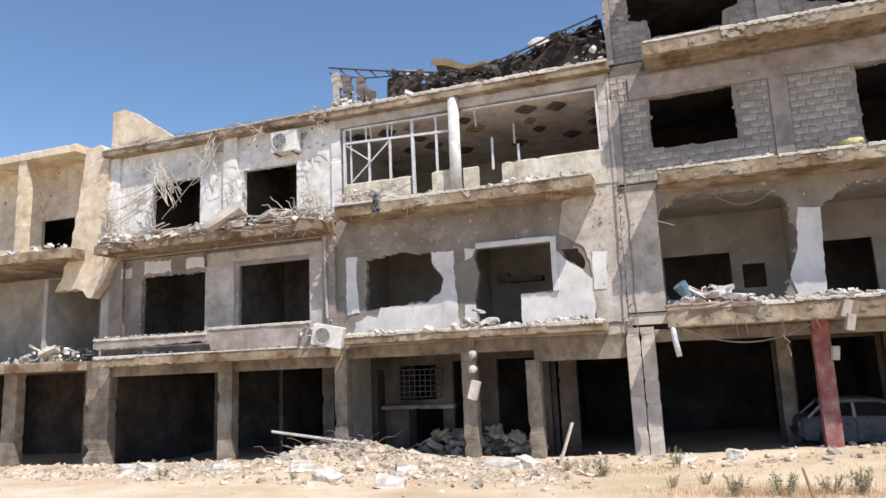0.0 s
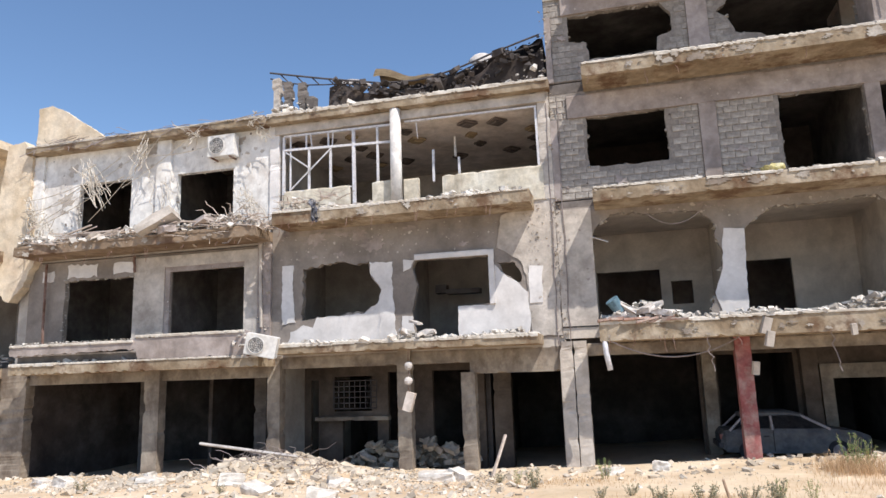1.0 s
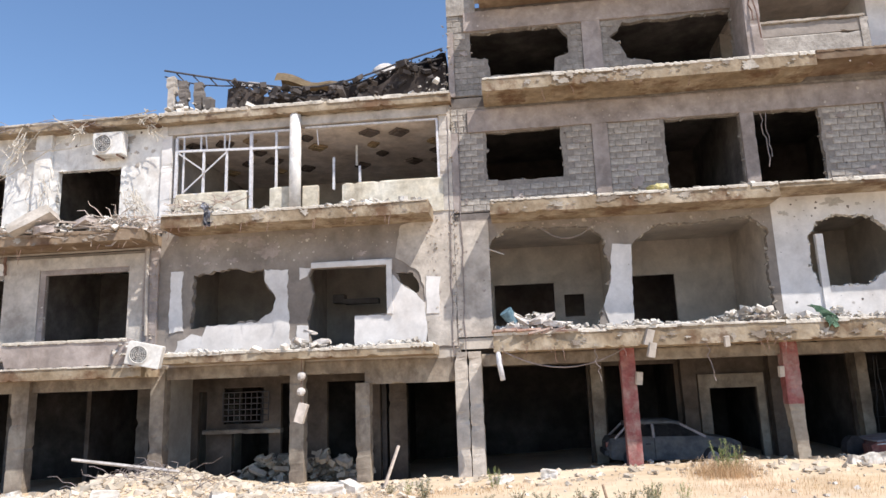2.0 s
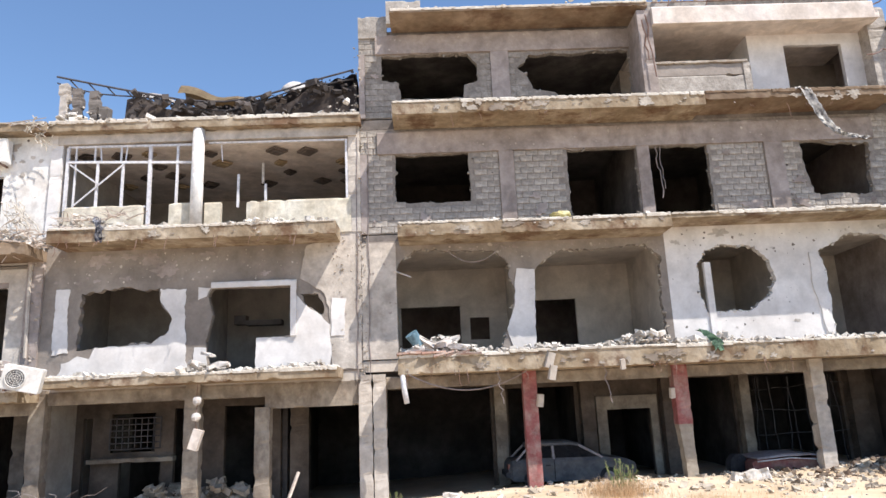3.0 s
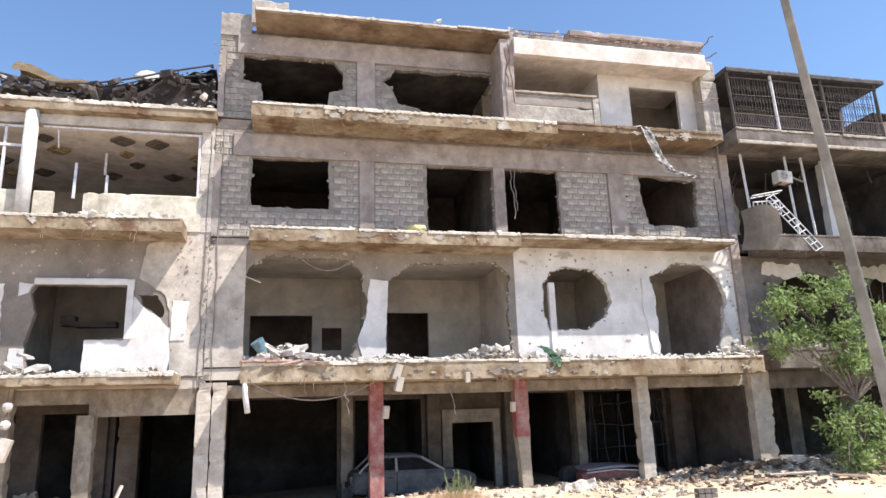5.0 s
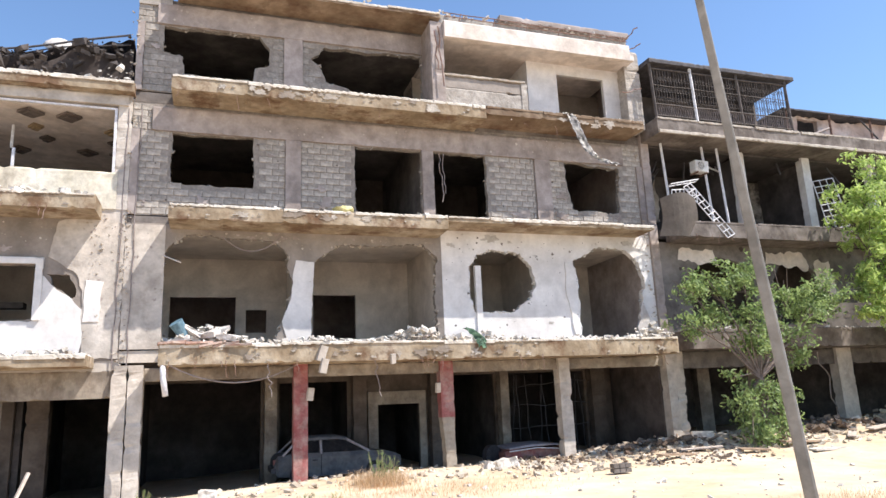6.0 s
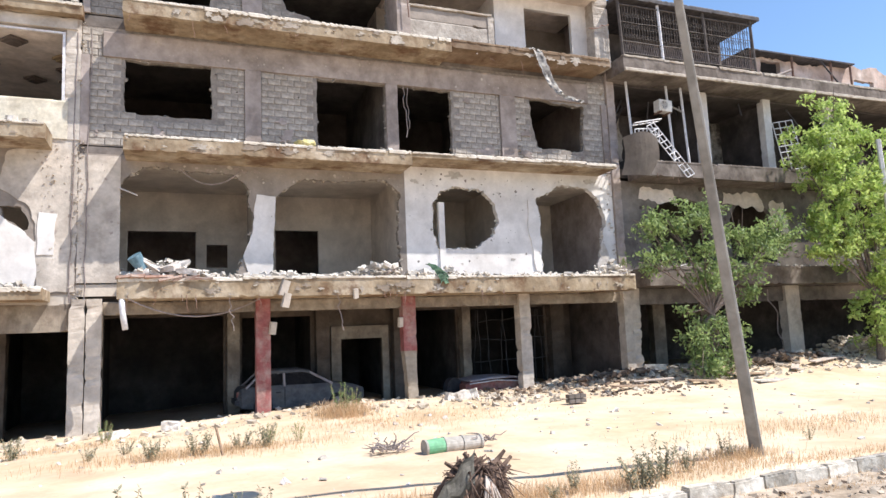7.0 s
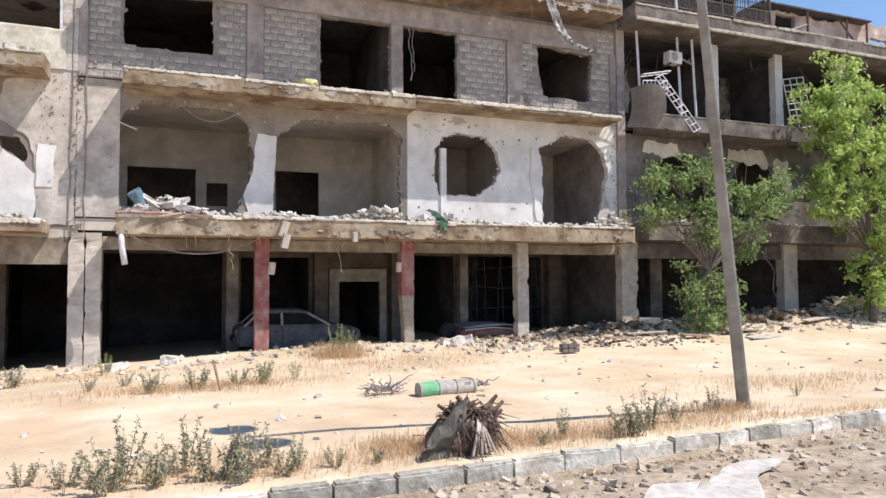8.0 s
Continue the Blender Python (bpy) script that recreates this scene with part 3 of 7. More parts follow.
part("end_pier", column_bm(-7.7, -7.35, -0.08, 0.25, 7.7, 11.186, 59, 0.05), "white_plaster", mid)
bm = bmesh.new()
bmesh.ops.create_cone(bm, cap_ends=True, segments=24, radius1=0.19, radius2=0.185, depth=3.48, matrix=Matrix.Translation((-3.06, -0.2, 9.444)))
part("round_post", bm, "cream_white", mid, "white painted gallery post", smooth=True)
slab(mid, -7.0, 1.35, 7.78, 7.38, 61)
slab(mid, -7.0, 1.4, 3.52, 3.24, 62)
part("wall_strip", wall_bm(jag([(1.1, 3.5), (1.98, 3.5), (1.98, 10.7), (1.62, 10.7), (1.62, 7.8), (0.3, 7.3), (0.1, 6.3), (0.85, 5.8), (1.0, 5.2)], 0.04, 63), [], -0.03, -0.003), "pier_plaster", mid, "pale flaking plaster on the party pier")
column(mid, -7.66, -7.2, -0.8, 3.24, 64)
column(mid, -3.2, -2.75, -0.6, 3.24, 65, rnd=0.09)
column(mid, -1.16, -0.72, -0.6, 2.5, 66)
column(mid, 1.86, 2.25, -0.5, 3.3, 67, material="pier_plaster", label="cracked concrete arcade column")
part("arcade_beam", slab_bm(-0.9, 1.9, 0.0, 0.3, 2.45, 3.2, 68, 0.04), "arcade_concrete", mid)
part("arcade_beam", slab_bm(-7.3, -0.9, 0.0, 0.3, 2.8, 3.2, 69, 0.04), "arcade_concrete", mid)
# Shop interior in dark tones that paint in the arcade's shade
part("arcade_ceiling", boxes((-7.6, 2.0, 0.3, 9.0, 3.13, 3.3)), "soot_shade", mid)
part("shopfront_wall", wall_bm(rect(-7.5, -0.9, -1.0, 3.12), [rect(-7.2, -6.9, -0.6, 2.4), rect(-6.3, -4.9, 1.3, 2.5), rect(-6.0, -4.7, -0.6, 1.0), rect(-4.3, -3.4, -0.6, 2.6), rect(-2.7, -1.2, -0.6, 2.6)], 2.2, 2.4), "shaded_shop_wall", mid)
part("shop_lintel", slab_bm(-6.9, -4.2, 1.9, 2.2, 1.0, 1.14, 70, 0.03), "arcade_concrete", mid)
part("inner_pier", column_bm(-0.6, 0.0, 2.2, 2.6, -0.9, 3.12, 71), "shaded_shop_wall", mid)
rear(mid, -7.6, 2.0, -1.0, 3.2, 8.6, material="char_shade")
partition(mid, -0.8, 2.4, 8.6, -1.0, 3.2, "char_shade")

# -- left building with white upper storey --
left = building("damaged_house", -12.7, "three-storey damaged house with a white upper storey")
part("wall", wall_bm(rect(-17.6, -7.7, 7.3, 11.196), [rect(-15.62, -13.35, 7.42, 9.93), rect(-11.42, -9.15, 7.42, 9.9)], 0.0, 0.22), "cream_white", left, "flaking white plastered wall with bare windows")
part("wall", wall_bm(rect(-17.6, -7.7, 3.2, 7.0), [jag(rect(-16.0, -13.0, 3.3, 6.28), 0.03, 21), rect(-11.6, -8.6, 3.3, 6.36)], 0.0, 0.22), "render_grey", left, "grey rendered wall with two wide openings")
part("opening_surround", wall_bm(rect(-13.0, -8.0, 3.25, 6.9), [rect(-11.75, -8.62, 3.3, 6.5)], -0.06, -0.003), "pier_plaster", left)
part("opening_frame", wall_bm(rect(-11.75, -8.5, 3.3, 6.5), [rect(-11.55, -8.65, 3.35, 6.33)], -0.02, 0.1), "concrete", left)
part("pilaster", column_bm(-12.2, -11.62, -0.16, -0.003, 7.4, 11.19, 72, 0.03), "cream_white", left)
part("pilaster", column_bm(-17.7, -17.2, -0.12, -0.003, 7.4, 11.19, 73, 0.05), "cream_white", left)
part("end_pier", column_bm(-8.1, -7.6, -0.1, 0.2, 3.2, 7.2, 74, 0.05), "concrete", left)
part("roof_slab", slab_bm(-17.75, -7.71, -0.5, 9.2, 11.2, 11.48, 75, 0.07), "slab_edge", left, "thin roof slab with a ragged edge")
floors(left, -17.6, -7.7, (3.2, 7.36))
# Dark rear walls and partitions paint the shade inside these rooms
rear(left, -17.6, -7.7, 3.2, 7.0, 4.0, [(-15.0, -14.0, 3.3, 5.3), (-10.6, -9.5, 3.3, 5.4)], "burnt_shaded_wall")
rear(left, -17.6, -7.7, 7.3, 11.19, 4.5, material="burnt_shaded_wall")
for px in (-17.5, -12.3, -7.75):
    partition(left, px, 0.23, 4.5, 3.2, 11.19, "burnt_shaded_wall")
slab(left, -17.2, -7.6, 7.42, 7.1, 76, rnd=0.2, material="slab_brown", label="shattered balcony slab with bare reinforcement")
slab(left, -17.0, -7.4, 3.25, 2.9, 77)
part("balcony_parapet", wall_bm(jag([(-17.0, 3.56), (-11.9, 3.6), (-11.8, 3.26), (-7.75, 3.26), (-7.75, 4.02), (-9.5, 4.03), (-11.9, 3.96), (-14.5, 3.9), (-17.0, 3.82)], 0.05, 78, 0.12), [], -D, -D + 0.14), "concrete", left, "low broken concrete balcony parapet")
part("balcony_parapet", slab_bm(-17.0, -11.9, -D + 0.35, -D + 0.5, 3.25, 3.58, 83, 0.05), "burnt_shaded_wall", left)
part("parapet_coping", slab_bm(-17.0, -12.0, -D - 0.04, -D + 0.2, 3.84, 3.93, 84, 0.1, 0.07), "lip_dust", left)
part("parapet_coping", slab_bm(-11.9, -7.9, -D - 0.04, -D + 0.2, 3.98, 4.07, 85, 0.1, 0.07), "lip_dust", left)
column(left, -18.4, -17.25, -1.0, 3.2, 79, rnd=0.14, label="wide pier with torn plaster")
column(left, -12.32, -11.72, -0.9, 2.95, 80)
part("arcade_beam", slab_bm(-17.3, -7.6, 0.0, 0.3, 2.55, 2.95, 81, 0.05), "arcade_concrete", left)
# Ceiling and rear kept near black to stand in for arcade shade
part("arcade_ceiling", boxes((-17.6, -7.6, 0.3, 9.0, 2.85, 3.1)), "soot_shade", left)
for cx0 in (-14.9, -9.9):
    column(left, cx0, cx0 + 0.5, -0.9, 2.85, int(-cx0 * 7), 3.0, 3.4, "burnt_shaded_wall")
rear(left, -17.6, -7.6, -1.2, 3.2, 7.0, material="char_shade")
partition(left, -12.0, 3.4, 7.0, -1.2, 2.9, "soot_shade")
part("stair_tower", wall_bm(jag([(-18.7, 11.2), (-14.4, 11.2), (-15.7, 12.3), (-16.85, 13.05), (-17.5, 13.5), (-18.05, 13.75), (-18.7, 13.7)], 0.03, 22), [], 0.9, 1.15), "ochre_plaster", left, "broken cream roof wall")
part("stair_tower_side", boxes((-18.7, -18.45, 1.15, 4.0, 11.0, 13.4)), "concrete", left)

lip(mid, -7.7, 2.05, 0.4, 11.5, 301)
lip(left, -17.75, -7.75, 0.5, 11.48, 302)
lip(tall, 3.1, 11.35, D, 14.64, 303)

# -- far left cream house --
far = building("cream_house", -22, "cream plastered house with an open loggia")
part("roof_slab", slab_bm(-29.0, -19.2, -0.45, 9.2, 11.7, 12.02, 91, 0.07), "ochre_plaster", far)
part("post", column_bm(-22.4, -21.95, -0.38, -0.02, 7.55, 11.7, 92, 0.03), "ochre_plaster", far)
rear(far, -29.0, -18.0, 7.56, 11.7, 0.9, [(-22.41, -20.41, 7.7, 9.37)], "ochre_plaster")
# Near-black wall paints the dark room behind the loggia door
rear(far, -29.0, -18.0, 7.56, 11.7, 4.0, material="soot_shade")
part("side_wall", wall_bm(jag([(-19.5, 7.6), (-17.7, 7.6), (-17.65, 11.3), (-18.1, 11.85), (-18.85, 11.75), (-18.95, 10.9), (-19.1, 9.5)], 0.05, 93), [], -0.25, 0.2), "ochre_plaster", far, "jagged cream end wall")
part("side_wall", wall_bm(jag([(-20.1, 6.0), (-18.95, 6.05), (-18.2, 5.6), (-17.6, 6.15), (-17.2, 7.0), (-17.5, 8.6), (-19.2, 7.7)], 0.08, 94), [], -0.3, 0.1), "ochre_plaster", far)
part("floor_slab", slab_bm(-29.0, -18.6, -D, 9.2, 7.15, 7.55, 95, 0.1), "slab_edge", far)
part("floor_slab", slab_bm(-29.0, -18.4, -D, 9.2, 2.85, 3.2, 96, 0.08), "slab_edge", far)
rear(far, -29.0, -17.7, 3.1, 7.2, 2.6, [(-23.6, -22.0, 3.2, 6.0)], "room_plaster")
part("party_wall", boxes((-18.2, -17.75, 0.2, 6.0, -1.2, 11.2)), "room_plaster", far)
part("party_wall", boxes((-21.0, -20.8, 0.0, 2.6, 3.2, 6.6)), "room_plaster", far)
rear(far, -29.0, -17.7, -1.5, 2.9, 6.0, material="soot_shade")
column(far, -22.75, -22.0, -1.2, 2.9, 97)
column(far, -21.0, -20.5, -1.2, 2.9, 98, 2.2, 2.6)
column(far, -28.0, -27.3, -1.2, 2.9, 99)

# -- right-hand burnt house --
burnt = building("burnt_house", 27, "burnt-out three-storey house with caged roof terrace")
RX = 48.0
part("roof_slab", slab_bm(19.5, RX, -D, 9.2, 11.12, 11.72, 101, 0.06), "burnt_edge", burnt)
lip(burnt, 19.5, RX, D, 11.72, 111, "edge_light")
part("roof_ledge", slab_bm(19.5, RX, -D - 0.09, -D - 0.002, 11.12, 11.24, 112, 0.05), "edge_light", burnt)
slab(burnt, 20.2, 27.6, 7.85, 7.3, 102, material="burnt_edge")
slab(burnt, 27.6, RX, 7.85, 7.4, 103, out=0.9, material="burnt_edge")
slab(burnt, 19.9, RX, 4.0, 3.35, 104, material="burnt_edge")
# Burnt rooms, coloured darker still to paint in their deep shade
floors(burnt, 19.5, RX, (3.95, 7.8), 9.2, "char_shade")
part("wall", wall_bm(rect(19.5, RX, 3.95, 7.35), [jag([(21.0, 4.3), (24.0, 4.3), (24.0, 6.0), (23.5, 6.6), (22.5, 6.85), (21.5, 6.6), (21.0, 6.0)], 0.05, 105), jag([(24.9, 4.3), (27.2, 4.3), (27.2, 6.0), (26.8, 6.55), (26.05, 6.75), (25.3, 6.55), (24.9, 6.0)], 0.05, 106), rect(30.0, 33.0, 4.8, 6.8), rect(36.0, 39.0, 4.8, 6.8)], 0.0, 0.2), "burnt_shaded_wall", burnt, "soot-blackened wall")
rear(burnt, 19.5, RX, 7.8, 11.2, 3.0, material="char_shade")
rear(burnt, 19.5, RX, 3.9, 7.4, 3.0, material="soot_shade")
rear(burnt, 19.5, RX, -0.5, 3.5, 8.6, material="char_shade")
for cx in (24.0, 27.35, 31.0, 35.5, 40.0, 44.5):
    part("post", column_bm(cx - 0.2, cx + 0.2, -0.12, 0.2, 7.8, 11.12, int(cx), 0.03), "white_plaster", burnt)
part("end_pier", column_bm(19.46, 19.8, -0.1, 0.4, 3.4, 12.0, 107, 0.05), "concrete", burnt)
# Pale columns: sunlight on them is painted into the plaster tone
for cx in (27.3, 33.5, 39.5, 45.5):
    column(burnt, cx, cx + 0.75, -0.2, 3.4, int(cx * 3), material="pier_plaster")
for cx in (22.9, 25.4):
    column(burnt, cx, cx + 0.6, -0.2, 3.3, int(cx * 3), 2.6, 3.0)
part("arcade_beam", slab_bm(20.2, RX, 0.0, 0.3, 2.75, 3.35, 108, 0.06), "burnt_shaded_wall", burnt)
bm = bmesh.new()
grid = [[bm.verts.new((19.15 + 1.5 * u / 8 + 0.12 * math.sin(v * 0.4), -1.05 - 0.22 * math.sin(math.pi * u / 8) - 0.03 * v + 0.02 * noise.noise((u, v, 3)), 7.28 + (1.22 + 0.3 * math.sin(math.pi * (u + 1) / 11)) * v / 8)) for u in range(9)] for v in range(9)]
for v in range(8):
    for u in range(8):
        bm.faces.new((grid[v][u], grid[v][u + 1], grid[v + 1][u + 1], grid[v + 1][u]))
bmesh.ops.solidify(bm, geom=bm.faces[:], thickness=0.1)
part("bulging_wall", bm, "render_grey", burnt, "grey balcony parapet bulging outwards")
part("soot_streaked_wall", wall_bm(jag(rect(24.2, 27.4, 7.86, 10.9), 0.06, 113), [], 2.6, 2.9), "scorched_plaster", burnt, "grey plaster wall scorched in patches")
part("soot_streaked_wall", wall_bm(jag(rect(19.9, 22.0, 8.9, 11.0), 0.1, 114), [], 2.6, 2.9), "scorched_plaster", burnt)
part("roof_room_wall", wall_bm(jag([(27.2, 11.7), (35.6, 11.7), (35.5, 12.9), (34.6, 13.35), (33.6, 13.1), (32.5, 13.4), (30.8, 13.0), (27.2, 13.05)], 0.09, 110), [jag(rect(33.0, 34.3, 11.9, 12.6), 0.06, 115), jag(rect(27.5, 28.6, 12.3, 12.95), 0.06, 116)], 0.1, 0.3), "pink_plaster", burnt, "damaged pink-cream roof room")

# Unseen back and side walls, added to block sky and stray light; sides darkened
for own, bx0, bx1, top in ((tall, 2.0, 19.45, 14.55), (mid, -7.65, 2.0, 11.0), (left, -17.7, -7.65, 11.0), (far, -29.0, -17.7, 11.5), (burnt, 19.45, RX, 11.3)):
    part("outer_back_wall", boxes((bx0, bx1, 9.2, 9.4, -1.5, top)), "concrete", own)
    part("party_wall", boxes((bx0 + 0.01, bx0 + 0.15, 0.3, 9.2, -1.5, top - 0.05)), "soot_shade", own)
part("party_wall", boxes((RX - 0.2, RX, 0.3, 9.2, -1.0, 11.2)), "burnt_shaded_wall", burnt)

# Wall behind the cage, near black to paint a shaded backdrop
part("terrace_wall", boxes((19.5, 26.2, 1.6, 1.8, 11.72, 13.95)), "char_shade", burnt)
part("terrace_wall", boxes((26.2, 26.3, 1.0, 3.0, 11.72, 13.95)), "burnt_shaded_wall", burnt)

# Dark sheet added under the roof slab to paint its underside as shaded
part("gallery_ceiling", boxes((19.6, RX - 0.3, 0.0, 3.0, 11.02, 11.11)), "char_shade", burnt)
for px in (24.1, 27.5, 33.0, 39.0):
    partition(burnt, px, 0.25, 3.0, 7.8, 11.0, "char_shade")

# ---- more materials ----
mat("bark", [(0.13, 0.0995, 0.0847), (0.2, 0.159, 0.141)], 6.0, bump=0.5)
mat("dry_stalk", [(0.5, 0.35, 0.2), (0.6, 0.46, 0.29), (0.66, 0.54, 0.37)], 3.0, island=0.3, bump=0)
mat("palm_husk", [(0.065, 0.042, 0.034), (0.13, 0.085, 0.066), (0.28, 0.19, 0.14)], 5.0, island=0.5)
mat("kerb_stone", [(0.36, 0.32, 0.27), (0.48, 0.44, 0.38), (0.6, 0.56, 0.5)], 3.0, stain=(0.7, 0.67, 0.61), stain_amount=0.75, sharp=0.08, obrand=0.4, bump=0.4)
mat("pole_concrete", [(0.25, 0.235, 0.215), (0.33, 0.31, 0.285)], 1.2, bump=0.12, stain=(0.2, 0.17, 0.14), stain_amount=0.4, streak=0.8)
mat("car_paint", [(0.077, 0.0782, 0.0858), (0.112, 0.112, 0.119), (0.14, 0.136, 0.135)], 2.0, rough=0.6, stain=(0.168, 0.136, 0.112), stain_amount=0.5, bump=0.03)
mat("car_wreck_paint", [(0.2, 0.0597, 0.0508), (0.27, 0.0995, 0.0847), (0.3, 0.169, 0.136)], 2.5, rough=0.7, stain=(0.3, 0.239, 0.203), stain_amount=0.5)
mat("car_grey", [(0.28, 0.259, 0.271), (0.4, 0.368, 0.384)], 3.0, rough=0.65, stain=(0.2, 0.119, 0.0904), stain_amount=0.5)
mat("black_rubber", [(0.02, 0.0199, 0.0226), (0.045, 0.0418, 0.0452)], 5.0, rough=0.8)
mat("green_drum", [(0.14, 0.36, 0.2), (0.22, 0.44, 0.27)], 3.0, rough=0.7, bump=0.05, stain=(0.42, 0.38, 0.3), stain_amount=0.5)
mat("rag_grey", [(0.15, 0.14, 0.12), (0.24, 0.225, 0.195), (0.34, 0.32, 0.28)], 4.0, rough=0.9)
mat("drum_grey", [(0.33, 0.308, 0.271), (0.42, 0.388, 0.35)], 3.0, rough=0.7)
mat("blue_plastic", [(0.1, 0.18, 0.23), (0.17, 0.26, 0.31)], 3.0, rough=0.6, bump=0.05)
mat("yellow_sack", [(0.42, 0.36, 0.14), (0.52, 0.46, 0.22), (0.58, 0.54, 0.36)], 4.0, rough=0.8)
mat("cloth_dark", [(0.06, 0.06, 0.075), (0.2, 0.2, 0.23), (0.5, 0.5, 0.55)], 3.5, rough=0.9)
mat("cloth_pale", [(0.1, 0.1, 0.11), (0.42, 0.4, 0.39), (0.66, 0.64, 0.61)], 3.0, rough=0.9)
mat("cloth_green", [(0.07, 0.14, 0.09), (0.16, 0.24, 0.17)], 5.0)
mat("tan_sheet", [(0.24, 0.17, 0.1), (0.34, 0.26, 0.16)], 1.5, rough=0.8)
mat("wood", [(0.26, 0.179, 0.124), (0.38, 0.279, 0.203)], 4.0, bump=0.15)
mat("timber_pale", [(0.45, 0.368, 0.305), (0.56, 0.478, 0.418)], 4.0, bump=0.1)
mat("white_board", [(0.5, 0.455, 0.42), (0.62, 0.58, 0.55)], 2.2, rough=0.85, bump=0.25, stain=(0.4, 0.33, 0.27), stain_amount=0.65)
mat("brick_red", [(0.3, 0.18, 0.14), (0.38, 0.25, 0.2), (0.42, 0.33, 0.28)], 3.0, island=0.25)
mat("fan_dark", [(0.16, 0.16, 0.16), (0.25, 0.25, 0.25)], 5.0, rough=0.6, bump=0)


def leaf_mat(name, dark, light, through_light):
    m = bpy.data.materials.new(name)
    m.use_nodes = True
    n, link = m.node_tree.nodes, m.node_tree.links.new
    g = n.new("ShaderNodeNewGeometry")
    r = n.new("ShaderNodeValToRGB")
    r.color_ramp.elements[0].color, r.color_ramp.elements[1].color = (*dark, 1), (*light, 1)
    link(g.outputs["Random Per Island"], r.inputs["Fac"])
    b = n["Principled BSDF"]
    b.inputs["Roughness"].default_value = 0.55
    link(r.outputs["Color"], b.inputs["Base Color"])
    t = n.new("ShaderNodeBsdfTranslucent")
    link(r.outputs["Color"], t.inputs["Color"])
    mx = n.new("ShaderNodeMixShader")
    mx.inputs["Fac"].default_value = through_light
    link(b.outputs[0], mx.inputs[1])
    link(t.outputs[0], mx.inputs[2])
    link(mx.outputs[0], n["Material Output"].inputs["Surface"])
    MATS[name] = m


leaf_mat("leaf", (0.13, 0.195, 0.065), (0.37, 0.47, 0.19), 0.5)
leaf_mat("leaf_bright", (0.29, 0.41, 0.09), (0.57, 0.67, 0.25), 0.55)
leaf_mat("weed_leaf", (0.19, 0.195, 0.125), (0.4, 0.39, 0.28), 0.35)
leaf_mat("straw", (0.5, 0.33, 0.19), (0.72, 0.55, 0.36), 0.45)
mat("earth_brown", [(0.14, 0.095, 0.07), (0.21, 0.155, 0.115), (0.3, 0.235, 0.18)], 1.5, bump=0.3, island=0.4)
mat("rubble_dirt", [(0.4, 0.32, 0.245), (0.48, 0.4, 0.31), (0.55, 0.47, 0.385)], 1.5, bump=0.3, island=0.22)

# ---- shape helpers ----


def tube(bm, pts, r0, r1=None, sides=5):
    """A tapering tube through the points."""
    r1 = r0 if r1 is None else r1
    pts = [Vector(p) for p in pts]
    prev = None
    for i, p in enumerate(pts):
        d = (pts[min(i + 1, len(pts) - 1)] - pts[max(i - 1, 0)])
        d = d.normalized() if d.length > 1e-6 else Vector((0, 0, 1))
        u = d.orthogonal().normalized() if prev is None else (pu - d * pu.dot(d)).normalized()
        pu = u
        w = d.cross(u)
        r = r0 + (r1 - r0) * i / max(1, len(pts) - 1)
        ring = [bm.verts.new(p + (u * math.cos(2 * math.pi * k / sides) + w * math.sin(2 * math.pi * k / sides)) * r) for k in range(sides)]
        if prev:
            for k in range(sides):
                bm.faces.new((prev[k], prev[(k + 1) % sides], ring[(k + 1) % sides], ring[k]))
        else:
            bm.faces.new(list(reversed(ring)))
        prev = ring
    bm.faces.new(prev)


def tubes(*spec):
    bm = bmesh.new()
    for pts, r in spec:
        tube(bm, pts, r)
    return bm


def sag(a, b, drop, n=10):
    a, b = Vector(a), Vector(b)
    return [a.lerp(b, i / n) - Vector((0, 0, drop * 4 * (i / n) * (1 - i / n))) for i in range(n + 1)]


def wander(a, b, amp, seed, n=8):
    r = random.Random(seed)
    a, b = Vector(a), Vector(b)
    return [a.lerp(b, i / n) + (Vector((r.uniform(-amp, amp), r.uniform(-amp, amp) * 0.5, r.uniform(-amp, amp))) if 0 < i < n else Vector()) for i in range(n + 1)]


CUBE = [(-1, -1, -1), (1, -1, -1), (1, 1, -1), (-1, 1, -1), (-1, -1, 1), (1, -1, 1), (1, 1, 1), (-1, 1, 1)]
QUAD = [(0, 3, 2, 1), (4, 5, 6, 7), (0, 1, 5, 4), (1, 2, 6, 5), (2, 3, 7, 6), (3, 0, 4, 7)]


def chunks_mesh(name, items, material, seed):
    """Broken lumps: items are (x, y, z, size); each a dented, turned block."""
    r = random.Random(seed)
    vs, fs = [], []
    for x, y, z, s in items:
        m = Euler((r.uniform(-0.6, 0.6), r.uniform(-0.6, 0.6), r.uniform(0, 6.3))).to_matrix()
        sx, sy, sz = s * r.uniform(0.6, 1.5), s * r.uniform(0.4, 1.0), s * r.uniform(0.2, 0.65)
        k = len(vs)
        for c in CUBE:
            v = m @ Vector((c[0] * sx * r.uniform(0.55, 1) / 2, c[1] * sy * r.uniform(0.55, 1) / 2, c[2] * sz * r.uniform(0.6, 1) / 2))
            vs.append((x + v.x, y + v.y, z + v.z))
        fs += [tuple(k + i for i in q) for q in QUAD]
    me = bpy.data.meshes.new(name)
    me.from_pydata(vs, [], fs)
    me.materials.append(M(material))
    return me


def heap(name, items, material, label, seed, category="rubble"):
    ob = new(name, chunks_mesh(name, items, material, seed))
    return tagged(ob, label, category, kind="stuff")


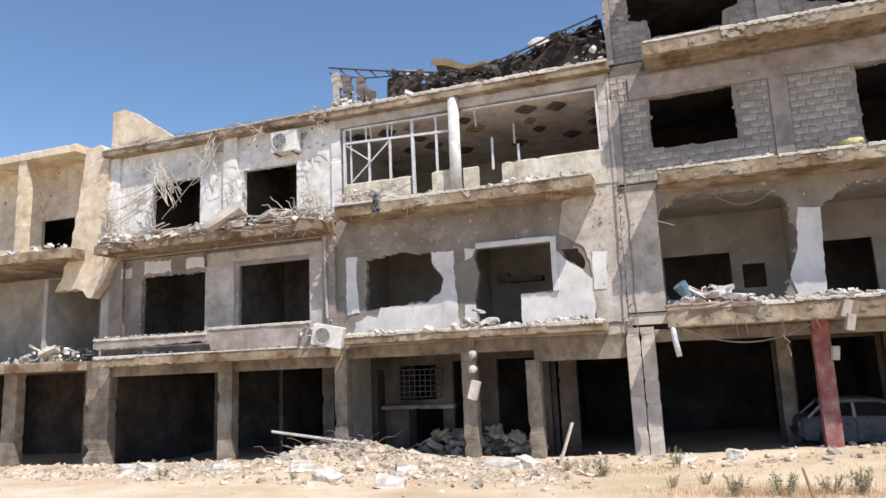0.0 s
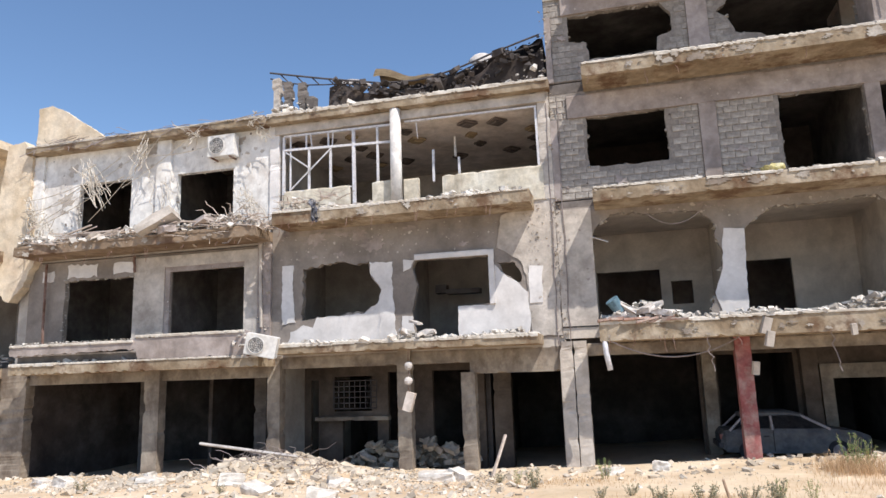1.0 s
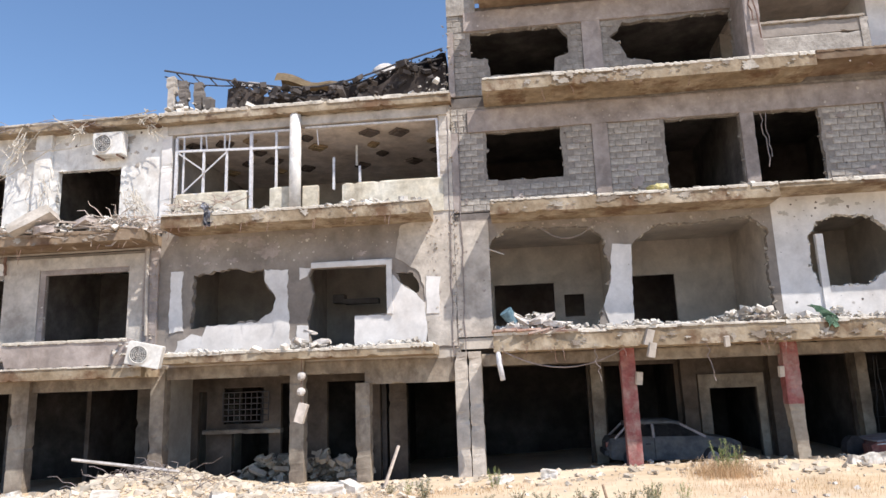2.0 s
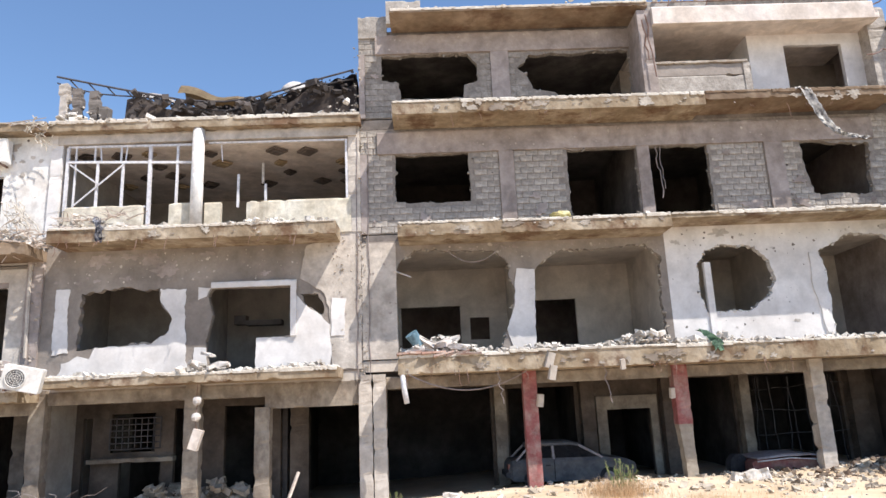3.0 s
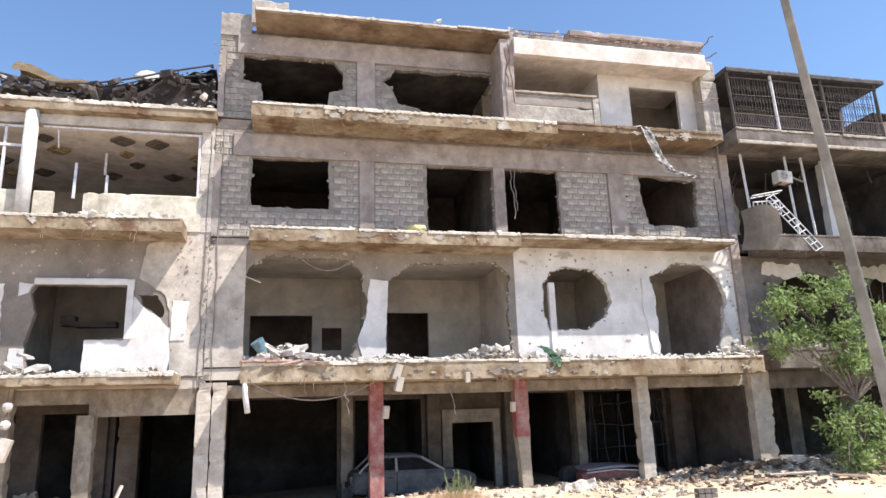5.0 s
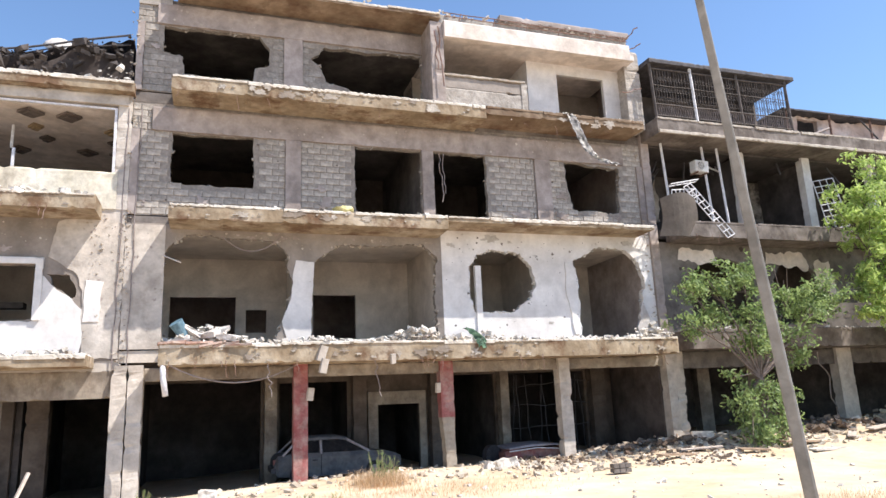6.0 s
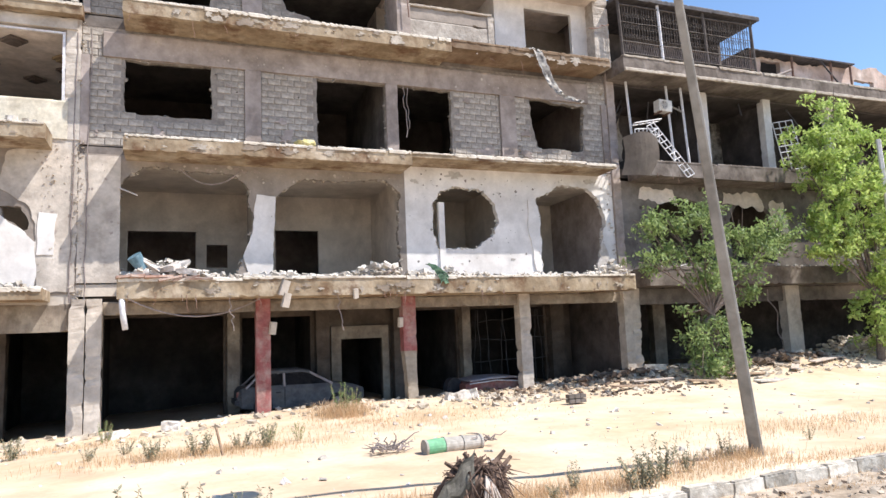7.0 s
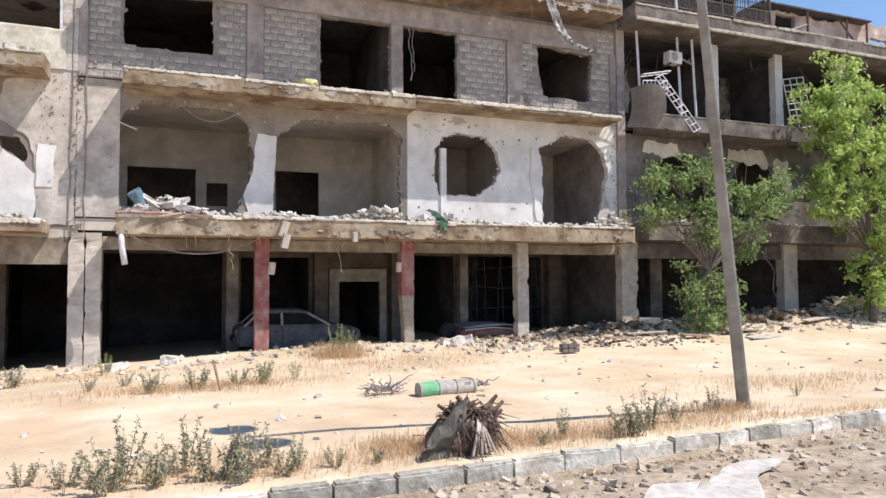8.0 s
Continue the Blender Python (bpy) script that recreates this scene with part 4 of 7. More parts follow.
def strip_items(x0, x1, y0, y1, z, n, s0, s1, seed, bump=None):
    r = random.Random(seed)
    out = []
    for _ in range(n):
        x, y = r.uniform(x0, x1), r.uniform(y0, y1)
        s = s0 + (s1 - s0) * r.random() ** 3
        h = 0
        if bump:
            h = sum(a * math.exp(-((x - c) / w) ** 2) for c, w, a in bump) * r.random()
        out.append((x, y, z + s * 0.15 + h, s))
    return out


# ---- concrete blocks of the unfinished walls ----
def block_cells(x0, x1, z0, z1, holes, seed):
    r = random.Random(seed)
    out = []
    row = 0
    z = z0
    while z < z1 - 0.05:
        x = x0 - (0.2 if row % 2 else 0.0)
        while x < x1 - 0.03:
            a, b = max(x, x0), min(x + 0.4, x1)
            corners = [(a + 0.03, z + 0.04), (b - 0.03, z + 0.04), (a + 0.03, z + 0.16), (b - 0.03, z + 0.16), ((a + b) / 2, z + 0.1)]
            if b - a > 0.08 and not any(inside(c, h) for h in holes for c in corners):
                out.append((a, b, z, min(z + 0.2, z1), r.uniform(-0.012, 0.01)))
            x += 0.4
        z += 0.2
        row += 1
    return out


BLOCKS = {}


def block_mesh(w, h):
    key = (round(w, 1), round(h, 1))
    if key not in BLOCKS:
        bm = bmesh.new()
        w2, h2 = key[0] / 2 - 0.008, key[1] / 2 - 0.008
        v = box(bm, -w2, w2, 0, 0.06, -h2, h2)
        bmesh.ops.bevel(bm, geom=[e for e in bm.edges if all(q.co.y < 0.01 for q in e.verts)], offset=0.012, segments=1, affect="EDGES")
        me = bpy.data.meshes.new("block")
        bm.to_mesh(me)
        bm.free()
        me.materials.append(M("block"))
        BLOCKS[key] = me
    return BLOCKS[key]


# ---- air conditioners ----
def ac_unit(at, w, h, d, label, turn=(0, 0, 0), group=""):
    b = thing("air_conditioner", (0, 0, 0), label, "air conditioner", group)
    bm = boxes((-w / 2, w / 2, -d / 2, d / 2, 0, h))
    bmesh.ops.bevel(bm, geom=bm.edges[:], offset=0.02, segments=2, affect="EDGES")
    part("casing", bm, "ac_casing", b)
    cx, cz, rr = -w * 0.14, h * 0.5, h * 0.38
    bm = bmesh.new()
    bmesh.ops.create_cone(bm, cap_ends=True, segments=24, radius1=rr * 0.97, radius2=rr * 0.97, depth=0.012, matrix=Matrix.Translation((cx, -d / 2 - 0.007, cz)) @ Euler((math.pi / 2, 0, 0)).to_matrix().to_4x4())
    opening = part("fan_opening", bm, "fan_dark", b)
    bm = bmesh.new()
    for k in range(4):
        rad = rr * (0.3 + 0.235 * k)
        tube(bm, [(cx + rad * math.cos(a), -d / 2 - 0.025, cz + rad * math.sin(a)) for a in [2 * math.pi * i / 20 for i in range(21)]], 0.007 if k < 3 else 0.02, sides=4)
    for k in range(4):
        a = math.pi * k / 4
        tube(bm, [(cx - rr * math.cos(a), -d / 2 - 0.03, cz - rr * math.sin(a)), (cx + rr * math.cos(a), -d / 2 - 0.03, cz + rr * math.sin(a))], 0.006, sides=4)
    part("fan_grille", bm, "ac_casing", opening)
    bm = bmesh.new()
    for k in range(3):
        a = 2 * math.pi * k / 3
        m = Matrix.Translation((cx, -d / 2 - 0.016, cz)) @ Matrix.Rotation(a, 4, "Y")
        box(bm, 0.02, rr * 0.85, -0.002, 0.002, -rr * 0.2, rr * 0.2, m)
    part("fan", bm, "dark_metal", opening)
    for sx in (-1, 1):
        part("bracket", boxes((sx * w * 0.34 - 0.025, sx * w * 0.34 + 0.025, -d / 2, d / 2 + 0.08, -0.05, -0.002)), "rust", b)
    b.location = at
    b.rotation_euler = [radians(a) for a in turn]
    return b


ac_unit((-9.42, -0.28, 10.22), 1.05, 0.78, 0.36, "white air conditioner unit bolted high on the plaster wall")
ac_unit((-7.2, -1.46, 3.2), 0.98, 0.66, 0.36, "dusty white air conditioner hanging askew off the balcony corner", (6, 12, 14))
ac_unit((21.75, -0.4, 10.0), 0.6, 0.45, 0.36, "small white air conditioner in the burnt gallery", (0, 3, 0))

# ---- gallery window frames ----
def frame_bars(name, label, bars, r=0.035, material="metal_white"):
    """A framework of square bars; each bar is a part."""
    b = thing(name, bars[0][0], label, name.split("_")[-1])
    for a, c, *rad in bars:
        bm = bmesh.new()
        tube(bm, [a, c], (rad or [r])[0], sides=4)
        part("bar", bm, material, b)
    return b


Yf = 0.0
frame_bars("window_frame", "white metal gallery window frame stripped of glass", [
    ((-7.2, Yf, 8.7), (-7.2, Yf, 10.78), 0.06), ((-6.95, Yf, 8.75), (-6.95, Yf, 10.78)), ((-6.25, Yf, 8.7), (-6.25, Yf, 10.25), 0.05), ((-5.46, Yf, 8.7), (-5.46, Yf, 10.2), 0.05),
    ((-4.6, Yf, 7.75), (-4.62, Yf, 10.78), 0.07), ((-3.76, Yf, 7.75), (-3.76, Yf, 10.78), 0.05), ((-6.36, Yf, 10.3), (-6.36, Yf, 10.78)), ((-6.15, Yf, 10.3), (-6.2, Yf, 10.78), 0.025),
    ((-5.54, Yf, 10.25), (-5.54, Yf, 10.78)), ((-5.4, Yf, 10.25), (-5.36, Yf, 10.78), 0.025), ((-7.2, Yf - 0.01, 10.3), (-3.3, Yf - 0.01, 10.16), 0.055), ((-7.2, Yf, 8.78), (-4.7, Yf, 8.76), 0.04),
    ((-7.1, Yf - 0.06, 10.2), (-6.15, Yf - 0.1, 9.5), 0.03), ((-6.9, Yf - 0.06, 8.85), (-5.4, Yf - 0.1, 10.15), 0.03), ((-7.2, Yf, 10.8), (-3.3, Yf, 10.76), 0.05)])
frame_bars("window_frame", "white metal window posts left in the open gallery", [
    ((-2.8, Yf, 10.8), (1.6, Yf, 10.76), 0.04), ((-1.95, Yf + 0.4, 8.75), (-1.94, Yf + 0.4, 9.85), 0.05), ((-1.07, Yf + 0.4, 8.75), (-1.07, Yf + 0.4, 9.5), 0.05),
    ((1.58, Yf - 0.02, 8.72), (1.56, Yf - 0.02, 10.78), 0.05), ((-2.4, Yf, 10.74), (-2.38, Yf + 0.1, 10.2), 0.02), ((-1.5, Yf + 1.8, 10.74), (-1.5, Yf + 1.8, 10.0), 0.05)])
r = random.Random(5)
for j in range(4):
    for i in range(9):
        if r.random() < 0.33:
            continue
        cx, cy, s = -7.0 + i * 1.02 + r.uniform(-0.1, 0.1), 0.75 + j * 1.05 + r.uniform(-0.1, 0.1), r.uniform(0.16, 0.26)
        m = Matrix.Translation((cx, cy, 10.76)) @ Matrix.Rotation(math.pi / 4 + r.uniform(-0.1, 0.1), 4, "Z") @ Matrix.Rotation(r.uniform(-0.12, 0.12), 4, "X")
        bm = bmesh.new()
        box(bm, -s, s, -s, s, -0.06, 0.012, m)
        box(bm, -s * 0.6, s * 0.6, -s * 0.6, s * 0.6, -0.12, -0.062, m)
        part("ceiling_panel", bm, "soot_shade" if r.random() < 0.7 else "tan_sheet", mid, "diamond-shaped ceiling panel")

# ---- wreckage on the middle roof ----
def sheet(name, f, nu, nv, thick, material, label, category, at):
    """A bent sheet: f(u, v) gives a place; it is given thickness."""
    bm = bmesh.new()
    g = [[bm.verts.new(f(u / nu, v / nv)) for u in range(nu + 1)] for v in range(nv + 1)]
    for v in range(nv):
        for u in range(nu):
            bm.faces.new((g[v][u], g[v][u + 1], g[v + 1][u + 1], g[v + 1][u]))
    bmesh.ops.solidify(bm, geom=bm.faces[:], thickness=thick)
    return solo(name, bm, material, at, label, category)


def roof_curve(u):
    return float(np.interp(u, (0, 0.2, 0.45, 0.6, 0.74, 0.86, 1), (13.38, 12.9, 12.36, 12.3, 12.58, 12.95, 13.3)))


sheet("collapsed_roof_sheet", lambda u, v: (-3.0 + 4.9 * u, 0.3 + 2.6 * v, roof_curve(0.5 + 0.5 * u) - 0.1 - 0.5 * v + 0.05 * math.sin(u * 60)), 60, 6, 0.02, "dark_metal", "collapsed dark corrugated roof sheet sagging over the parapet", "roof sheet", (-0.5, 1.5, 11.2))
sheet("sagging_tarpaulin", lambda u, v: (-5.6 + 7.5 * u, 0.25 - 0.1 * v, 11.5 + (roof_curve(0.24 + 0.76 * u) - 0.12 - 11.5) * (1 - v) * (0.85 + 0.15 * math.sin(u * 25)) + 0.08 * noise.noise((u * 9, v * 3, 2))), 40, 6, 0.03, "soot_shade", "blackened sagging roofing on the slab edge", "tarpaulin", (-0.5, 0.2, 11.2))
b = thing("roof_truss", (-5.0, 0.3, 11.2), "bent dark steel roof truss", "truss")
part("top_chord", tubes(([(-7.9 + 9.7 * k / 14, 0.2, roof_curve(k / 14)) for k in range(15)], 0.035)), "dark_metal", b)
part("lower_chord", tubes(([(-7.9 + 9.7 * k / 14, 0.25, roof_curve(k / 14) - 0.2 - 0.1 * math.sin(k)) for k in range(15)], 0.025)), "dark_metal", b)
for k in range(7):
    xx = -7.5 + 0.62 * k
    part("web_bar", tubes(([(xx, 0.22, roof_curve((xx + 7.9) / 9.7)), (xx + 0.3, 0.22, roof_curve((xx + 8.2) / 9.7) - 0.25)], 0.025)), "dark_metal", b)
for xx, h in ((-7.55, 13.05), (-7.1, 12.85), (-6.55, 12.75), (-6.2, 12.2)):
    part("stub_post", column_bm(xx - 0.17, xx + 0.13, 0.0, 0.35, 11.5, h, int(-xx * 9), 0.2), "pier_plaster" if xx < -7.4 else "burnt_shaded_wall", b)
sheet("curled_roof_sheet", lambda u, v: (-4.1 + 2.4 * u, 0.6 + 0.9 * v + 0.1 * math.sin(u * 5), 12.3 + (0.72 - 0.4 * u) * math.sin(0.35 + v * 2.5) + 0.32 * (1 - u) + 0.08 * math.sin(u * 9)), 10, 10, 0.03, "tan_sheet", "curled tan sheet of roofing", "roof sheet", (-3, 1, 11.2))
sheet("white_panel", lambda u, v: (-5.35 + 0.9 * u, 0.4 + 0.5 * v, 12.55 + 0.3 * u * (1 - u) + 0.5 * v * (1 - 0.4 * u)), 3, 3, 0.03, "white_board", "torn white roof panel", "panel", (-5, 0.5, 11.2))
sheet("white_panel", lambda u, v: (-4.75 + 0.7 * u, 0.3 + 0.5 * v, 12.7 - 0.35 * u + 0.25 * v), 3, 3, 0.03, "white_board", "torn white roof panel", "panel", (-4.5, 0.5, 11.2))
bm = bmesh.new()
bmesh.ops.create_uvsphere(bm, u_segments=20, v_segments=10, radius=0.55)
bmesh.ops.delete(bm, geom=[v for v in bm.verts if v.co.z < 0.12], context="VERTS")
bmesh.ops.solidify(bm, geom=bm.faces[:], thickness=0.02)
bmesh.ops.transform(bm, matrix=Matrix.Translation((-0.3, 1.2, 12.85)) @ Euler((0.5, 0.3, 0)).to_matrix().to_4x4(), verts=bm.verts)
solo("satellite_dish", bm, "white_board", (-0.35, 1.2, 11.2), "white satellite dish lying face down in roof wreckage", "satellite dish", smooth=True)
rr = random.Random(314)
items = []
for _ in range(260):
    u = rr.random()
    x = -5.4 + 7.2 * u
    top = roof_curve((x + 7.9) / 9.7) - 0.05
    items.append((x, rr.uniform(-0.05, 0.4), 11.55 + (top - 11.55) * rr.random() ** 0.6, 0.06 + 0.42 * rr.random() ** 3))
heap("charred_roofing", items, "char_shade", "charred fragments of roofing heaped on the roof edge", 314, "debris")
heap("roof_rubble", strip_items(-7.6, 1.9, -0.36, 0.3, 11.5, 320, 0.05, 0.34, 61, ((-7, 0.8, 0.7), (1.5, 0.6, 0.5))), "rubble", "broken block and plaster on the roof edge", 61)

# ---- rubble on the balconies ----
heap("balcony_rubble", strip_items(3.15, 19.2, -1.2, 0.4, 3.74, 1500, 0.03, 0.34, 62, ((4.3, 0.8, 0.55), (10.3, 0.9, 0.45), (12.5, 0.6, 0.3), (18.6, 0.5, 0.5), (7.2, 0.6, 0.2))), "rubble", "pale plaster and concrete rubble along the balcony", 62)
heap("balcony_rubble", strip_items(3.2, 11.2, -1.15, -0.1, 7.6, 130, 0.03, 0.22, 63) + strip_items(9.0, 10.8, -1.0, 0.0, 7.6, 25, 0.1, 0.4, 64) + strip_items(11.4, 19.2, -0.28, -0.06, 7.62, 90, 0.03, 0.14, 65), "rubble", "scattered grit and stones on the balcony", 63)
heap("balcony_rubble", strip_items(3.2, 18.8, -1.15, -0.1, 11.45, 220, 0.03, 0.24, 66), "rubble", "scattered grit and stones on the balcony", 64)
heap("balcony_rubble", strip_items(-6.9, 1.3, -1.2, -0.05, 3.52, 620, 0.04, 0.26, 67, ((-2.5, 0.6, 0.15), (0.6, 0.7, 0.15))), "rubble", "white plaster crumbs along the balcony", 65)
heap("balcony_rubble", strip_items(-6.9, 1.3, -1.2, -0.1, 7.78, 480, 0.04, 0.3, 68, ((-6.2, 0.9, 0.5), (-0.5, 1.0, 0.12))), "rubble", "splintered debris along the gallery edge", 66)
heap("balcony_rubble", strip_items(-17.0, -7.6, -1.22, 0.1, 7.42, 1000, 0.04, 0.42, 69, ((-9.0, 1.6, 0.55), (-12.0, 0.8, 0.35), (-16.5, 0.7, 0.4))), "rubble", "heaped plaster, slats and concrete on a shattered balcony", 67)
heap("balcony_rubble", strip_items(-17.0, -7.8, -1.02, 0.0, 3.25, 260, 0.05, 0.4, 70) + strip_items(-17.0, -7.8, -1.22, -1.05, 3.96, 150, 0.03, 0.1, 71), "rubble", "rubble behind a low parapet", 68)
heap("balcony_rubble", strip_items(-8.4, -6.7, -1.35, -0.9, 3.5, 90, 0.05, 0.22, 91, ((-7.9, 0.4, 0.5),)), "rubble", "plaster crumbs round the balcony corner", 91)
heap("balcony_rubble", strip_items(-28, -18.8, -1.15, 1.2, 7.55, 260, 0.05, 0.4, 72, ((-19.8, 0.8, 0.3),)) + strip_items(-28, -18.6, -1.15, 1.4, 3.2, 420, 0.05, 0.45, 73, ((-20.2, 1.2, 0.7),)), "rubble", "rubble on the loggia floors", 69)
heap("balcony_rubble", strip_items(20.2, 34, -1.15, 0.0, 4.0, 300, 0.04, 0.3, 74) + strip_items(20.4, 34, -1.1, 0.0, 7.85, 200, 0.03, 0.2, 75) + strip_items(19.6, 34, -1.15, 0.2, 11.72, 160, 0.03, 0.2, 76), "rubble", "grey rubble on the burnt balconies", 70)
heap("roof_rubble", strip_items(3.2, 11.3, -1.15, 0.4, 14.62, 160, 0.04, 0.3, 77, ((9.0, 0.3, 0.4), (3.4, 0.4, 0.3))) + strip_items(11.5, 19.0, -0.6, -0.1, 15.12, 90, 0.05, 0.25, 78), "rubble", "broken block on the roof edge", 71)
heap("roof_rubble", strip_items(-17.6, -7.7, -0.45, 0.5, 11.48, 160, 0.03, 0.22, 79), "rubble", "grit on the roof edge", 72)

# ---- crumbled edges of the shell holes and of the party pier ----
def rim_items(loops, y0, y1, per, s0, s1, seed):
    r = random.Random(seed)
    out = []
    for loop in loops:
        for i, p in enumerate(loop):
            q = loop[(i + 1) % len(loop)]
            for _ in range(per):
                t = r.random()
                out.append((p[0] + (q[0] - p[0]) * t + r.gauss(0, 0.02), r.uniform(y0, y1), p[1] + (q[1] - p[1]) * t + r.gauss(0, 0.02), s0 + (s1 - s0) * r.random() ** 3))
    return out


def face_items(x0, x1, z0, z1, y, n, s0, s1, seed):
    r = random.Random(seed)
    return [(r.uniform(x0, x1), y + r.uniform(-0.02, 0.03), r.uniform(z0, z1), s0 + (s1 - s0) * r.random() ** 3) for _ in range(n)]


heap("crumbled_edge", rim_items([HOLE_C, HOLE_D], -0.01, 0.2, 2, 0.03, 0.16, 401), "rubble", "crumbled white plaster clinging to shell holes", 401)
heap("crumbled_edge", rim_items([HOLE_A, HOLE_B], -0.01, 0.2, 2, 0.03, 0.16, 402), "edge_light", "crumbled grey plaster clinging to blown-out openings", 402)
heap("crumbled_edge", rim_items(WIN3 + WIN5, 0.0, 0.2, 1, 0.03, 0.15, 403), "block", "broken block along the window openings", 403)
heap("crumbled_edge", rim_items([jag(rect(-16.0, -13.0, 3.3, 6.28), 0.03, 21), jag(rect(-15.62, -13.35, 7.42, 9.93), 0.03, 23), jag(rect(-11.42, -9.15, 7.42, 9.9), 0.03, 24), jag(rect(-11.6, -8.6, 3.3, 6.36), 0.03, 25)], -0.02, 0.15, 2, 0.03, 0.15, 404), "rubble", "crumbled plaster round the bare windows", 404)
heap("crumbled_pier", face_items(0.9, 2.0, 6.4, 7.4, -0.02, 50, 0.02, 0.13, 405) + face_items(1.85, 2.15, 3.3, 14.2, -0.03, 300, 0.02, 0.14, 407) + face_items(1.1, 1.5, 4.0, 7.6, -0.03, 60, 0.02, 0.11, 408), "edge_light", "shattered plaster on the party pier", 405)
heap("crumbled_pier", face_items(19.2, 19.45, 3.8, 14.4, -0.03, 150, 0.02, 0.13, 409) + face_items(-8.1, -7.6, 3.3, 7.2, -0.1, 90, 0.02, 0.12, 410), "edge_light", "shattered plaster on the corner piers", 409)

# ---- rubble on the ground ----
def ground_items(x0, x1, y0, y1, n, s0, s1, seed, power=4):
    r = random.Random(seed)
    out = []
    for _ in range(n):
        x, y = r.uniform(x0, x1), r.uniform(y0, y1)
        s = s0 + (s1 - s0) * r.random() ** power
        out.append((x, y, ground_z(x, y) + s * 0.1, s))
    return out


heap("ground_rubble", ground_items(-24, 1.5, -6.6, 0.4, 5000, 0.015, 0.3, 81, 8) + ground_items(-14, 0.5, -5.2, -0.2, 6500, 0.015, 0.15, 94, 3) + ground_items(-11, -3, -4.2, -0.5, 1500, 0.03, 0.4, 82, 5), "rubble_fine", "bank of pale broken masonry on the dirt", 81)
heap("ground_rubble", ground_items(1.5, 14, -3.0, 0.3, 800, 0.02, 0.26, 83, 5) + ground_items(12, 34, -3.9, 0.4, 4200, 0.015, 0.24, 84, 6) + ground_items(16, 32, -2.6, -0.3, 190, 0.06, 0.42, 85, 3), "rubble_fine", "broken masonry strewn along the arcade", 82)
heap("roadside_litter", [(x, kerb_y(x) - d, ground_z(x, kerb_y(x) - d) + 0.02, q) for x, d, q in [(random.Random(700 + k).uniform(6.5, 15), 0.25 + 1.5 * random.Random(800 + k).random() ** 1.4, 0.04 + 0.17 * random.Random(900 + k).random() ** 3) for k in range(190)]], "rubble_dirt", "broken tile and plaster pieces on the roadway", 95)
heap("roadside_litter", [(x, kerb_y(x) - d, ground_z(x, kerb_y(x) - d) + 0.02, q) for x, d, q in [(random.Random(1700 + k).uniform(7.5, 16), 0.3 + 1.9 * random.Random(1800 + k).random(), 0.03 + 0.13 * random.Random(1900 + k).random() ** 3) for k in range(120)]], "earth_brown", "dark clods and scraps on the roadway", 96)
heap("rubble_mound", strip_items(27.6, 32.5, -2.0, 0.1, 0.5, 700, 0.05, 0.42, 97, ((30.0, 1.3, 0.75),)), "rubble_fine", "pale heap of masonry before the burnt arcade", 97)
heap("rubble_mound", strip_items(22.4, 28.2, -2.4, -0.9, 0.45, 520, 0.05, 0.38, 98, ((25.0, 1.8, 0.35),)) + strip_items(16.6, 20.4, -2.0, -0.5, 0.3, 260, 0.04, 0.3, 99, ((18.6, 1.0, 0.25),)), "earth_brown", "dark heap of burnt debris and earth", 98)
heap("earth_clods", ground_items(13, 33, -2.9, 0.3, 1500, 0.02, 0.3, 89, 5) + ground_items(16, 20, -4.4, -2.6, 260, 0.02, 0.2, 90, 4), "earth_brown", "dark brown earth and burnt litter among masonry", 89)
heap("loose_stones", ground_items(-20, 34, -12.5, -3.0, 1300, 0.02, 0.16, 86), "rubble", "loose stones scattered over the dirt road", 83)
heap("loose_stones", ground_items(4.5, 18, -16.8, -13.6, 4200, 0.012, 0.12, 87, 5), "rubble_dirt", "gravel and chips on the near roadway", 84)
heap("loose_stones", [(x, kerb_y(x) - d, z, s) for (x, d, z, s) in [(x, -y, ground_z(x, kerb_y(x) + y) + 0.01, s) for x, y, z, s in ground_items(5.5, 24, -0.55, -0.07, 420, 0.02, 0.17, 92)]], "rubble_fine", "broken stones along the foot of the kerb", 92)
heap("shop_rubble", strip_items(-5.6, -1.2, 0.8, 2.1, -0.6, 380, 0.1, 0.5, 88, ((-4.4, 1.0, 0.9), (-2.3, 1.0, 1.0))), "rubble_dirt", "rubble heap inside the shop arcade", 85)
r = random.Random(9)
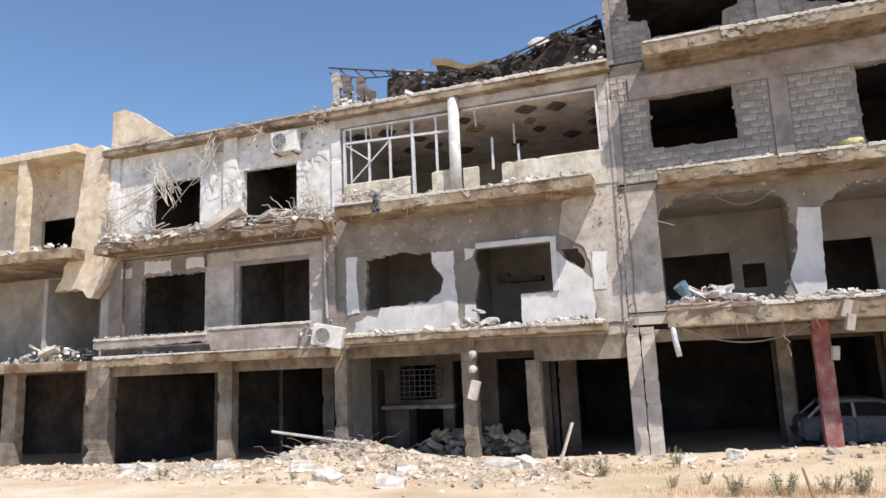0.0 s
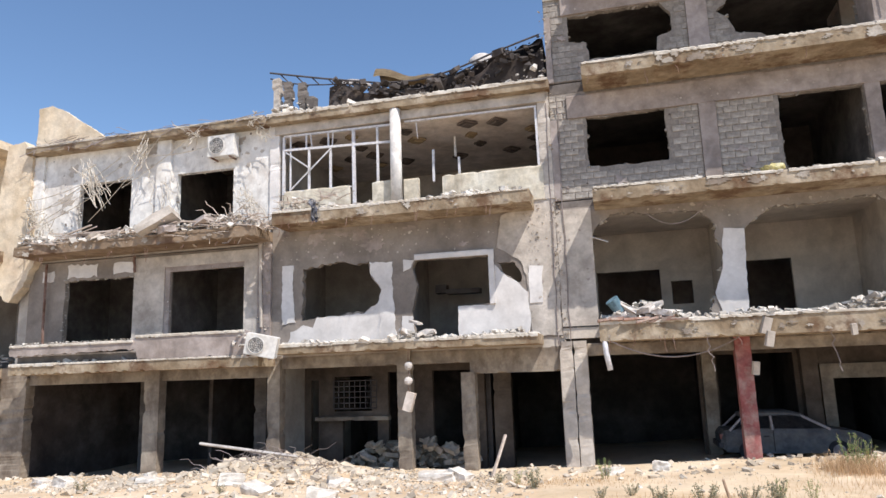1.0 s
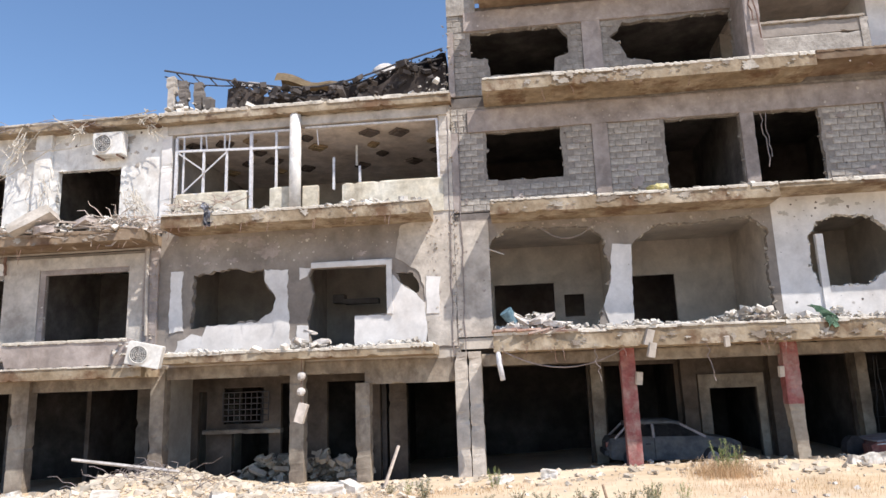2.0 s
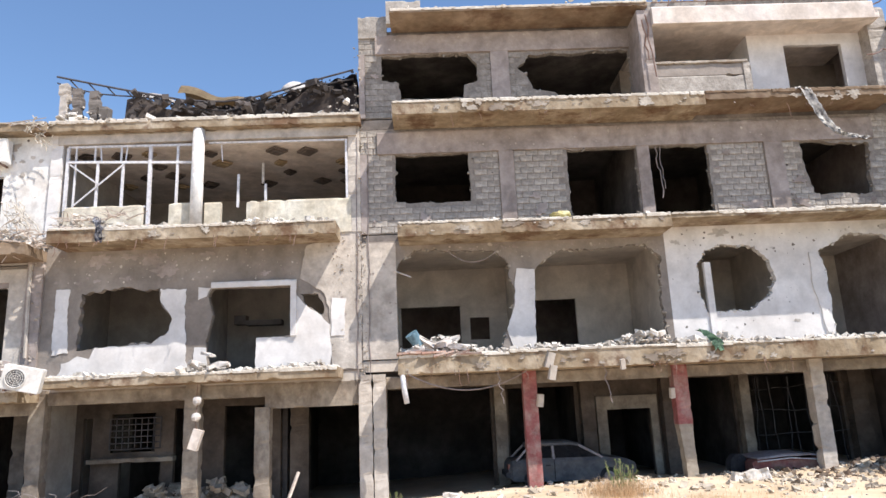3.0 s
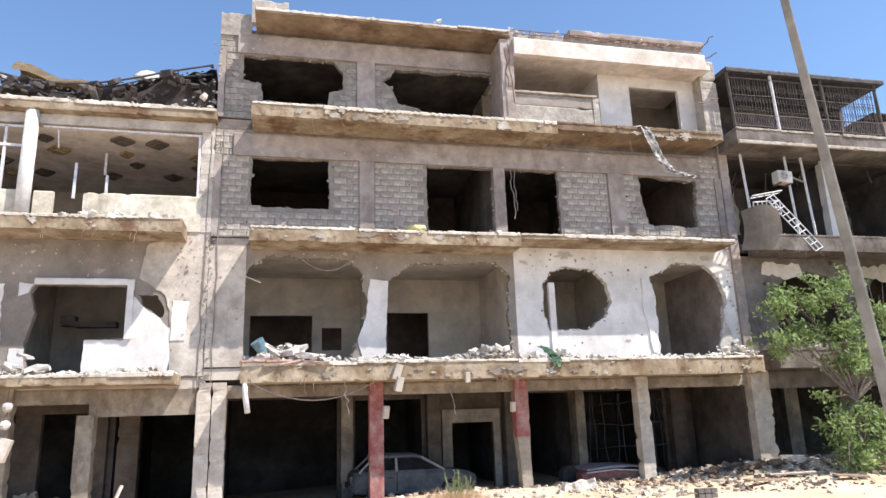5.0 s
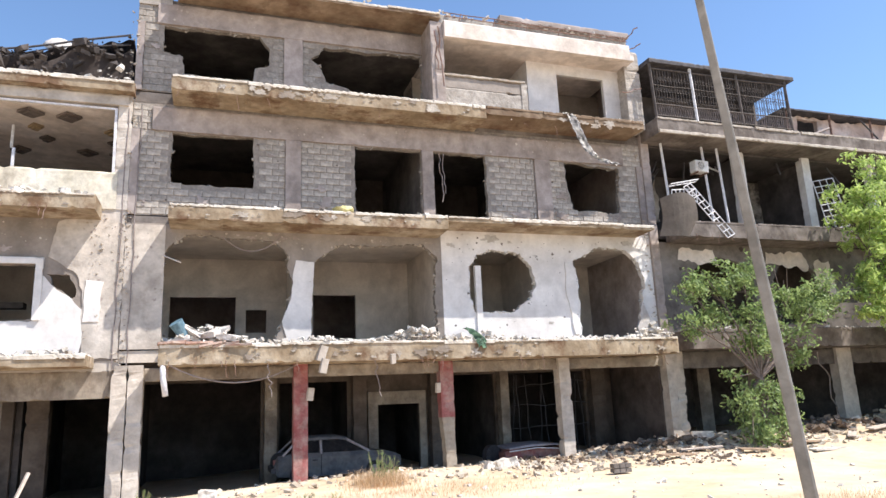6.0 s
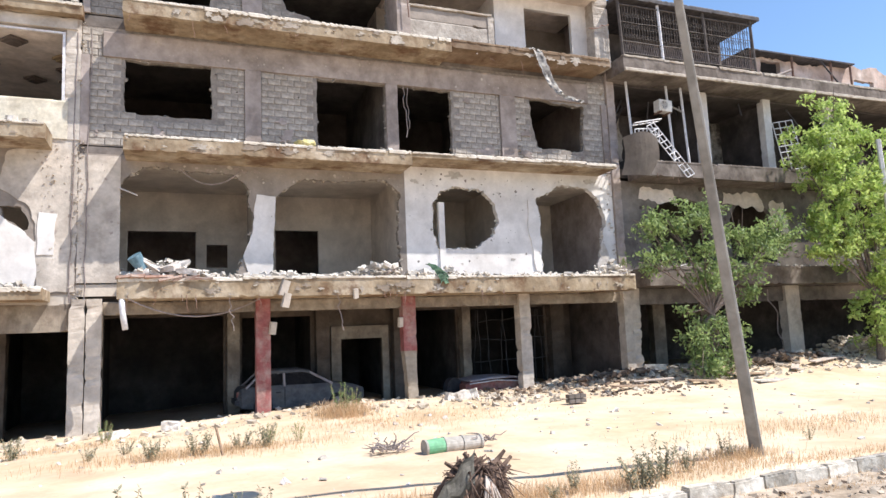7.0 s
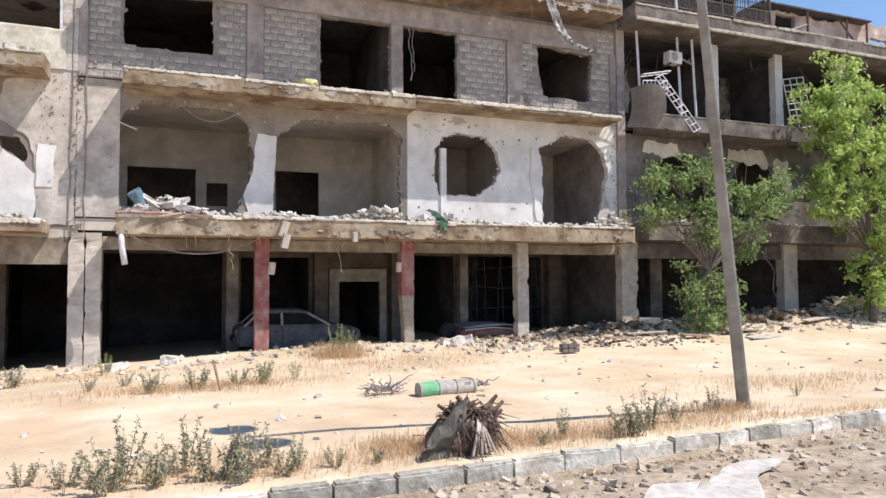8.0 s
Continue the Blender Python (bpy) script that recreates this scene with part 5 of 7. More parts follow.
for k, (x, y, s) in enumerate(((-1.4, -2.3, 0.95), (-0.8, -2.2, 0.6), (-4.9, -5.6, 0.7), (-2.9, -6.4, 0.65), (-9.2, -3.6, 0.8), (-12.5, -3.2, 0.7), (-6.0, -4.9, 0.6), (-10.6, -2.2, 0.7), (4.4, -1.3, 0.4), (3.2, -1.7, 0.45), (12.2, -1.3, 0.35), (12.6, -1.3, 0.4), (13.0, -1.2, 0.3), (20.3, -0.6, 0.7), (30.2, -1.8, 0.8), (31.0, -1.6, 0.7), (-14.0, -2.5, 0.6), (-3.6, -3.9, 0.5))):
    bm = bmesh.new()
    box(bm, -s / 2, s / 2, -s * 0.3, s * 0.3, -0.1, 0.12 + 0.1 * r.random())
    bmesh.ops.subdivide_edges(bm, edges=bm.edges[:], cuts=2, use_grid_fill=True)
    for v in bm.verts:
        v.co += Vector((r.uniform(-0.03, 0.03), r.uniform(-0.03, 0.03), r.uniform(-0.015, 0.015)))
    bmesh.ops.transform(bm, matrix=Euler((r.uniform(-0.25, 0.25), r.uniform(-0.3, 0.3), r.uniform(-0.6, 0.6))).to_matrix().to_4x4(), verts=bm.verts)
    z = ground_z(x, y)
    ob = solo("concrete_lump", bm, "rubble", (0, 0, 0), "pale broken concrete lump lying in the dirt", "concrete lump", "concrete lumps")
    ob.location = (x, y, z + 0.06)
BALC = ((-11.3, -1.12, 7.85, 1.35, "pier_plaster"), (-9.7, -1.0, 7.75, 0.8, "concrete"), (-14.0, -1.05, 7.6, 0.7, "pier_plaster"), (-16.3, -0.9, 7.6, 0.6, "white_board"), (3.9, -0.9, 4.1, 0.5, "white_board"), (4.3, -0.8, 4.05, 0.6, "white_board"), (4.8, -0.95, 3.95, 0.55, "white_board"), (3.6, -1.0, 3.9, 0.5, "white_board"), (4.6, -0.5, 4.2, 0.5, "white_board"),
        (-2.6, -0.9, 3.72, 0.5, "white_board"), (-2.0, -0.8, 3.7, 0.5, "white_board"), (-2.45, -0.5, 4.05, 0.4, "white_board"), (10.6, -0.8, 3.95, 0.4, "concrete"), (-11.0, -1.1, 7.6, 0.9, "concrete"), (-19.5, -0.9, 3.6, 0.7, "white_board"))
for x, y, z, s, m in BALC:
    bm = bmesh.new()
    box(bm, -s / 2, s / 2, -s * 0.25, s * 0.25, -s * 0.12, s * 0.12)
    bmesh.ops.subdivide_edges(bm, edges=bm.edges[:], cuts=1, use_grid_fill=True)
    for v in bm.verts:
        v.co += Vector([r.uniform(-0.03, 0.03) for _ in range(3)])
    bmesh.ops.transform(bm, matrix=Euler((r.uniform(-0.5, 0.5), r.uniform(-0.6, 0.6), r.uniform(-0.8, 0.8))).to_matrix().to_4x4(), verts=bm.verts)
    ob = solo("plaster_lump", bm, m, (0, 0, 0), "broken masonry lump lying in balcony rubble", "masonry lump", "masonry lumps")
    ob.location = (x, y, z)

# ---- caged roof terrace and bent grilles of the burnt house ----
cage = thing("window_cage", (22.5, -1.0, 11.72), "rusty steel bar cage round a roof terrace", "cage")
for k in range(52):
    x = 19.75 + k * 0.122
    if k in (13, 14, 30, 31, 44):
        continue
    part("bar", tubes(([(x, -1.0, 11.9), (x + random.uniform(-0.02, 0.02), -1.0 + random.uniform(-0.03, 0.03), 13.75)], 0.012)), "old_iron", cage)
for z, r0 in ((11.9, 0.02), (12.35, 0.025), (13.1, 0.015), (13.75, 0.03)):
    part("rail", tubes((wander((19.6, -1.02, z), (26.0, -1.02, z), 0.015, int(z * 10)), r0)), "old_iron", cage)
for k in range(12):
    y = -0.95 + k * 0.2
    part("bar", tubes(([(26.0, y, 11.75), (26.0, y, 13.8)], 0.012)), "old_iron", cage)
for x in (19.65, 21.45, 23.6, 26.0):
    part("post", tubes(([(x, -1.0, 11.72), (x - 0.08, -1.0, 13.95)], 0.06)), "metal_white" if x == 21.45 else "old_iron", cage)
for row, z in enumerate((12.6, 12.95, 13.4)):
    bm = bmesh.new()
    for k in range(48):
        cx = 19.86 + k * 0.125
        tube(bm, [(cx + 0.05 * math.cos(a), -1.0, z + 0.09 * math.sin(a)) for a in [0.7 * q for q in range(9)]], 0.009, sides=3)
    part("scrollwork", bm, "old_iron", cage, "row of small iron scrolls", kind="stuff")
bm = bmesh.new()
for k in range(60):
    x = 19.75 + 0.105 * k
    tube(bm, [(x, -1.01, 11.92), (x + 0.1, -1.01, 12.34)], 0.007, sides=3)
    tube(bm, [(x + 0.1, -1.01, 11.92), (x, -1.01, 12.34)], 0.007, sides=3)
part("wire_mesh", bm, "wire", cage, "diagonal wire mesh panel", kind="stuff")
part("canopy", slab_bm(19.5, 26.3, -1.15, 3.0, 13.95, 14.12, 131, 0.03), "dark_metal", cage, "dark sheet canopy")
canopy = thing("roof_canopy", (29.5, 0.0, 11.72), "dark sheet canopy on thin steel posts", "canopy")
part("sheet", slab_bm(26.4, 32.6, -0.35, 2.2, 13.1, 13.18, 132, 0.06), "dark_metal", canopy)
for x in (26.6, 28.9, 31.2, 32.4):
    part("post", tubes(([(x, -0.25, 11.72), (x, -0.25, 13.12)], 0.05)), "rust", canopy)
part("brace", tubes(([(27.0, -0.25, 11.8), (28.8, -0.25, 12.5)], 0.06)), "concrete", canopy)
part("brace", tubes(([(30.6, -0.25, 13.1), (31.9, -0.25, 11.9)], 0.04)), "dark_metal", canopy)


def lattice(name, label, o, u, v, nu, nv, r=0.022, material="metal_white"):
    """A grille of nu by nv cells from the corner o along u and v."""
    b = thing(name, o, label, "grille")
    o, u, v = Vector(o), Vector(u), Vector(v)
    for i in range(nu + 1):
        part("bar", tubes(([o + u * i / nu, o + u * i / nu + v], r)), material, b)
    for j in range(nv + 1):
        part("bar", tubes(([o + v * j / nv, o + v * j / nv + u], r)), material, b)
    return b


lattice("window_grille", "torn white grille hanging over the balcony edge", (20.45, -1.0, 9.18), (1.45, -0.25, -1.9), (0.32, 0.0, 0.16), 9, 2)
lattice("window_grille", "bent white grille in a burnt window", (19.95, -0.95, 8.55), (1.15, 0.1, 0.15), (0.0, 0.0, 0.5), 6, 2)
lattice("window_grille", "bent white grille in a burnt window", (20.0, -0.9, 9.3), (1.1, -0.15, 0.2), (0.1, 0.3, 0.0), 4, 1)
lattice("window_grille", "buckled white grille beside a post", (27.6, -0.5, 8.0), (0.75, -0.3, 0.1), (-0.35, 0.1, 2.0), 3, 8)
b = thing("ceiling_battens", (22, 1.0, 11.0), "charred timber battens hanging from the ceiling", "battens")
r = random.Random(12)
for k in range(16):
    x, y = r.uniform(20.0, 30.0), r.uniform(0.3, 2.6)
    part("batten", tubes(([(x, y, 11.0), (x + r.uniform(-0.7, 0.7), y + r.uniform(-0.3, 0.3), 11.0 - r.uniform(0.3, 1.2))], 0.04)), "metal_white" if k % 4 == 0 else "dark_metal", b)
solo("steel_post", tubes(([(28.55, -4.0, 0.2), (28.3, -4.0, 8.35)], 0.09)), "metal_white", (28.55, -4.0, 0.2), "white steel post standing among tree branches", "post")
for x in (20.35, 22.2, 22.9):
    solo("steel_post", tubes(([(x, -0.3, 7.85), (x - 0.15, -0.3, 11.1)], 0.05)), "metal_white", (x, -0.3, 7.85), "white steel post in a burnt gallery", "post", "gallery posts")
for x0, x1, z0, z1, s in ((20.6, 22.4, 6.5, 7.1, 1), (24.6, 26.7, 6.4, 7.1, 2), (27.0, 28.0, 5.2, 6.8, 3)):
    part("plaster_patch", wall_bm(jag([(x0, z0 + 0.2), (x1, z0), (x1 - 0.2, z1), (x0 + 0.1, z1)], 0.1, 140 + s), [], -0.02, -0.003), "cream_plaster", burnt)

# ---- small things on the facades ----
bm = bmesh.new()
bmesh.ops.create_cone(bm, cap_ends=True, segments=20, radius1=0.15, radius2=0.19, depth=0.42, matrix=Matrix.Translation((3.58, -0.95, 4.2)) @ Euler((0.3, -0.6, 0)).to_matrix().to_4x4())
solo("bucket", bm, "blue_plastic", (3.58, -0.95, 4.0), "blue plastic bucket tipped over on balcony rubble", "bucket", smooth=False)
bm = bmesh.new()
bmesh.ops.create_icosphere(bm, subdivisions=3, radius=0.24)
for v in bm.verts:
    v.co = Vector((v.co.x * 1.3, v.co.y * 0.9, max(-0.1, v.co.z * 0.55))) * (1 + 0.55 * noise.noise(v.co * 7) + 0.3 * noise.noise(v.co * 17))
ob = solo("sack", bm, "yellow_sack", (0, 0, 0), "crumpled yellow sack lying on the balcony edge", "sack", smooth=True)
ob.location = (8.1, -0.9, 7.73)
def strip(name, pts, w, material, label, category, seed):
    """A hanging strip of cloth through the points."""
    r = random.Random(seed)
    pts = [Vector(p) for p in pts]
    bm = bmesh.new()
    prev = None
    for i in range(len(pts) * 4 - 3):
        k, t = divmod(i, 4)
        p = pts[k].lerp(pts[min(k + 1, len(pts) - 1)], t / 4)
        row = [bm.verts.new(p + Vector(((j / 4 - 0.5) * w * r.uniform(0.6, 1.1), r.uniform(-0.06, 0.06), r.uniform(-0.06, 0.06)))) for j in range(5)]
        if prev:
            for j in range(4):
                bm.faces.new((prev[j], prev[j + 1], row[j + 1], row[j]))
        prev = row
    bmesh.ops.solidify(bm, geom=bm.faces[:], thickness=0.012)
    return solo(name, bm, material, pts[0], label, category, smooth=True)


strip("hanging_cloth", [(15.6, -1.2, 11.5), (15.95, -1.27, 11.42), (16.15, -1.27, 10.9), (16.35, -1.27, 10.4), (16.7, -1.25, 10.0), (17.25, -1.2, 9.85), (17.6, -1.25, 9.75)], 0.42, "cloth_pale", "torn black and white cloth hanging from the slab", "cloth", 3)
strip("netting", [(11.8, -1.0, 4.15), (12.05, -1.22, 3.95), (12.2, -1.27, 3.55)], 0.4, "cloth_green", "green netting draped over balcony rubble", "netting", 4)
strip("hanging_cloth", [(-5.6, -1.15, 8.1), (-5.5, -1.25, 7.8), (-5.45, -1.25, 7.35)], 0.25, "cloth_dark", "grey rag hanging from the gallery edge", "cloth", 5)
bm = bmesh.new()
for k in range(26):
    r0 = random.Random(k)
    x, z = -6.9 + 2.2 * r0.random(), 7.85 + 0.4 * r0.random()
    tube(bm, wander((x, -1.1 + 0.4 * r0.random(), z), (x + r0.uniform(-0.9, 0.9), -1.15 + 0.3 * r0.random(), z + r0.uniform(-0.15, 0.35)), 0.05, k, 4), 0.03, 0.01, 4)
solo("splintered_slats", bm, "timber_pale", (-5.9, -1.0, 7.8), "splintered slats and torn sheet on the gallery edge", "debris", kind="stuff")
bm = bmesh.new()
tube(bm, [(3.2, -1.12, 3.3), (3.22, -1.13, 2.9), (3.3, -1.14, 2.42)], 0.075, sides=10)
solo("drain_pipe", bm, "metal_white", (3.2, -1.12, 3.3), "broken white drain pipe hanging under the balcony", "pipe", smooth=True)
b = thing("hanging_rebar", (-2.55, -1.0, 3.2), "concrete scraps strung on a bent bar under the balcony", "rebar")
part("bar", tubes((wander((-2.52, -1.0, 3.4), (-2.6, -0.95, 1.5), 0.03, 4), 0.012)), "rust", b)
for x, z, s in ((-2.55, 2.75, 0.13), (-2.57, 2.3, 0.13)):
    bm = bmesh.new()
    bmesh.ops.create_icosphere(bm, subdivisions=2, radius=s, matrix=Matrix.Translation((x, -0.97, z)))
    for v in bm.verts:
        v.co += Vector((0.03, 0.03, 0.03)) * noise.noise(v.co * 9)
    part("scrap", bm, "white_board", b)
for x, z0, z1, m in ((-16.72, 3.6, 6.95, "rust"), (-7.95, 4.2, 7.0, "pier_plaster"), (-12.95, 6.4, 7.0, "rust")):
    solo("wall_pipe", tubes((wander((x, -0.16, z1), (x + 0.05, -0.16, z0), 0.02, int(-x), 6), 0.05)), m, (x, -0.16, z0), "old vertical pipe fixed to a shelled wall", "pipe", "wall pipes")
bm = bmesh.new()
box(bm, -0.13, 0.13, -0.1, 0.1, -0.3, 0.25, Matrix.Translation((-2.55, -0.95, 1.72)) @ Euler((0, 0.3, 0)).to_matrix().to_4x4())
part("scrap", bm, "cream_plaster", b)


def cable(name, pts, rad, label, material="wire"):
    return solo(name, tubes((pts, rad)), material, pts[0], label, "cable")


cable("hanging_cable", sag((4.6, -0.1, 7.0), (6.3, -0.1, 7.05), 0.45), 0.018, "loose cable looped across a shell hole")
cable("hanging_cable", sag((3.3, -1.15, 3.25), (6.75, -0.6, 3.2), 0.5), 0.02, "slack cable under the balcony slab")
cable("hanging_cable", wander((5.9, -1.1, 3.25), (6.0, -1.1, 2.3), 0.07, 3), 0.014, "frayed cable dangling under the slab")
cable("hanging_cable", wander((8.9, -1.0, 3.25), (9.1, -0.9, 2.2), 0.06, 5), 0.016, "frayed cable dangling under the slab")
cable("hanging_cable", wander((11.45, -0.1, 10.1), (11.5, -0.15, 8.4), 0.09, 6), 0.018, "loose cable in a window opening")
cable("hanging_cable", wander((11.6, -0.12, 10.1), (11.62, -0.15, 8.7), 0.06, 7), 0.014, "loose cable in a window opening")
cable("hanging_cable", wander((26.2, -0.3, 3.2), (26.9, -0.3, 0.6), 0.12, 8), 0.02, "loose cable hanging in the arcade")
cable("rebar_stub", [(3.0, -0.05, 6.4), (3.5, -0.3, 6.15)], 0.02, "bent bar sticking out of the wall", "white_board")
for k, (a, c) in enumerate((((18.5, -1.0, 14.7), (19.1, -1.2, 15.25)), ((18.5, -1.0, 14.2), (19.15, -1.2, 14.6)), ((18.2, -1.1, 12.6), (19.2, -0.9, 12.95)), ((11.25, -1.15, 14.2), (11.35, -1.25, 12.0)), ((11.1, -1.2, 14.0), (11.2, -1.2, 12.6)))):
    cable("rebar_stub", wander(a, c, 0.05, k + 20, 5), 0.022, "bent rusty reinforcing bar in broken concrete", "rust")
b = thing("roof_rail", (15, -1.2, 14.42), "thin bent roof railing", "railing")
for z in (14.62, 14.75):
    part("rail", tubes((wander((11.5, -1.15, z), (18.6, -1.15, z), 0.02, int(z * 100)), 0.018)), "rust", b)
for k in range(6):
    part("post", tubes(([(12.0 + k * 1.25, -1.15, 14.42), (12.1 + k * 1.25, -1.15, 14.78)], 0.018)), "rust", b)
for x, y0, s in ((1.85, -0.06, 1), (2.2, -0.06, 2)):
    solo("wall_conduit", tubes((wander((x, y0, 3.2), (x + 0.05, y0, 10.8), 0.025, s, 14), 0.016)), "wire", (x, y0, 3.2), "old conduit run up the party wall", "conduit", "conduits")
bm = bmesh.new()
for k, (xa, za, xb, zb, n) in enumerate(((-14.95, 10.7, -14.3, 8.8, 16), (-12.4, 11.4, -12.85, 9.9, 14), (-10.3, 11.5, -10.6, 10.5, 10), (-8.2, 11.5, -7.8, 10.6, 12), (-17.3, 9.4, -17.0, 7.6, 16), (-16.6, 8.6, -16.4, 7.5, 9), (-11.9, 9.6, -11.5, 8.2, 6), (-8.6, 8.9, -8.0, 7.6, 14))):
    r0 = random.Random(200 + k)
    for q in range(n):
        y = -0.2 - 0.55 * r0.random()
        a0 = Vector((xa + r0.gauss(0, 0.12), y, za + r0.uniform(-0.5, 0.1)))
        b0 = Vector((xb + r0.gauss(0, 0.22), y - 0.1 * r0.random(), zb + r0.uniform(-0.1, 0.8)))
        tube(bm, wander(a0, b0, 0.09, k * 40 + q, 6), r0.uniform(0.009, 0.022), sides=4)
        if q % 3 == 0:
            m0 = a0.lerp(b0, r0.random())
            tube(bm, [m0, m0 + Vector((r0.uniform(-0.5, 0.5), -0.05, r0.uniform(0.0, 0.5)))], 0.014, sides=3)
for k, (xa, za, xb, zb) in enumerate(((-17.3, 7.9, -13.2, 9.9), (-16.9, 8.2, -14.6, 9.6), (-17.2, 8.8, -15.3, 9.3), (-17.1, 9.2, -14.9, 9.8), (-14.3, 8.2, -11.8, 11.2), (-13.0, 9.3, -10.1, 11.4), (-17.0, 8.5, -13.4, 10.6), (-12.2, 10.4, -9.9, 10.6), (-14.9, 9.3, -12.3, 10.9), (-11.7, 11.3, -7.7, 11.6))):
    tube(bm, sag((xa, -0.95, za), (xb, -0.55, zb), 0.12), 0.014, sides=3)
solo("wire_tangle", bm, "lip_dust", (-12, -0.6, 7.42), "tangle of torn cables and bars across the white storey", "wires", kind="stuff")
bm = bmesh.new()
for k in range(60):
    r0 = random.Random(400 + k)
    x = r0.uniform(-9.2, -7.2)
    a = Vector((x, -1.15 + 0.3 * r0.random(), 7.3 + 0.6 * r0.random()))
    tube(bm, wander(a, a + Vector((r0.uniform(-0.8, 0.8), -0.15 * r0.random(), r0.uniform(-0.6, 0.7))), 0.1, k, 4), 0.02, 0.01, 3)
solo("rebar_tangle", bm, "timber_pale", (-8, -1.1, 7.4), "splayed bars and splinters at the balcony corner", "rebar", kind="stuff")
bm = bmesh.new()
for k in range(46):
    r0 = random.Random(600 + k)
    x = -17.3 + 9.6 * r0.random()
    tube(bm, wander((x, -0.45, 11.5), (x + r0.uniform(-1.6, 1.6), -0.6, 11.4 + r0.uniform(-0.35, 0.35)), 0.06, k, 5), 0.012, sides=3)
solo("roof_wires", bm, "wire", (-12, -0.5, 11.5), "loose wires along the roof edge", "wires", kind="stuff")
bm = bmesh.new()
for k in range(90):
    r0 = random.Random(800 + k)
    x, y, z = r0.choice(((r0.uniform(-16.9, -7.6), -1.18, 7.0), (r0.uniform(3.2, 19.0), -1.2, 3.3), (r0.uniform(-6.8, 1.2), -1.2, 7.45), (r0.uniform(3.2, 18.8), -1.2, 11.0), (r0.uniform(20.4, 30), -1.2, 7.4)))
    tube(bm, wander((x, y, z), (x + r0.uniform(-0.15, 0.15), y - 0.1 * r0.random(), z - 0.1 - 0.4 * r0.random() ** 2), 0.03, k, 4), 0.008, sides=3)
solo("slab_bars", bm, "rust", (1, -1.2, 3.3), "thin bars poking from the broken slab edges", "rebar", kind="stuff")

bm = bmesh.new()
for k in range(210):
    r0 = random.Random(1300 + k)
    x, y = r0.uniform(-17.0, -7.6), r0.uniform(-1.25, -0.4)
    z = 7.45 + 0.45 * r0.random() ** 2
    a = r0.gauss(0, 0.35)
    L = r0.uniform(0.3, 1.3)
    tube(bm, [(x, y, z), (x + L * math.cos(a), y + r0.uniform(-0.2, 0.2), z + L * math.sin(a) * 0.5)], r0.uniform(0.012, 0.04), sides=4)
solo("splintered_slats", bm, "timber_pale", (-12, -0.8, 7.42), "splintered slats and laths on a shattered balcony", "debris", kind="stuff")
bm = bmesh.new()
for k in range(6):
    r0 = random.Random(1500 + k)
    x = 3.4 + 0.34 * k
    box(bm, -0.35, 0.35, -0.1, 0.1, -0.03, 0.03, Matrix.Translation((x, -1.2 + 0.1 * r0.random(), 3.72 + 0.1 * r0.random())) @ Euler((r0.uniform(-0.4, 0.4), r0.uniform(-0.25, 0.25), r0.uniform(-0.3, 0.3))).to_matrix().to_4x4())
solo("broken_tiles", bm, "brick_red", (4.3, -1.15, 3.74), "broken dull red tiles on the balcony edge", "tiles", kind="stuff")
for x, z, s in ((7.4, 3.1, 0.2), (7.35, 3.45, 0.22), (7.15, 2.35, 0.18), (9.4, 3.25, 0.14), (11.05, 2.4, 0.15)):
    bm = bmesh.new()
    box(bm, -s * 0.5, s * 0.5, -s * 0.3, s * 0.3, -s, s, Matrix.Translation((x, -1.22 if z > 2.8 else -0.24, z)) @ Euler((0.2, 0.5 * (s - 0.17) * 10, 0.3)).to_matrix().to_4x4())
    solo("plaster_scrap", bm, "pier_plaster", (x, -1.2, z), "plaster scrap hanging from a bent bar", "scrap", "hanging scraps")
b = thing("shutter_frame", (16.5, 3.3, 0.0), "buckled dark shutter frame in a burnt shop", "shutter")
r = random.Random(77)
for k in range(9):
    x = 15.0 + 0.38 * k
    part("bar", tubes((wander((x, 3.3, -0.2), (x + r.uniform(-0.3, 0.3), 3.25, 2.8), 0.04, k, 5), 0.015)), "dark_metal", b)
for z in (0.9, 1.7, 2.4):
    part("rail", tubes((wander((14.9, 3.28, z), (18.2, 3.28, z + r.uniform(-0.2, 0.2)), 0.05, int(z * 10), 7), 0.015)), "dark_metal", b)


def flakes(b, x0, x1, z0, z1, n, s0, s1, y, material, seed, holes=()):
    """Uneven scabs of plaster or stain, each a little prouder than the last."""
    r = random.Random(seed)
    bm = bmesh.new()
    for q in range(n):
        x, z = r.uniform(x0, x1), r.uniform(z0, z1)
        s = s0 + (s1 - s0) * r.random() ** 2.5
        stretch = r.uniform(0.7, 2.6)
        k = 34
        pts = []
        for i in range(k):
            a = 2 * math.pi * i / k
            rad = s * (0.62 + 0.75 * noise.noise((math.cos(a) * 1.9 + q * 3.1, math.sin(a) * 1.9, seed)) + 0.1 * r.random())
            pts.append((x + max(rad, 0.012) * stretch * math.cos(a), z + max(rad, 0.012) * math.sin(a)))
        if any(not (x0 < p[0] < x1 and z0 < p[1] < z1) for p in pts):
            continue
        if any(inside(p, h) for h in holes for p in pts) or any(inside(p, pts) for h in holes for p in h):
            continue
        dep = 0.002 + 0.0006 * q
        ring = [bm.verts.new((px, y - dep, pz)) for px, pz in pts]
        back = [bm.verts.new((px, y, pz)) for px, pz in pts]
        bm.faces.new(ring)
        for i in range(k):
            bm.faces.new((ring[i], back[i], back[(i + 1) % k], ring[(i + 1) % k]))
    bmesh.ops.recalc_face_normals(bm, faces=bm.faces)
    part("flaked_skin", bm, material, b, kind="stuff")


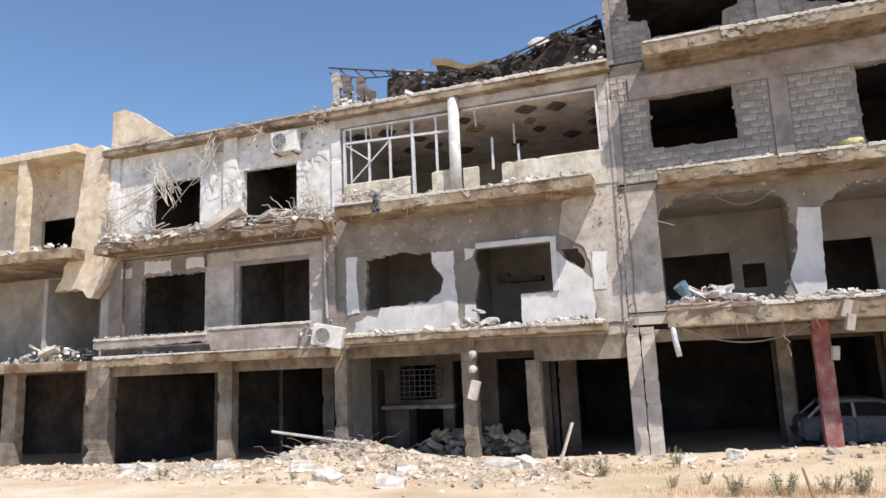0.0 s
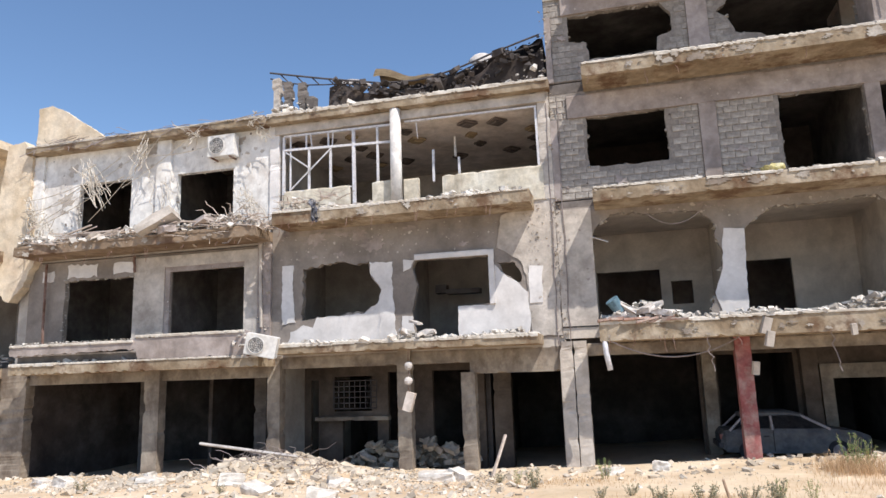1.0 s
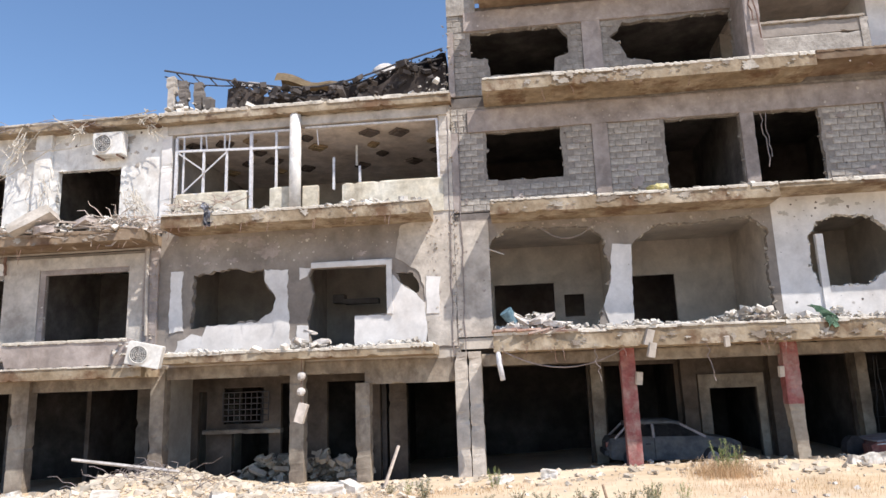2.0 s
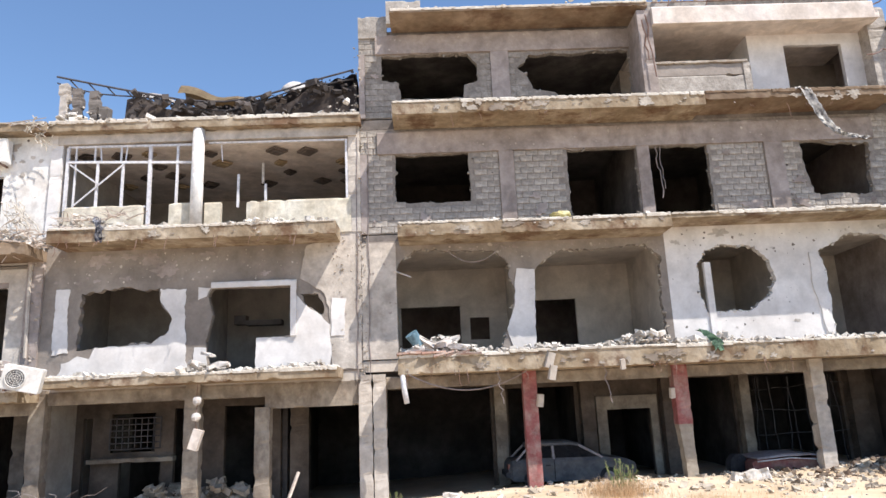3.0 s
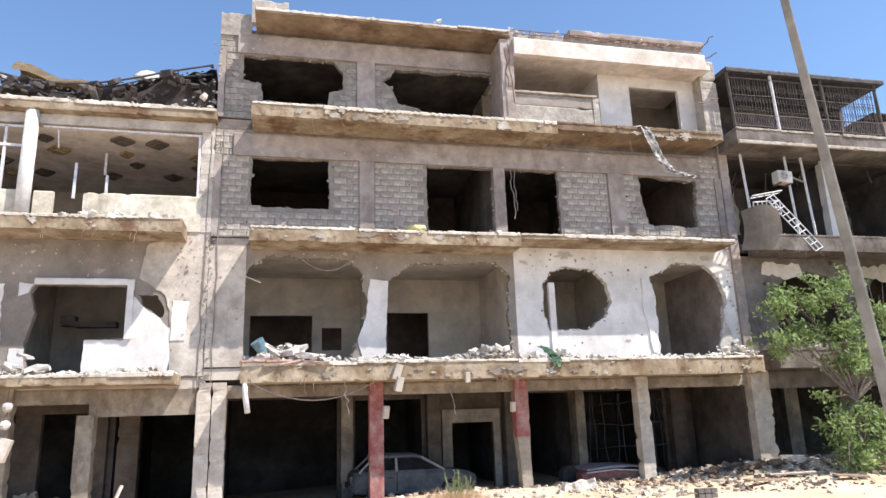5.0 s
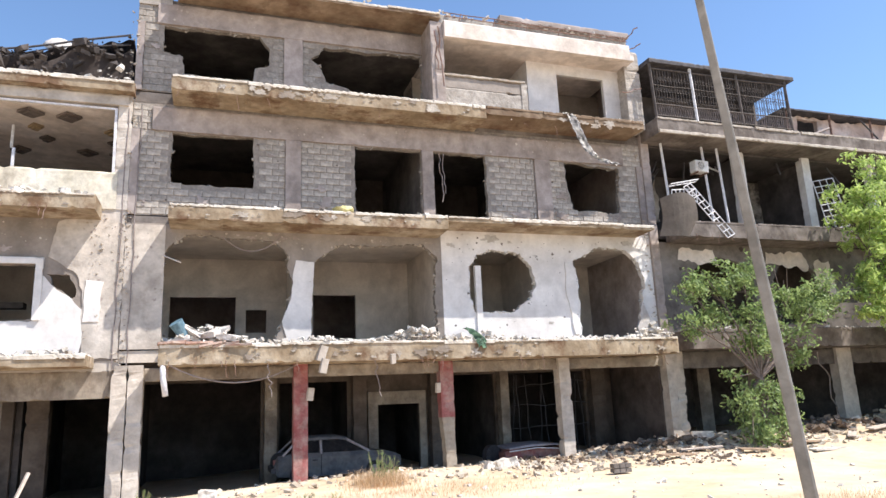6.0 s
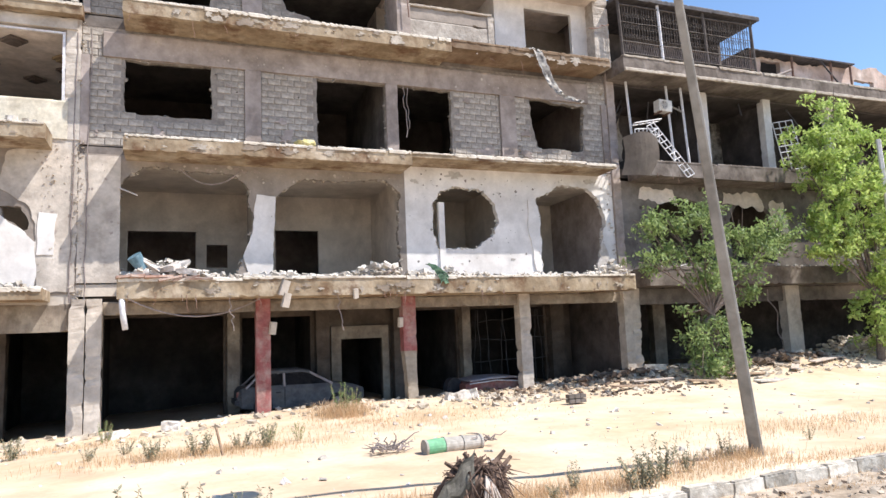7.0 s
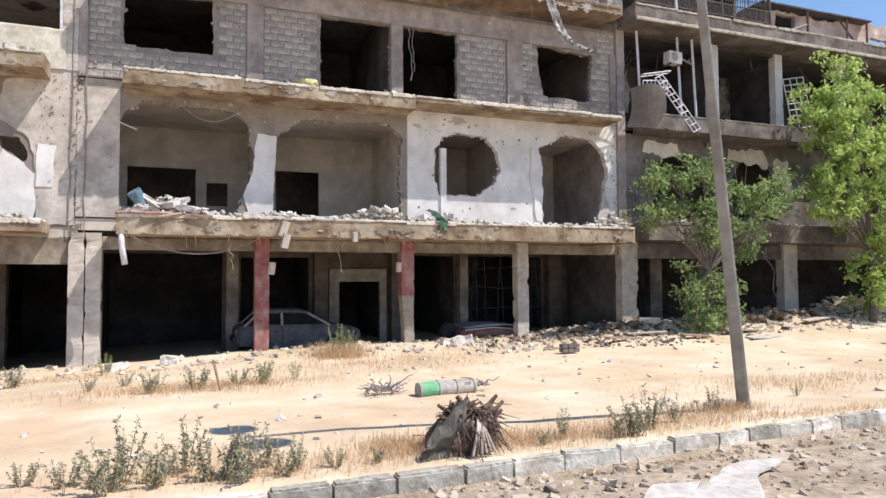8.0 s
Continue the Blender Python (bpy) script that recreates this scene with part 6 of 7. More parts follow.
flakes(left, -17.2, -7.9, 7.5, 11.1, 22, 0.06, 0.4, -0.003, "pier_plaster", 1, [rect(-15.7, -13.3, 7.2, 10.0), rect(-11.5, -9.1, 7.2, 10.0), rect(-12.25, -11.58, 7, 11)])
flakes(mid, -7.5, 0.1, 6.25, 7.38, 30, 0.05, 0.3, -0.003, "concrete", 2)
flakes(tall, 3.1, 11.3, 6.9, 7.22, 30, 0.03, 0.12, -0.003, "concrete", 3, [HOLE_A, HOLE_B])
flakes(tall, 11.5, 19.3, 3.9, 7.4, 26, 0.04, 0.2, -0.003, "flaked_plaster", 4, [HOLE_C, HOLE_D])
for b, x0, x1, z0, z1, s in ((tall, 3.2, 18.8, 11.02, 11.43, 7), (tall, 3.2, 11.2, 7.23, 7.58, 8), (tall, 3.2, 19.2, 3.26, 3.7, 9), (mid, -6.9, 1.2, 7.43, 7.74, 11), (left, -17.0, -7.8, 7.05, 7.4, 13)):
    flakes(b, x0, x1, z0, z1, int((x1 - x0) * 2.5), 0.03, 0.2, -D - 0.018, "edge_light", 20 + s)
    flakes(b, x0, x1, z0, z1, int((x1 - x0) * 2.0), 0.03, 0.22, -D - 0.018, "soffit", 40 + s)
flakes(tall, 2.3, 19.1, 7.65, 10.15, 44, 0.05, 0.3, 0.0, "concrete", 61, WIN3)
flakes(tall, 2.3, 11.0, 11.5, 13.65, 24, 0.05, 0.3, 0.0, "concrete", 62, WIN5)
flakes(burnt, 20.0, 30.0, 4.1, 7.2, 20, 0.06, 0.35, -0.003, "burnt_edge", 60, [rect(20.9, 24.1, 4.2, 7.0), rect(24.9, 27.3, 4.2, 7.0)])

# pockmarks and patches of bare wall
def marks(b, x0, x1, z0, z1, n, s0, s1, y, material, seed, holes=()):
    r = random.Random(seed)
    bm = bmesh.new()
    for _ in range(n):
        x, z = r.uniform(x0, x1), r.uniform(z0, z1)
        s = s0 + (s1 - s0) * r.random() ** 3
        if any(inside((x + dx, z + dz), h) for h in holes for dx, dz in ((s, 0), (-s, 0), (0, s), (0, -s))):
            continue
        k = 9
        ring = [bm.verts.new((x + s * r.uniform(0.5, 1.1) * math.cos(2 * math.pi * i / k), y, z + s * r.uniform(0.5, 1.1) * math.sin(2 * math.pi * i / k))) for i in range(k)]
        f = bm.faces.new(list(reversed(ring)))
        e = bmesh.ops.extrude_face_region(bm, geom=[f])
        bmesh.ops.translate(bm, verts=[v for v in e["geom"] if isinstance(v, bmesh.types.BMVert)], vec=(0, -0.006, 0))
    part("shrapnel_scarring", bm, material, b, kind="stuff")


HA2 = [rect(-15.8, -13.2, 7.2, 10.1), rect(-11.6, -9.0, 7.2, 10.1), rect(-12.3, -11.5, 7, 11)]
marks(tall, 11.5, 19.3, 4.1, 7.35, 130, 0.012, 0.06, -0.001, "burnt_shaded_wall", 1, [HOLE_C, HOLE_D])
marks(tall, 3.1, 11.2, 6.7, 7.15, 60, 0.012, 0.07, -0.001, "pier_plaster", 2, [HOLE_A, HOLE_B])
marks(tall, 3.05, 18.8, 10.25, 10.9, 60, 0.012, 0.06, -0.061, "pier_plaster", 3)
marks(tall, 2.8, 11.0, 13.75, 14.3, 40, 0.012, 0.06, -0.061, "pier_plaster", 4)
marks(mid, -7.4, 0.2, 6.35, 7.3, 90, 0.012, 0.06, -0.001, "pier_plaster", 5)
marks(mid, 1.1, 1.95, 3.7, 7.3, 26, 0.01, 0.06, -0.032, "concrete", 6)
marks(left, -17.2, -7.9, 7.5, 10.9, 80, 0.02, 0.15, -0.001, "pier_plaster", 7, HA2)
marks(left, -17.2, -7.9, 7.5, 11.1, 40, 0.012, 0.06, -0.002, "burnt_shaded_wall", 8, HA2)
marks(far, -28.0, -19.0, 9.8, 11.6, 60, 0.02, 0.12, 0.898, "render_grey", 12)
marks(burnt, 20.0, 34.0, 4.1, 7.2, 90, 0.03, 0.3, -0.001, "soot_shade", 9, [rect(20.9, 24.1, 4.2, 7.0), rect(24.9, 27.3, 4.2, 7.0)])
marks(tall, 2.05, 3.0, 3.8, 7.2, 26, 0.01, 0.06, -0.032, "concrete", 10)
marks(tall, 2.3, 19.0, 7.7, 10.1, 80, 0.012, 0.05, 0.003, "soot_shade", 11, WIN3)
for k, (x0, x1, z0, z1) in enumerate(((-15.9, -14.6, 6.35, 6.85), (-13.9, -13.1, 6.4, 6.8), (-17.0, -16.5, 6.3, 6.7))):
    part("plaster_patch", wall_bm(jag(rect(x0, x1, z0, z1), 0.1, 150 + k), [], -0.03, -0.003), "white_plaster", left)
part("plaster_patch", wall_bm(jag([(16.1, 4.0), (16.25, 4.0), (16.2, 6.3), (15.9, 6.5), (15.85, 5.6)], 0.03, 160), [], -0.05, -0.003), "white_plaster", tall)
part("door_jamb", boxes((12.55, 12.75, -0.06, 0.1, 3.8, 6.3)), "white_plaster", tall, "white door jamb left standing")
part("plaster_shard", wall_bm(jag([(18.6, 3.8), (19.1, 3.8), (19.05, 4.6), (18.85, 5.2), (18.7, 4.5)], 0.08, 161), [], -0.1, 0.0), "white_board", tall)

# ---- shop grille, sticks, poles ----
lattice("shop_grille", "rusty square shop grille", (-6.3, 2.12, 1.4), (1.6, 0, 0), (0, 0, 0.95), 8, 5, 0.02, "dark_metal")
solo("wooden_stake", tubes(([(-0.05, -1.5, -0.35), (0.28, -1.0, 0.72)], 0.05)), "timber_pale", (0, -1.5, -0.3), "pale timber stake leaning in the dirt", "stake")
solo("fallen_pole", tubes(([(-9.1, -1.6, 0.62), (-5.6, -2.1, 0.28)], 0.05)), "white_board", (-8, -1.8, 0.3), "pale fallen pole lying over the rubble bank", "pole")
bm = bmesh.new()
for k in range(60):
    r0 = random.Random(900 + k)
    x, y = r0.uniform(-8.2, -4.6), r0.uniform(-3.4, -1.4)
    z = ground_z(x, y) + 0.1
    tube(bm, wander((x, y, z), (x + r0.uniform(-1.0, 1.0), y + r0.uniform(-0.4, 0.4), z + r0.uniform(-0.05, 0.4)), 0.08, k, 4), 0.013, 0.006, 3)
solo("stick_litter", bm, "wire", (-6.5, -2.5, 0.2), "bent wires and sticks on the rubble bank", "debris", kind="stuff")

# ---- street lamp ----
POLE_TOP = Vector((9.96, -14.44, 8.15))
lp = thing("street_pole", (13.05, -12.15, -0.15), "grey street lamp pole leaning over the kerb with twin lamps", "street lamp")
bm = bmesh.new()
prev = None
for k in range(9):
    t = k / 8
    c = Vector((13.05, -12.15, -0.25)).lerp(POLE_TOP, t)
    w = 0.12 - 0.07 * t
    ring = [bm.verts.new(c + Vector((w * math.cos(a), w * math.sin(a), 0))) for a in [math.radians(20 + 45 * i + (12 if i % 2 else -12)) for i in range(8)]]
    if prev:
        for i in range(8):
            bm.faces.new((prev[i], prev[(i + 1) % 8], ring[(i + 1) % 8], ring[i]))
    prev = ring
bm.faces.new(prev)
part("post", bm, "pole_concrete", lp)
part("cross_arm", tubes(([POLE_TOP + Vector((-0.17, 0.5, 0.06)), POLE_TOP + Vector((0, 0, 0.0)), POLE_TOP + Vector((0.17, -0.5, 0.06))], 0.03)), "dark_metal", lp)
for s in (-1, 1):
    bm = bmesh.new()
    bmesh.ops.create_uvsphere(bm, u_segments=16, v_segments=8, radius=0.3, matrix=Matrix.Translation(POLE_TOP + Vector((0.17 * s, -0.5 * s, 0.0))) @ Matrix.Diagonal((1.1, 1, 0.4, 1)))
    part("lamp_head", bm, "dark_metal", lp, smooth=True)

# ---- kerb ----
kerb = thing("kerb", (9, -13.4, -0.3), "row of worn grey and whitewashed kerb stones", "kerb", kind="structure")
x = 2.0
r = random.Random(33)
while x < 30:
    L = r.uniform(0.55, 0.95)
    bm = bmesh.new()
    y = kerb_y(x + L / 2)
    box(bm, -L / 2 + 0.015, L / 2 - 0.015, -0.06, 0.12, -0.28, 0.13)
    bmesh.ops.subdivide_edges(bm, edges=[e for e in bm.edges if abs(e.verts[0].co.x - e.verts[1].co.x) > 0.1], cuts=5)
    bmesh.ops.bevel(bm, geom=[e for e in bm.edges if all(v.co.z > 0.1 for v in e.verts)], offset=0.025, segments=2, affect="EDGES")
    for v in bm.verts:
        v.co += Vector((r.uniform(-0.005, 0.005), r.uniform(-0.005, 0.005), r.uniform(-0.007, 0.004)))
    bmesh.ops.transform(bm, matrix=Matrix.Translation((x + L / 2, y, -0.25 - 0.03 * r.random())) @ Euler((r.uniform(-0.09, 0.06), r.uniform(-0.035, 0.035), 0.055 + r.uniform(-0.05, 0.05))).to_matrix().to_4x4(), verts=bm.verts)
    part("kerb_stone", bm, "kerb_stone", kerb)
    x += L

# ---- dead palm clump ----
palm = thing("dead_palm", (7.85, -12.95, -0.15), "dead palm stump with drooping dry fronds and husks", "palm")
bm = bmesh.new()
bmesh.ops.create_icosphere(bm, subdivisions=3, radius=0.42, matrix=Matrix.Translation((7.85, -12.9, 0.05)) @ Matrix.Diagonal((1.05, 0.8, 0.95, 1)))
for v in bm.verts:
    v.co += (v.co - Vector((7.85, -12.9, 0.0))) * 0.3 * noise.noise(v.co * 6)
part("stump", bm, "palm_husk", palm)
r = random.Random(44)
bm = bmesh.new()
for k in range(330):
    a = r.uniform(0, 2 * math.pi)
    s = r.uniform(0.2, 0.48)
    o = Vector((7.87 + r.gauss(0, 0.1), -12.95 + r.gauss(0, 0.08), r.uniform(0.0, 0.36)))
    d = Vector((math.cos(a), math.sin(a), 0))
    tube(bm, [o, o + d * s * 0.5 + Vector((r.gauss(0, 0.05), 0, r.uniform(-0.05, 0.15))), o + d * s + Vector((r.gauss(0, 0.08), r.gauss(0, 0.05), r.uniform(-0.45, 0.1)))], r.uniform(0.008, 0.028), 0.004, 4)
part("fronds", bm, "palm_husk", palm, kind="stuff")
sheet("grey_rag", lambda u, v: (7.12 + 0.55 * u + 0.12 * v, -13.3 + 0.14 * u + 0.05 * math.sin(v * 9), -0.12 + 0.74 * v * (0.4 + 0.6 * u) + 0.03 * math.sin(u * 14 + v * 5)), 10, 10, 0.01, "rag_grey", "grey rag draped against the dead palm", "cloth", (7.5, -13.2, -0.1))
for k in range(6):
    a = -2.0 + 0.2 * k
    o = Vector((7.88, -13.2, 0.3))
    part("pale_stalk", tubes(([o, o + Vector((0.12 * math.cos(a), -0.1, -0.12)), o + Vector((0.3 * math.cos(a), -0.14, -0.34 - 0.06 * r.random()))], 0.012 + 0.008 * r.random())), "timber_pale", palm)
for k in range(7):
    o = Vector((7.88 + r.uniform(-0.14, 0.14), -12.95, 0.38))
    bm = bmesh.new()
    tube(bm, [o, o + Vector((r.uniform(-0.16, 0.16), 0, 0.06 + 0.1 * r.random()))], 0.035, 0.025, 6)
    part("cut_stub", bm, "palm_husk", palm)
for k in range(22):
    a = r.uniform(0, 6.3)
    o = Vector((7.9 + 0.2 * math.cos(a * 3), -12.95, 0.22 + 0.1 * math.sin(a * 5)))
    bm = bmesh.new()
    tube(bm, [o, o + Vector((0.24 * math.cos(a), 0.24 * math.sin(a), 0.05 + 0.18 * r.random()))], 0.045, 0.02, 6)
    part("leaf_base", bm, "palm_husk", palm)

# ---- drum, branches, boards on the road ----
drum = thing("fallen_drum", (9.15, -8.95, -0.12), "crushed green and grey drum lying on the dirt", "drum")
def cyl(x0, x1, rad, y, z, seg=20):
    bm = bmesh.new()
    bmesh.ops.create_cone(bm, cap_ends=True, segments=seg, radius1=rad, radius2=rad, depth=x1 - x0, matrix=Matrix.Translation(((x0 + x1) / 2, y, z)) @ Euler((0, math.pi / 2, 0)).to_matrix().to_4x4())
    bmesh.ops.subdivide_edges(bm, edges=[e for e in bm.edges if abs(e.verts[0].co.x - e.verts[1].co.x) > 0.1], cuts=5)
    for v in bm.verts:
        d = 1 - 0.22 * max(0.0, noise.noise((v.co.x * 3.1, 0.5, v.co.z * 4))) - 0.12 * max(0.0, (v.co.x - 9.1))
        v.co.z = z - 0.04 + (v.co.z - z) * d * 0.86
        v.co.y += 0.1 * (v.co.x - 9.1)
    return bm


part("green_end", cyl(8.62, 9.0, 0.17, -8.95, 0.02), "green_drum", drum, "bright green drum end", smooth=False)
part("body", cyl(9.0, 9.72, 0.165, -8.95, 0.02), "drum_grey", drum)
for x in (8.62, 9.0, 9.36, 9.72):
    part("hoop", cyl(x - 0.02, x + 0.02, 0.185, -8.95, 0.02), "drum_grey", drum)
bm = bmesh.new()
for k in range(40):
    r0 = random.Random(1000 + k)
    o = Vector((8.1 + r0.gauss(0, 0.12), -8.5 + r0.gauss(0, 0.15), -0.05))
    if k > 30:
        o = Vector((9.85 + r0.gauss(0, 0.1), -8.9, 0.0))
    tube(bm, wander(o, o + Vector((r0.uniform(-0.4, 0.6), r0.uniform(-0.2, 0.2), r0.uniform(-0.02, 0.12) * (1 if k % 5 else 3.0))), 0.06, k, 4), 0.02, 0.008, 4)
solo("branch_pile", bm, "wire", (8.1, -8.5, -0.1), "dead grey branches lying beside the drum", "branches", kind="stuff")
def board(pts, z, thick, material, label, seed):
    bm = bmesh.new()
    loop = jag(pts, 0.03, seed, 0.2)
    f = bm.faces.new([bm.verts.new((p.x, p.y, z + 0.05 * noise.noise((p.x * 2, p.y * 2, seed)))) for p in loop])
    e = bmesh.ops.extrude_face_region(bm, geom=[f])
    bmesh.ops.translate(bm, verts=[v for v in e["geom"] if isinstance(v, bmesh.types.BMVert)], vec=(0, 0, thick))
    bmesh.ops.recalc_face_normals(bm, faces=bm.faces)
    return solo("broken_board", bm, material, (pts[0][0], pts[0][1], z), label, "board", "broken boards")


board([(9.3, -15.6), (9.9, -15.55), (10.6, -14.75), (11.55, -14.25), (11.35, -14.1), (10.5, -14.35), (9.9, -14.75), (9.2, -15.1)], -0.3, 0.035, "white_board", "torn white board lying flat on the roadway", 1)
board([(8.9, -14.95), (9.35, -15.05), (9.85, -14.7), (9.3, -14.6)], -0.29, 0.03, "white_board", "broken white board on the roadway", 2)
board([(7.6, -14.55), (8.1, -14.75), (8.25, -15.25), (8.0, -15.4), (7.75, -15.0)], -0.28, 0.03, "white_board", "broken white tile on the roadway", 3)
board([(12.4, -15.3), (14.0, -14.9), (14.4, -15.3), (13.0, -15.9)], -0.31, 0.02, "tan_sheet", "flat tan sheet on the roadway", 4)
board([(21.0, -4.6), (22.6, -4.4), (22.7, -4.0), (21.2, -4.1)], 0.12, 0.05, "rubble", "fallen slab lying at the roadside", 5)
for k, (x, y, L, turn, w) in enumerate(((17.2, -3.3, 1.6, 0.3, 0.12), (18.4, -2.9, 1.2, -0.5, 0.1), (21.8, -3.4, 1.9, 0.1, 0.16), (24.0, -3.2, 1.3, 0.7, 0.12), (19.6, -3.7, 0.9, -0.2, 0.14), (26.0, -2.7, 1.7, 0.2, 0.15))):
    bm = boxes((-L / 2, L / 2, -w, w, 0.0, 0.035))
    bmesh.ops.transform(bm, matrix=Euler((0.08, 0.06 * (-1) ** k, turn)).to_matrix().to_4x4(), verts=bm.verts)
    ob = solo("fallen_plank", bm, "timber_pale" if k % 2 else "wood", (0, 0, 0), "splintered plank lying on the rubble bank", "plank", "fallen planks")
    ob.location = (x, y, ground_z(x, y) + 0.08)
solo("wooden_stake", tubes(([(5.35, -7.0, -0.15), (5.22, -7.0, 0.42)], 0.025)), "wood", (5.3, -7, -0.15), "thin rusty stake standing in weeds", "stake")
bm = bmesh.new()
for dx in (0, 0.18, 0.36):
    for dz in (0, 0.12):
        box(bm, 14.3 + dx, 14.46 + dx, -4.6, -4.4, 0.0 + dz, 0.1 + dz)
solo("hollow_block", bm, "burnt_shaded_wall", (14.5, -4.5, 0), "dark hollow block lying in the dirt", "block")

# ---- cars under the arcade ----
def loft(sections, cap=True):
    bm = bmesh.new()
    prev = None
    for sec in sections:
        ring = [bm.verts.new(p) for p in sec]
        n = len(ring)
        if prev:
            for i in range(n):
                bm.faces.new((prev[i], prev[(i + 1) % n], ring[(i + 1) % n], ring[i]))
        elif cap:
            bm.faces.new(list(reversed(ring)))
        prev = ring
    if cap:
        bm.faces.new(prev)
    bmesh.ops.recalc_face_normals(bm, faces=bm.faces)
    return bm


def body_sections(rows, yc):
    """rows of x, half width, low, shoulder, top, half width at the top"""
    return [[(x, yc - w, lo), (x, yc - w * 1.0, sh), (x, yc - tw, tp), (x, yc + tw, tp), (x, yc + w, sh), (x, yc + w, lo)] for x, w, lo, sh, tp, tw in rows]


CZ = -0.3
car = thing("parked_car", (8.3, 2.3, CZ), "dusty grey abandoned car parked under the arcade", "car")
yc = 2.3
part("body", loft(body_sections([(6.3, 0.66, CZ + 0.4, CZ + 0.6, CZ + 0.72, 0.6), (6.42, 0.78, CZ + 0.25, CZ + 0.72, CZ + 0.86, 0.7), (7.0, 0.82, CZ + 0.2, CZ + 0.78, CZ + 0.9, 0.74), (9.2, 0.82, CZ + 0.2, CZ + 0.76, CZ + 0.88, 0.74), (10.0, 0.78, CZ + 0.25, CZ + 0.66, CZ + 0.78, 0.7), (10.3, 0.66, CZ + 0.35, CZ + 0.55, CZ + 0.65, 0.6)], yc)), "car_paint", car)
part("roof", loft(body_sections([(6.95, 0.66, CZ + 1.2, CZ + 1.28, CZ + 1.32, 0.58), (7.3, 0.66, CZ + 1.26, CZ + 1.33, CZ + 1.38, 0.58), (8.3, 0.66, CZ + 1.26, CZ + 1.33, CZ + 1.38, 0.58), (8.55, 0.66, CZ + 1.2, CZ + 1.27, CZ + 1.31, 0.58)], yc)), "car_paint", car)
for xa, xb in ((6.55, 7.0), (7.72, 7.72), (9.25, 8.5), (7.1, 7.15)):
    for s in (-1, 1):
        part("pillar", tubes(([(xa, yc + s * 0.76, CZ + 0.85), (xb, yc + s * 0.62, CZ + 1.27)], 0.04)), "car_grey", car)
for xa, xb, ta, tb in ((6.75, 7.66, 7.1, 7.66), (7.78, 9.1, 7.78, 8.48)):
    bm = bmesh.new()
    bm.faces.new([bm.verts.new(p) for p in ((xa, yc - 0.745, CZ + 0.88), (xb, yc - 0.745, CZ + 0.88), (tb, yc - 0.63, CZ + 1.24), (ta, yc - 0.63, CZ + 1.24))])
    bmesh.ops.solidify(bm, geom=bm.faces[:], thickness=0.01)
    part("side_window", bm, "black_rubber", car, "dark side window opening")
for x in (7.05, 9.4):
    for s in (-1, 1):
        bm = bmesh.new()
        bmesh.ops.create_cone(bm, cap_ends=True, segments=24, radius1=0.29, radius2=0.29, depth=0.18, matrix=Matrix.Translation((x, yc + s * 0.76, CZ + 0.27)) @ Euler((math.pi / 2, 0, 0)).to_matrix().to_4x4())
        wheel = part("wheel", bm, "black_rubber", car)
        bm = bmesh.new()
        bmesh.ops.create_cone(bm, cap_ends=True, segments=16, radius1=0.17, radius2=0.17, depth=0.2, matrix=Matrix.Translation((x, yc + s * 0.76, CZ + 0.27)) @ Euler((math.pi / 2, 0, 0)).to_matrix().to_4x4())
        part("rim", bm, "car_grey", wheel)
part("rear_light", boxes((6.28, 6.36, yc - 0.68, yc - 0.45, CZ + 0.6, CZ + 0.75)), "car_wreck_paint", car)
part("bumper", boxes((6.22, 6.36, yc - 0.72, yc + 0.72, CZ + 0.36, CZ + 0.5)), "dark_metal", car)
part("door_line", boxes((7.715, 7.73, yc - 0.835, yc - 0.818, CZ + 0.25, CZ + 0.85)), "black_rubber", car)
part("door_handle", boxes((7.45, 7.6, yc - 0.845, yc - 0.82, CZ + 0.66, CZ + 0.7)), "dark_metal", car)
wreck = thing("wrecked_car", (14.7, 0.9, -0.1), "burnt rust-red car wreck sunk in rubble", "car")
part("body", loft(body_sections([(13.5, 0.7, -0.2, 0.18, 0.26, 0.66), (13.7, 0.78, -0.2, 0.3, 0.36, 0.74), (15.7, 0.78, -0.2, 0.28, 0.34, 0.74), (15.95, 0.68, -0.2, 0.1, 0.2, 0.6)], 1.25)), "car_wreck_paint", wreck)
part("bonnet", loft(body_sections([(13.62, 0.74, 0.36, 0.38, 0.4, 0.7), (14.4, 0.8, 0.42, 0.45, 0.49, 0.74), (15.2, 0.8, 0.43, 0.46, 0.49, 0.74), (15.85, 0.7, 0.32, 0.35, 0.37, 0.66)], 1.2)), "car_grey", wreck, "crumpled grey bonnet")
part("trim", tubes(([(13.6, 0.44, 0.3), (14.6, 0.43, 0.37), (15.8, 0.45, 0.27)], 0.02)), "metal_white", wreck)
bm = bmesh.new()
bmesh.ops.create_cone(bm, cap_ends=True, segments=24, radius1=0.36, radius2=0.36, depth=0.2, matrix=Matrix.Translation((13.25, 1.1, 0.15)) @ Euler((math.pi / 2, 0, 0.4)).to_matrix().to_4x4())
solo("car_tyre", bm, "black_rubber", (13.25, 1.1, -0.2), "worn black tyre leaning by the wreck", "tyre")

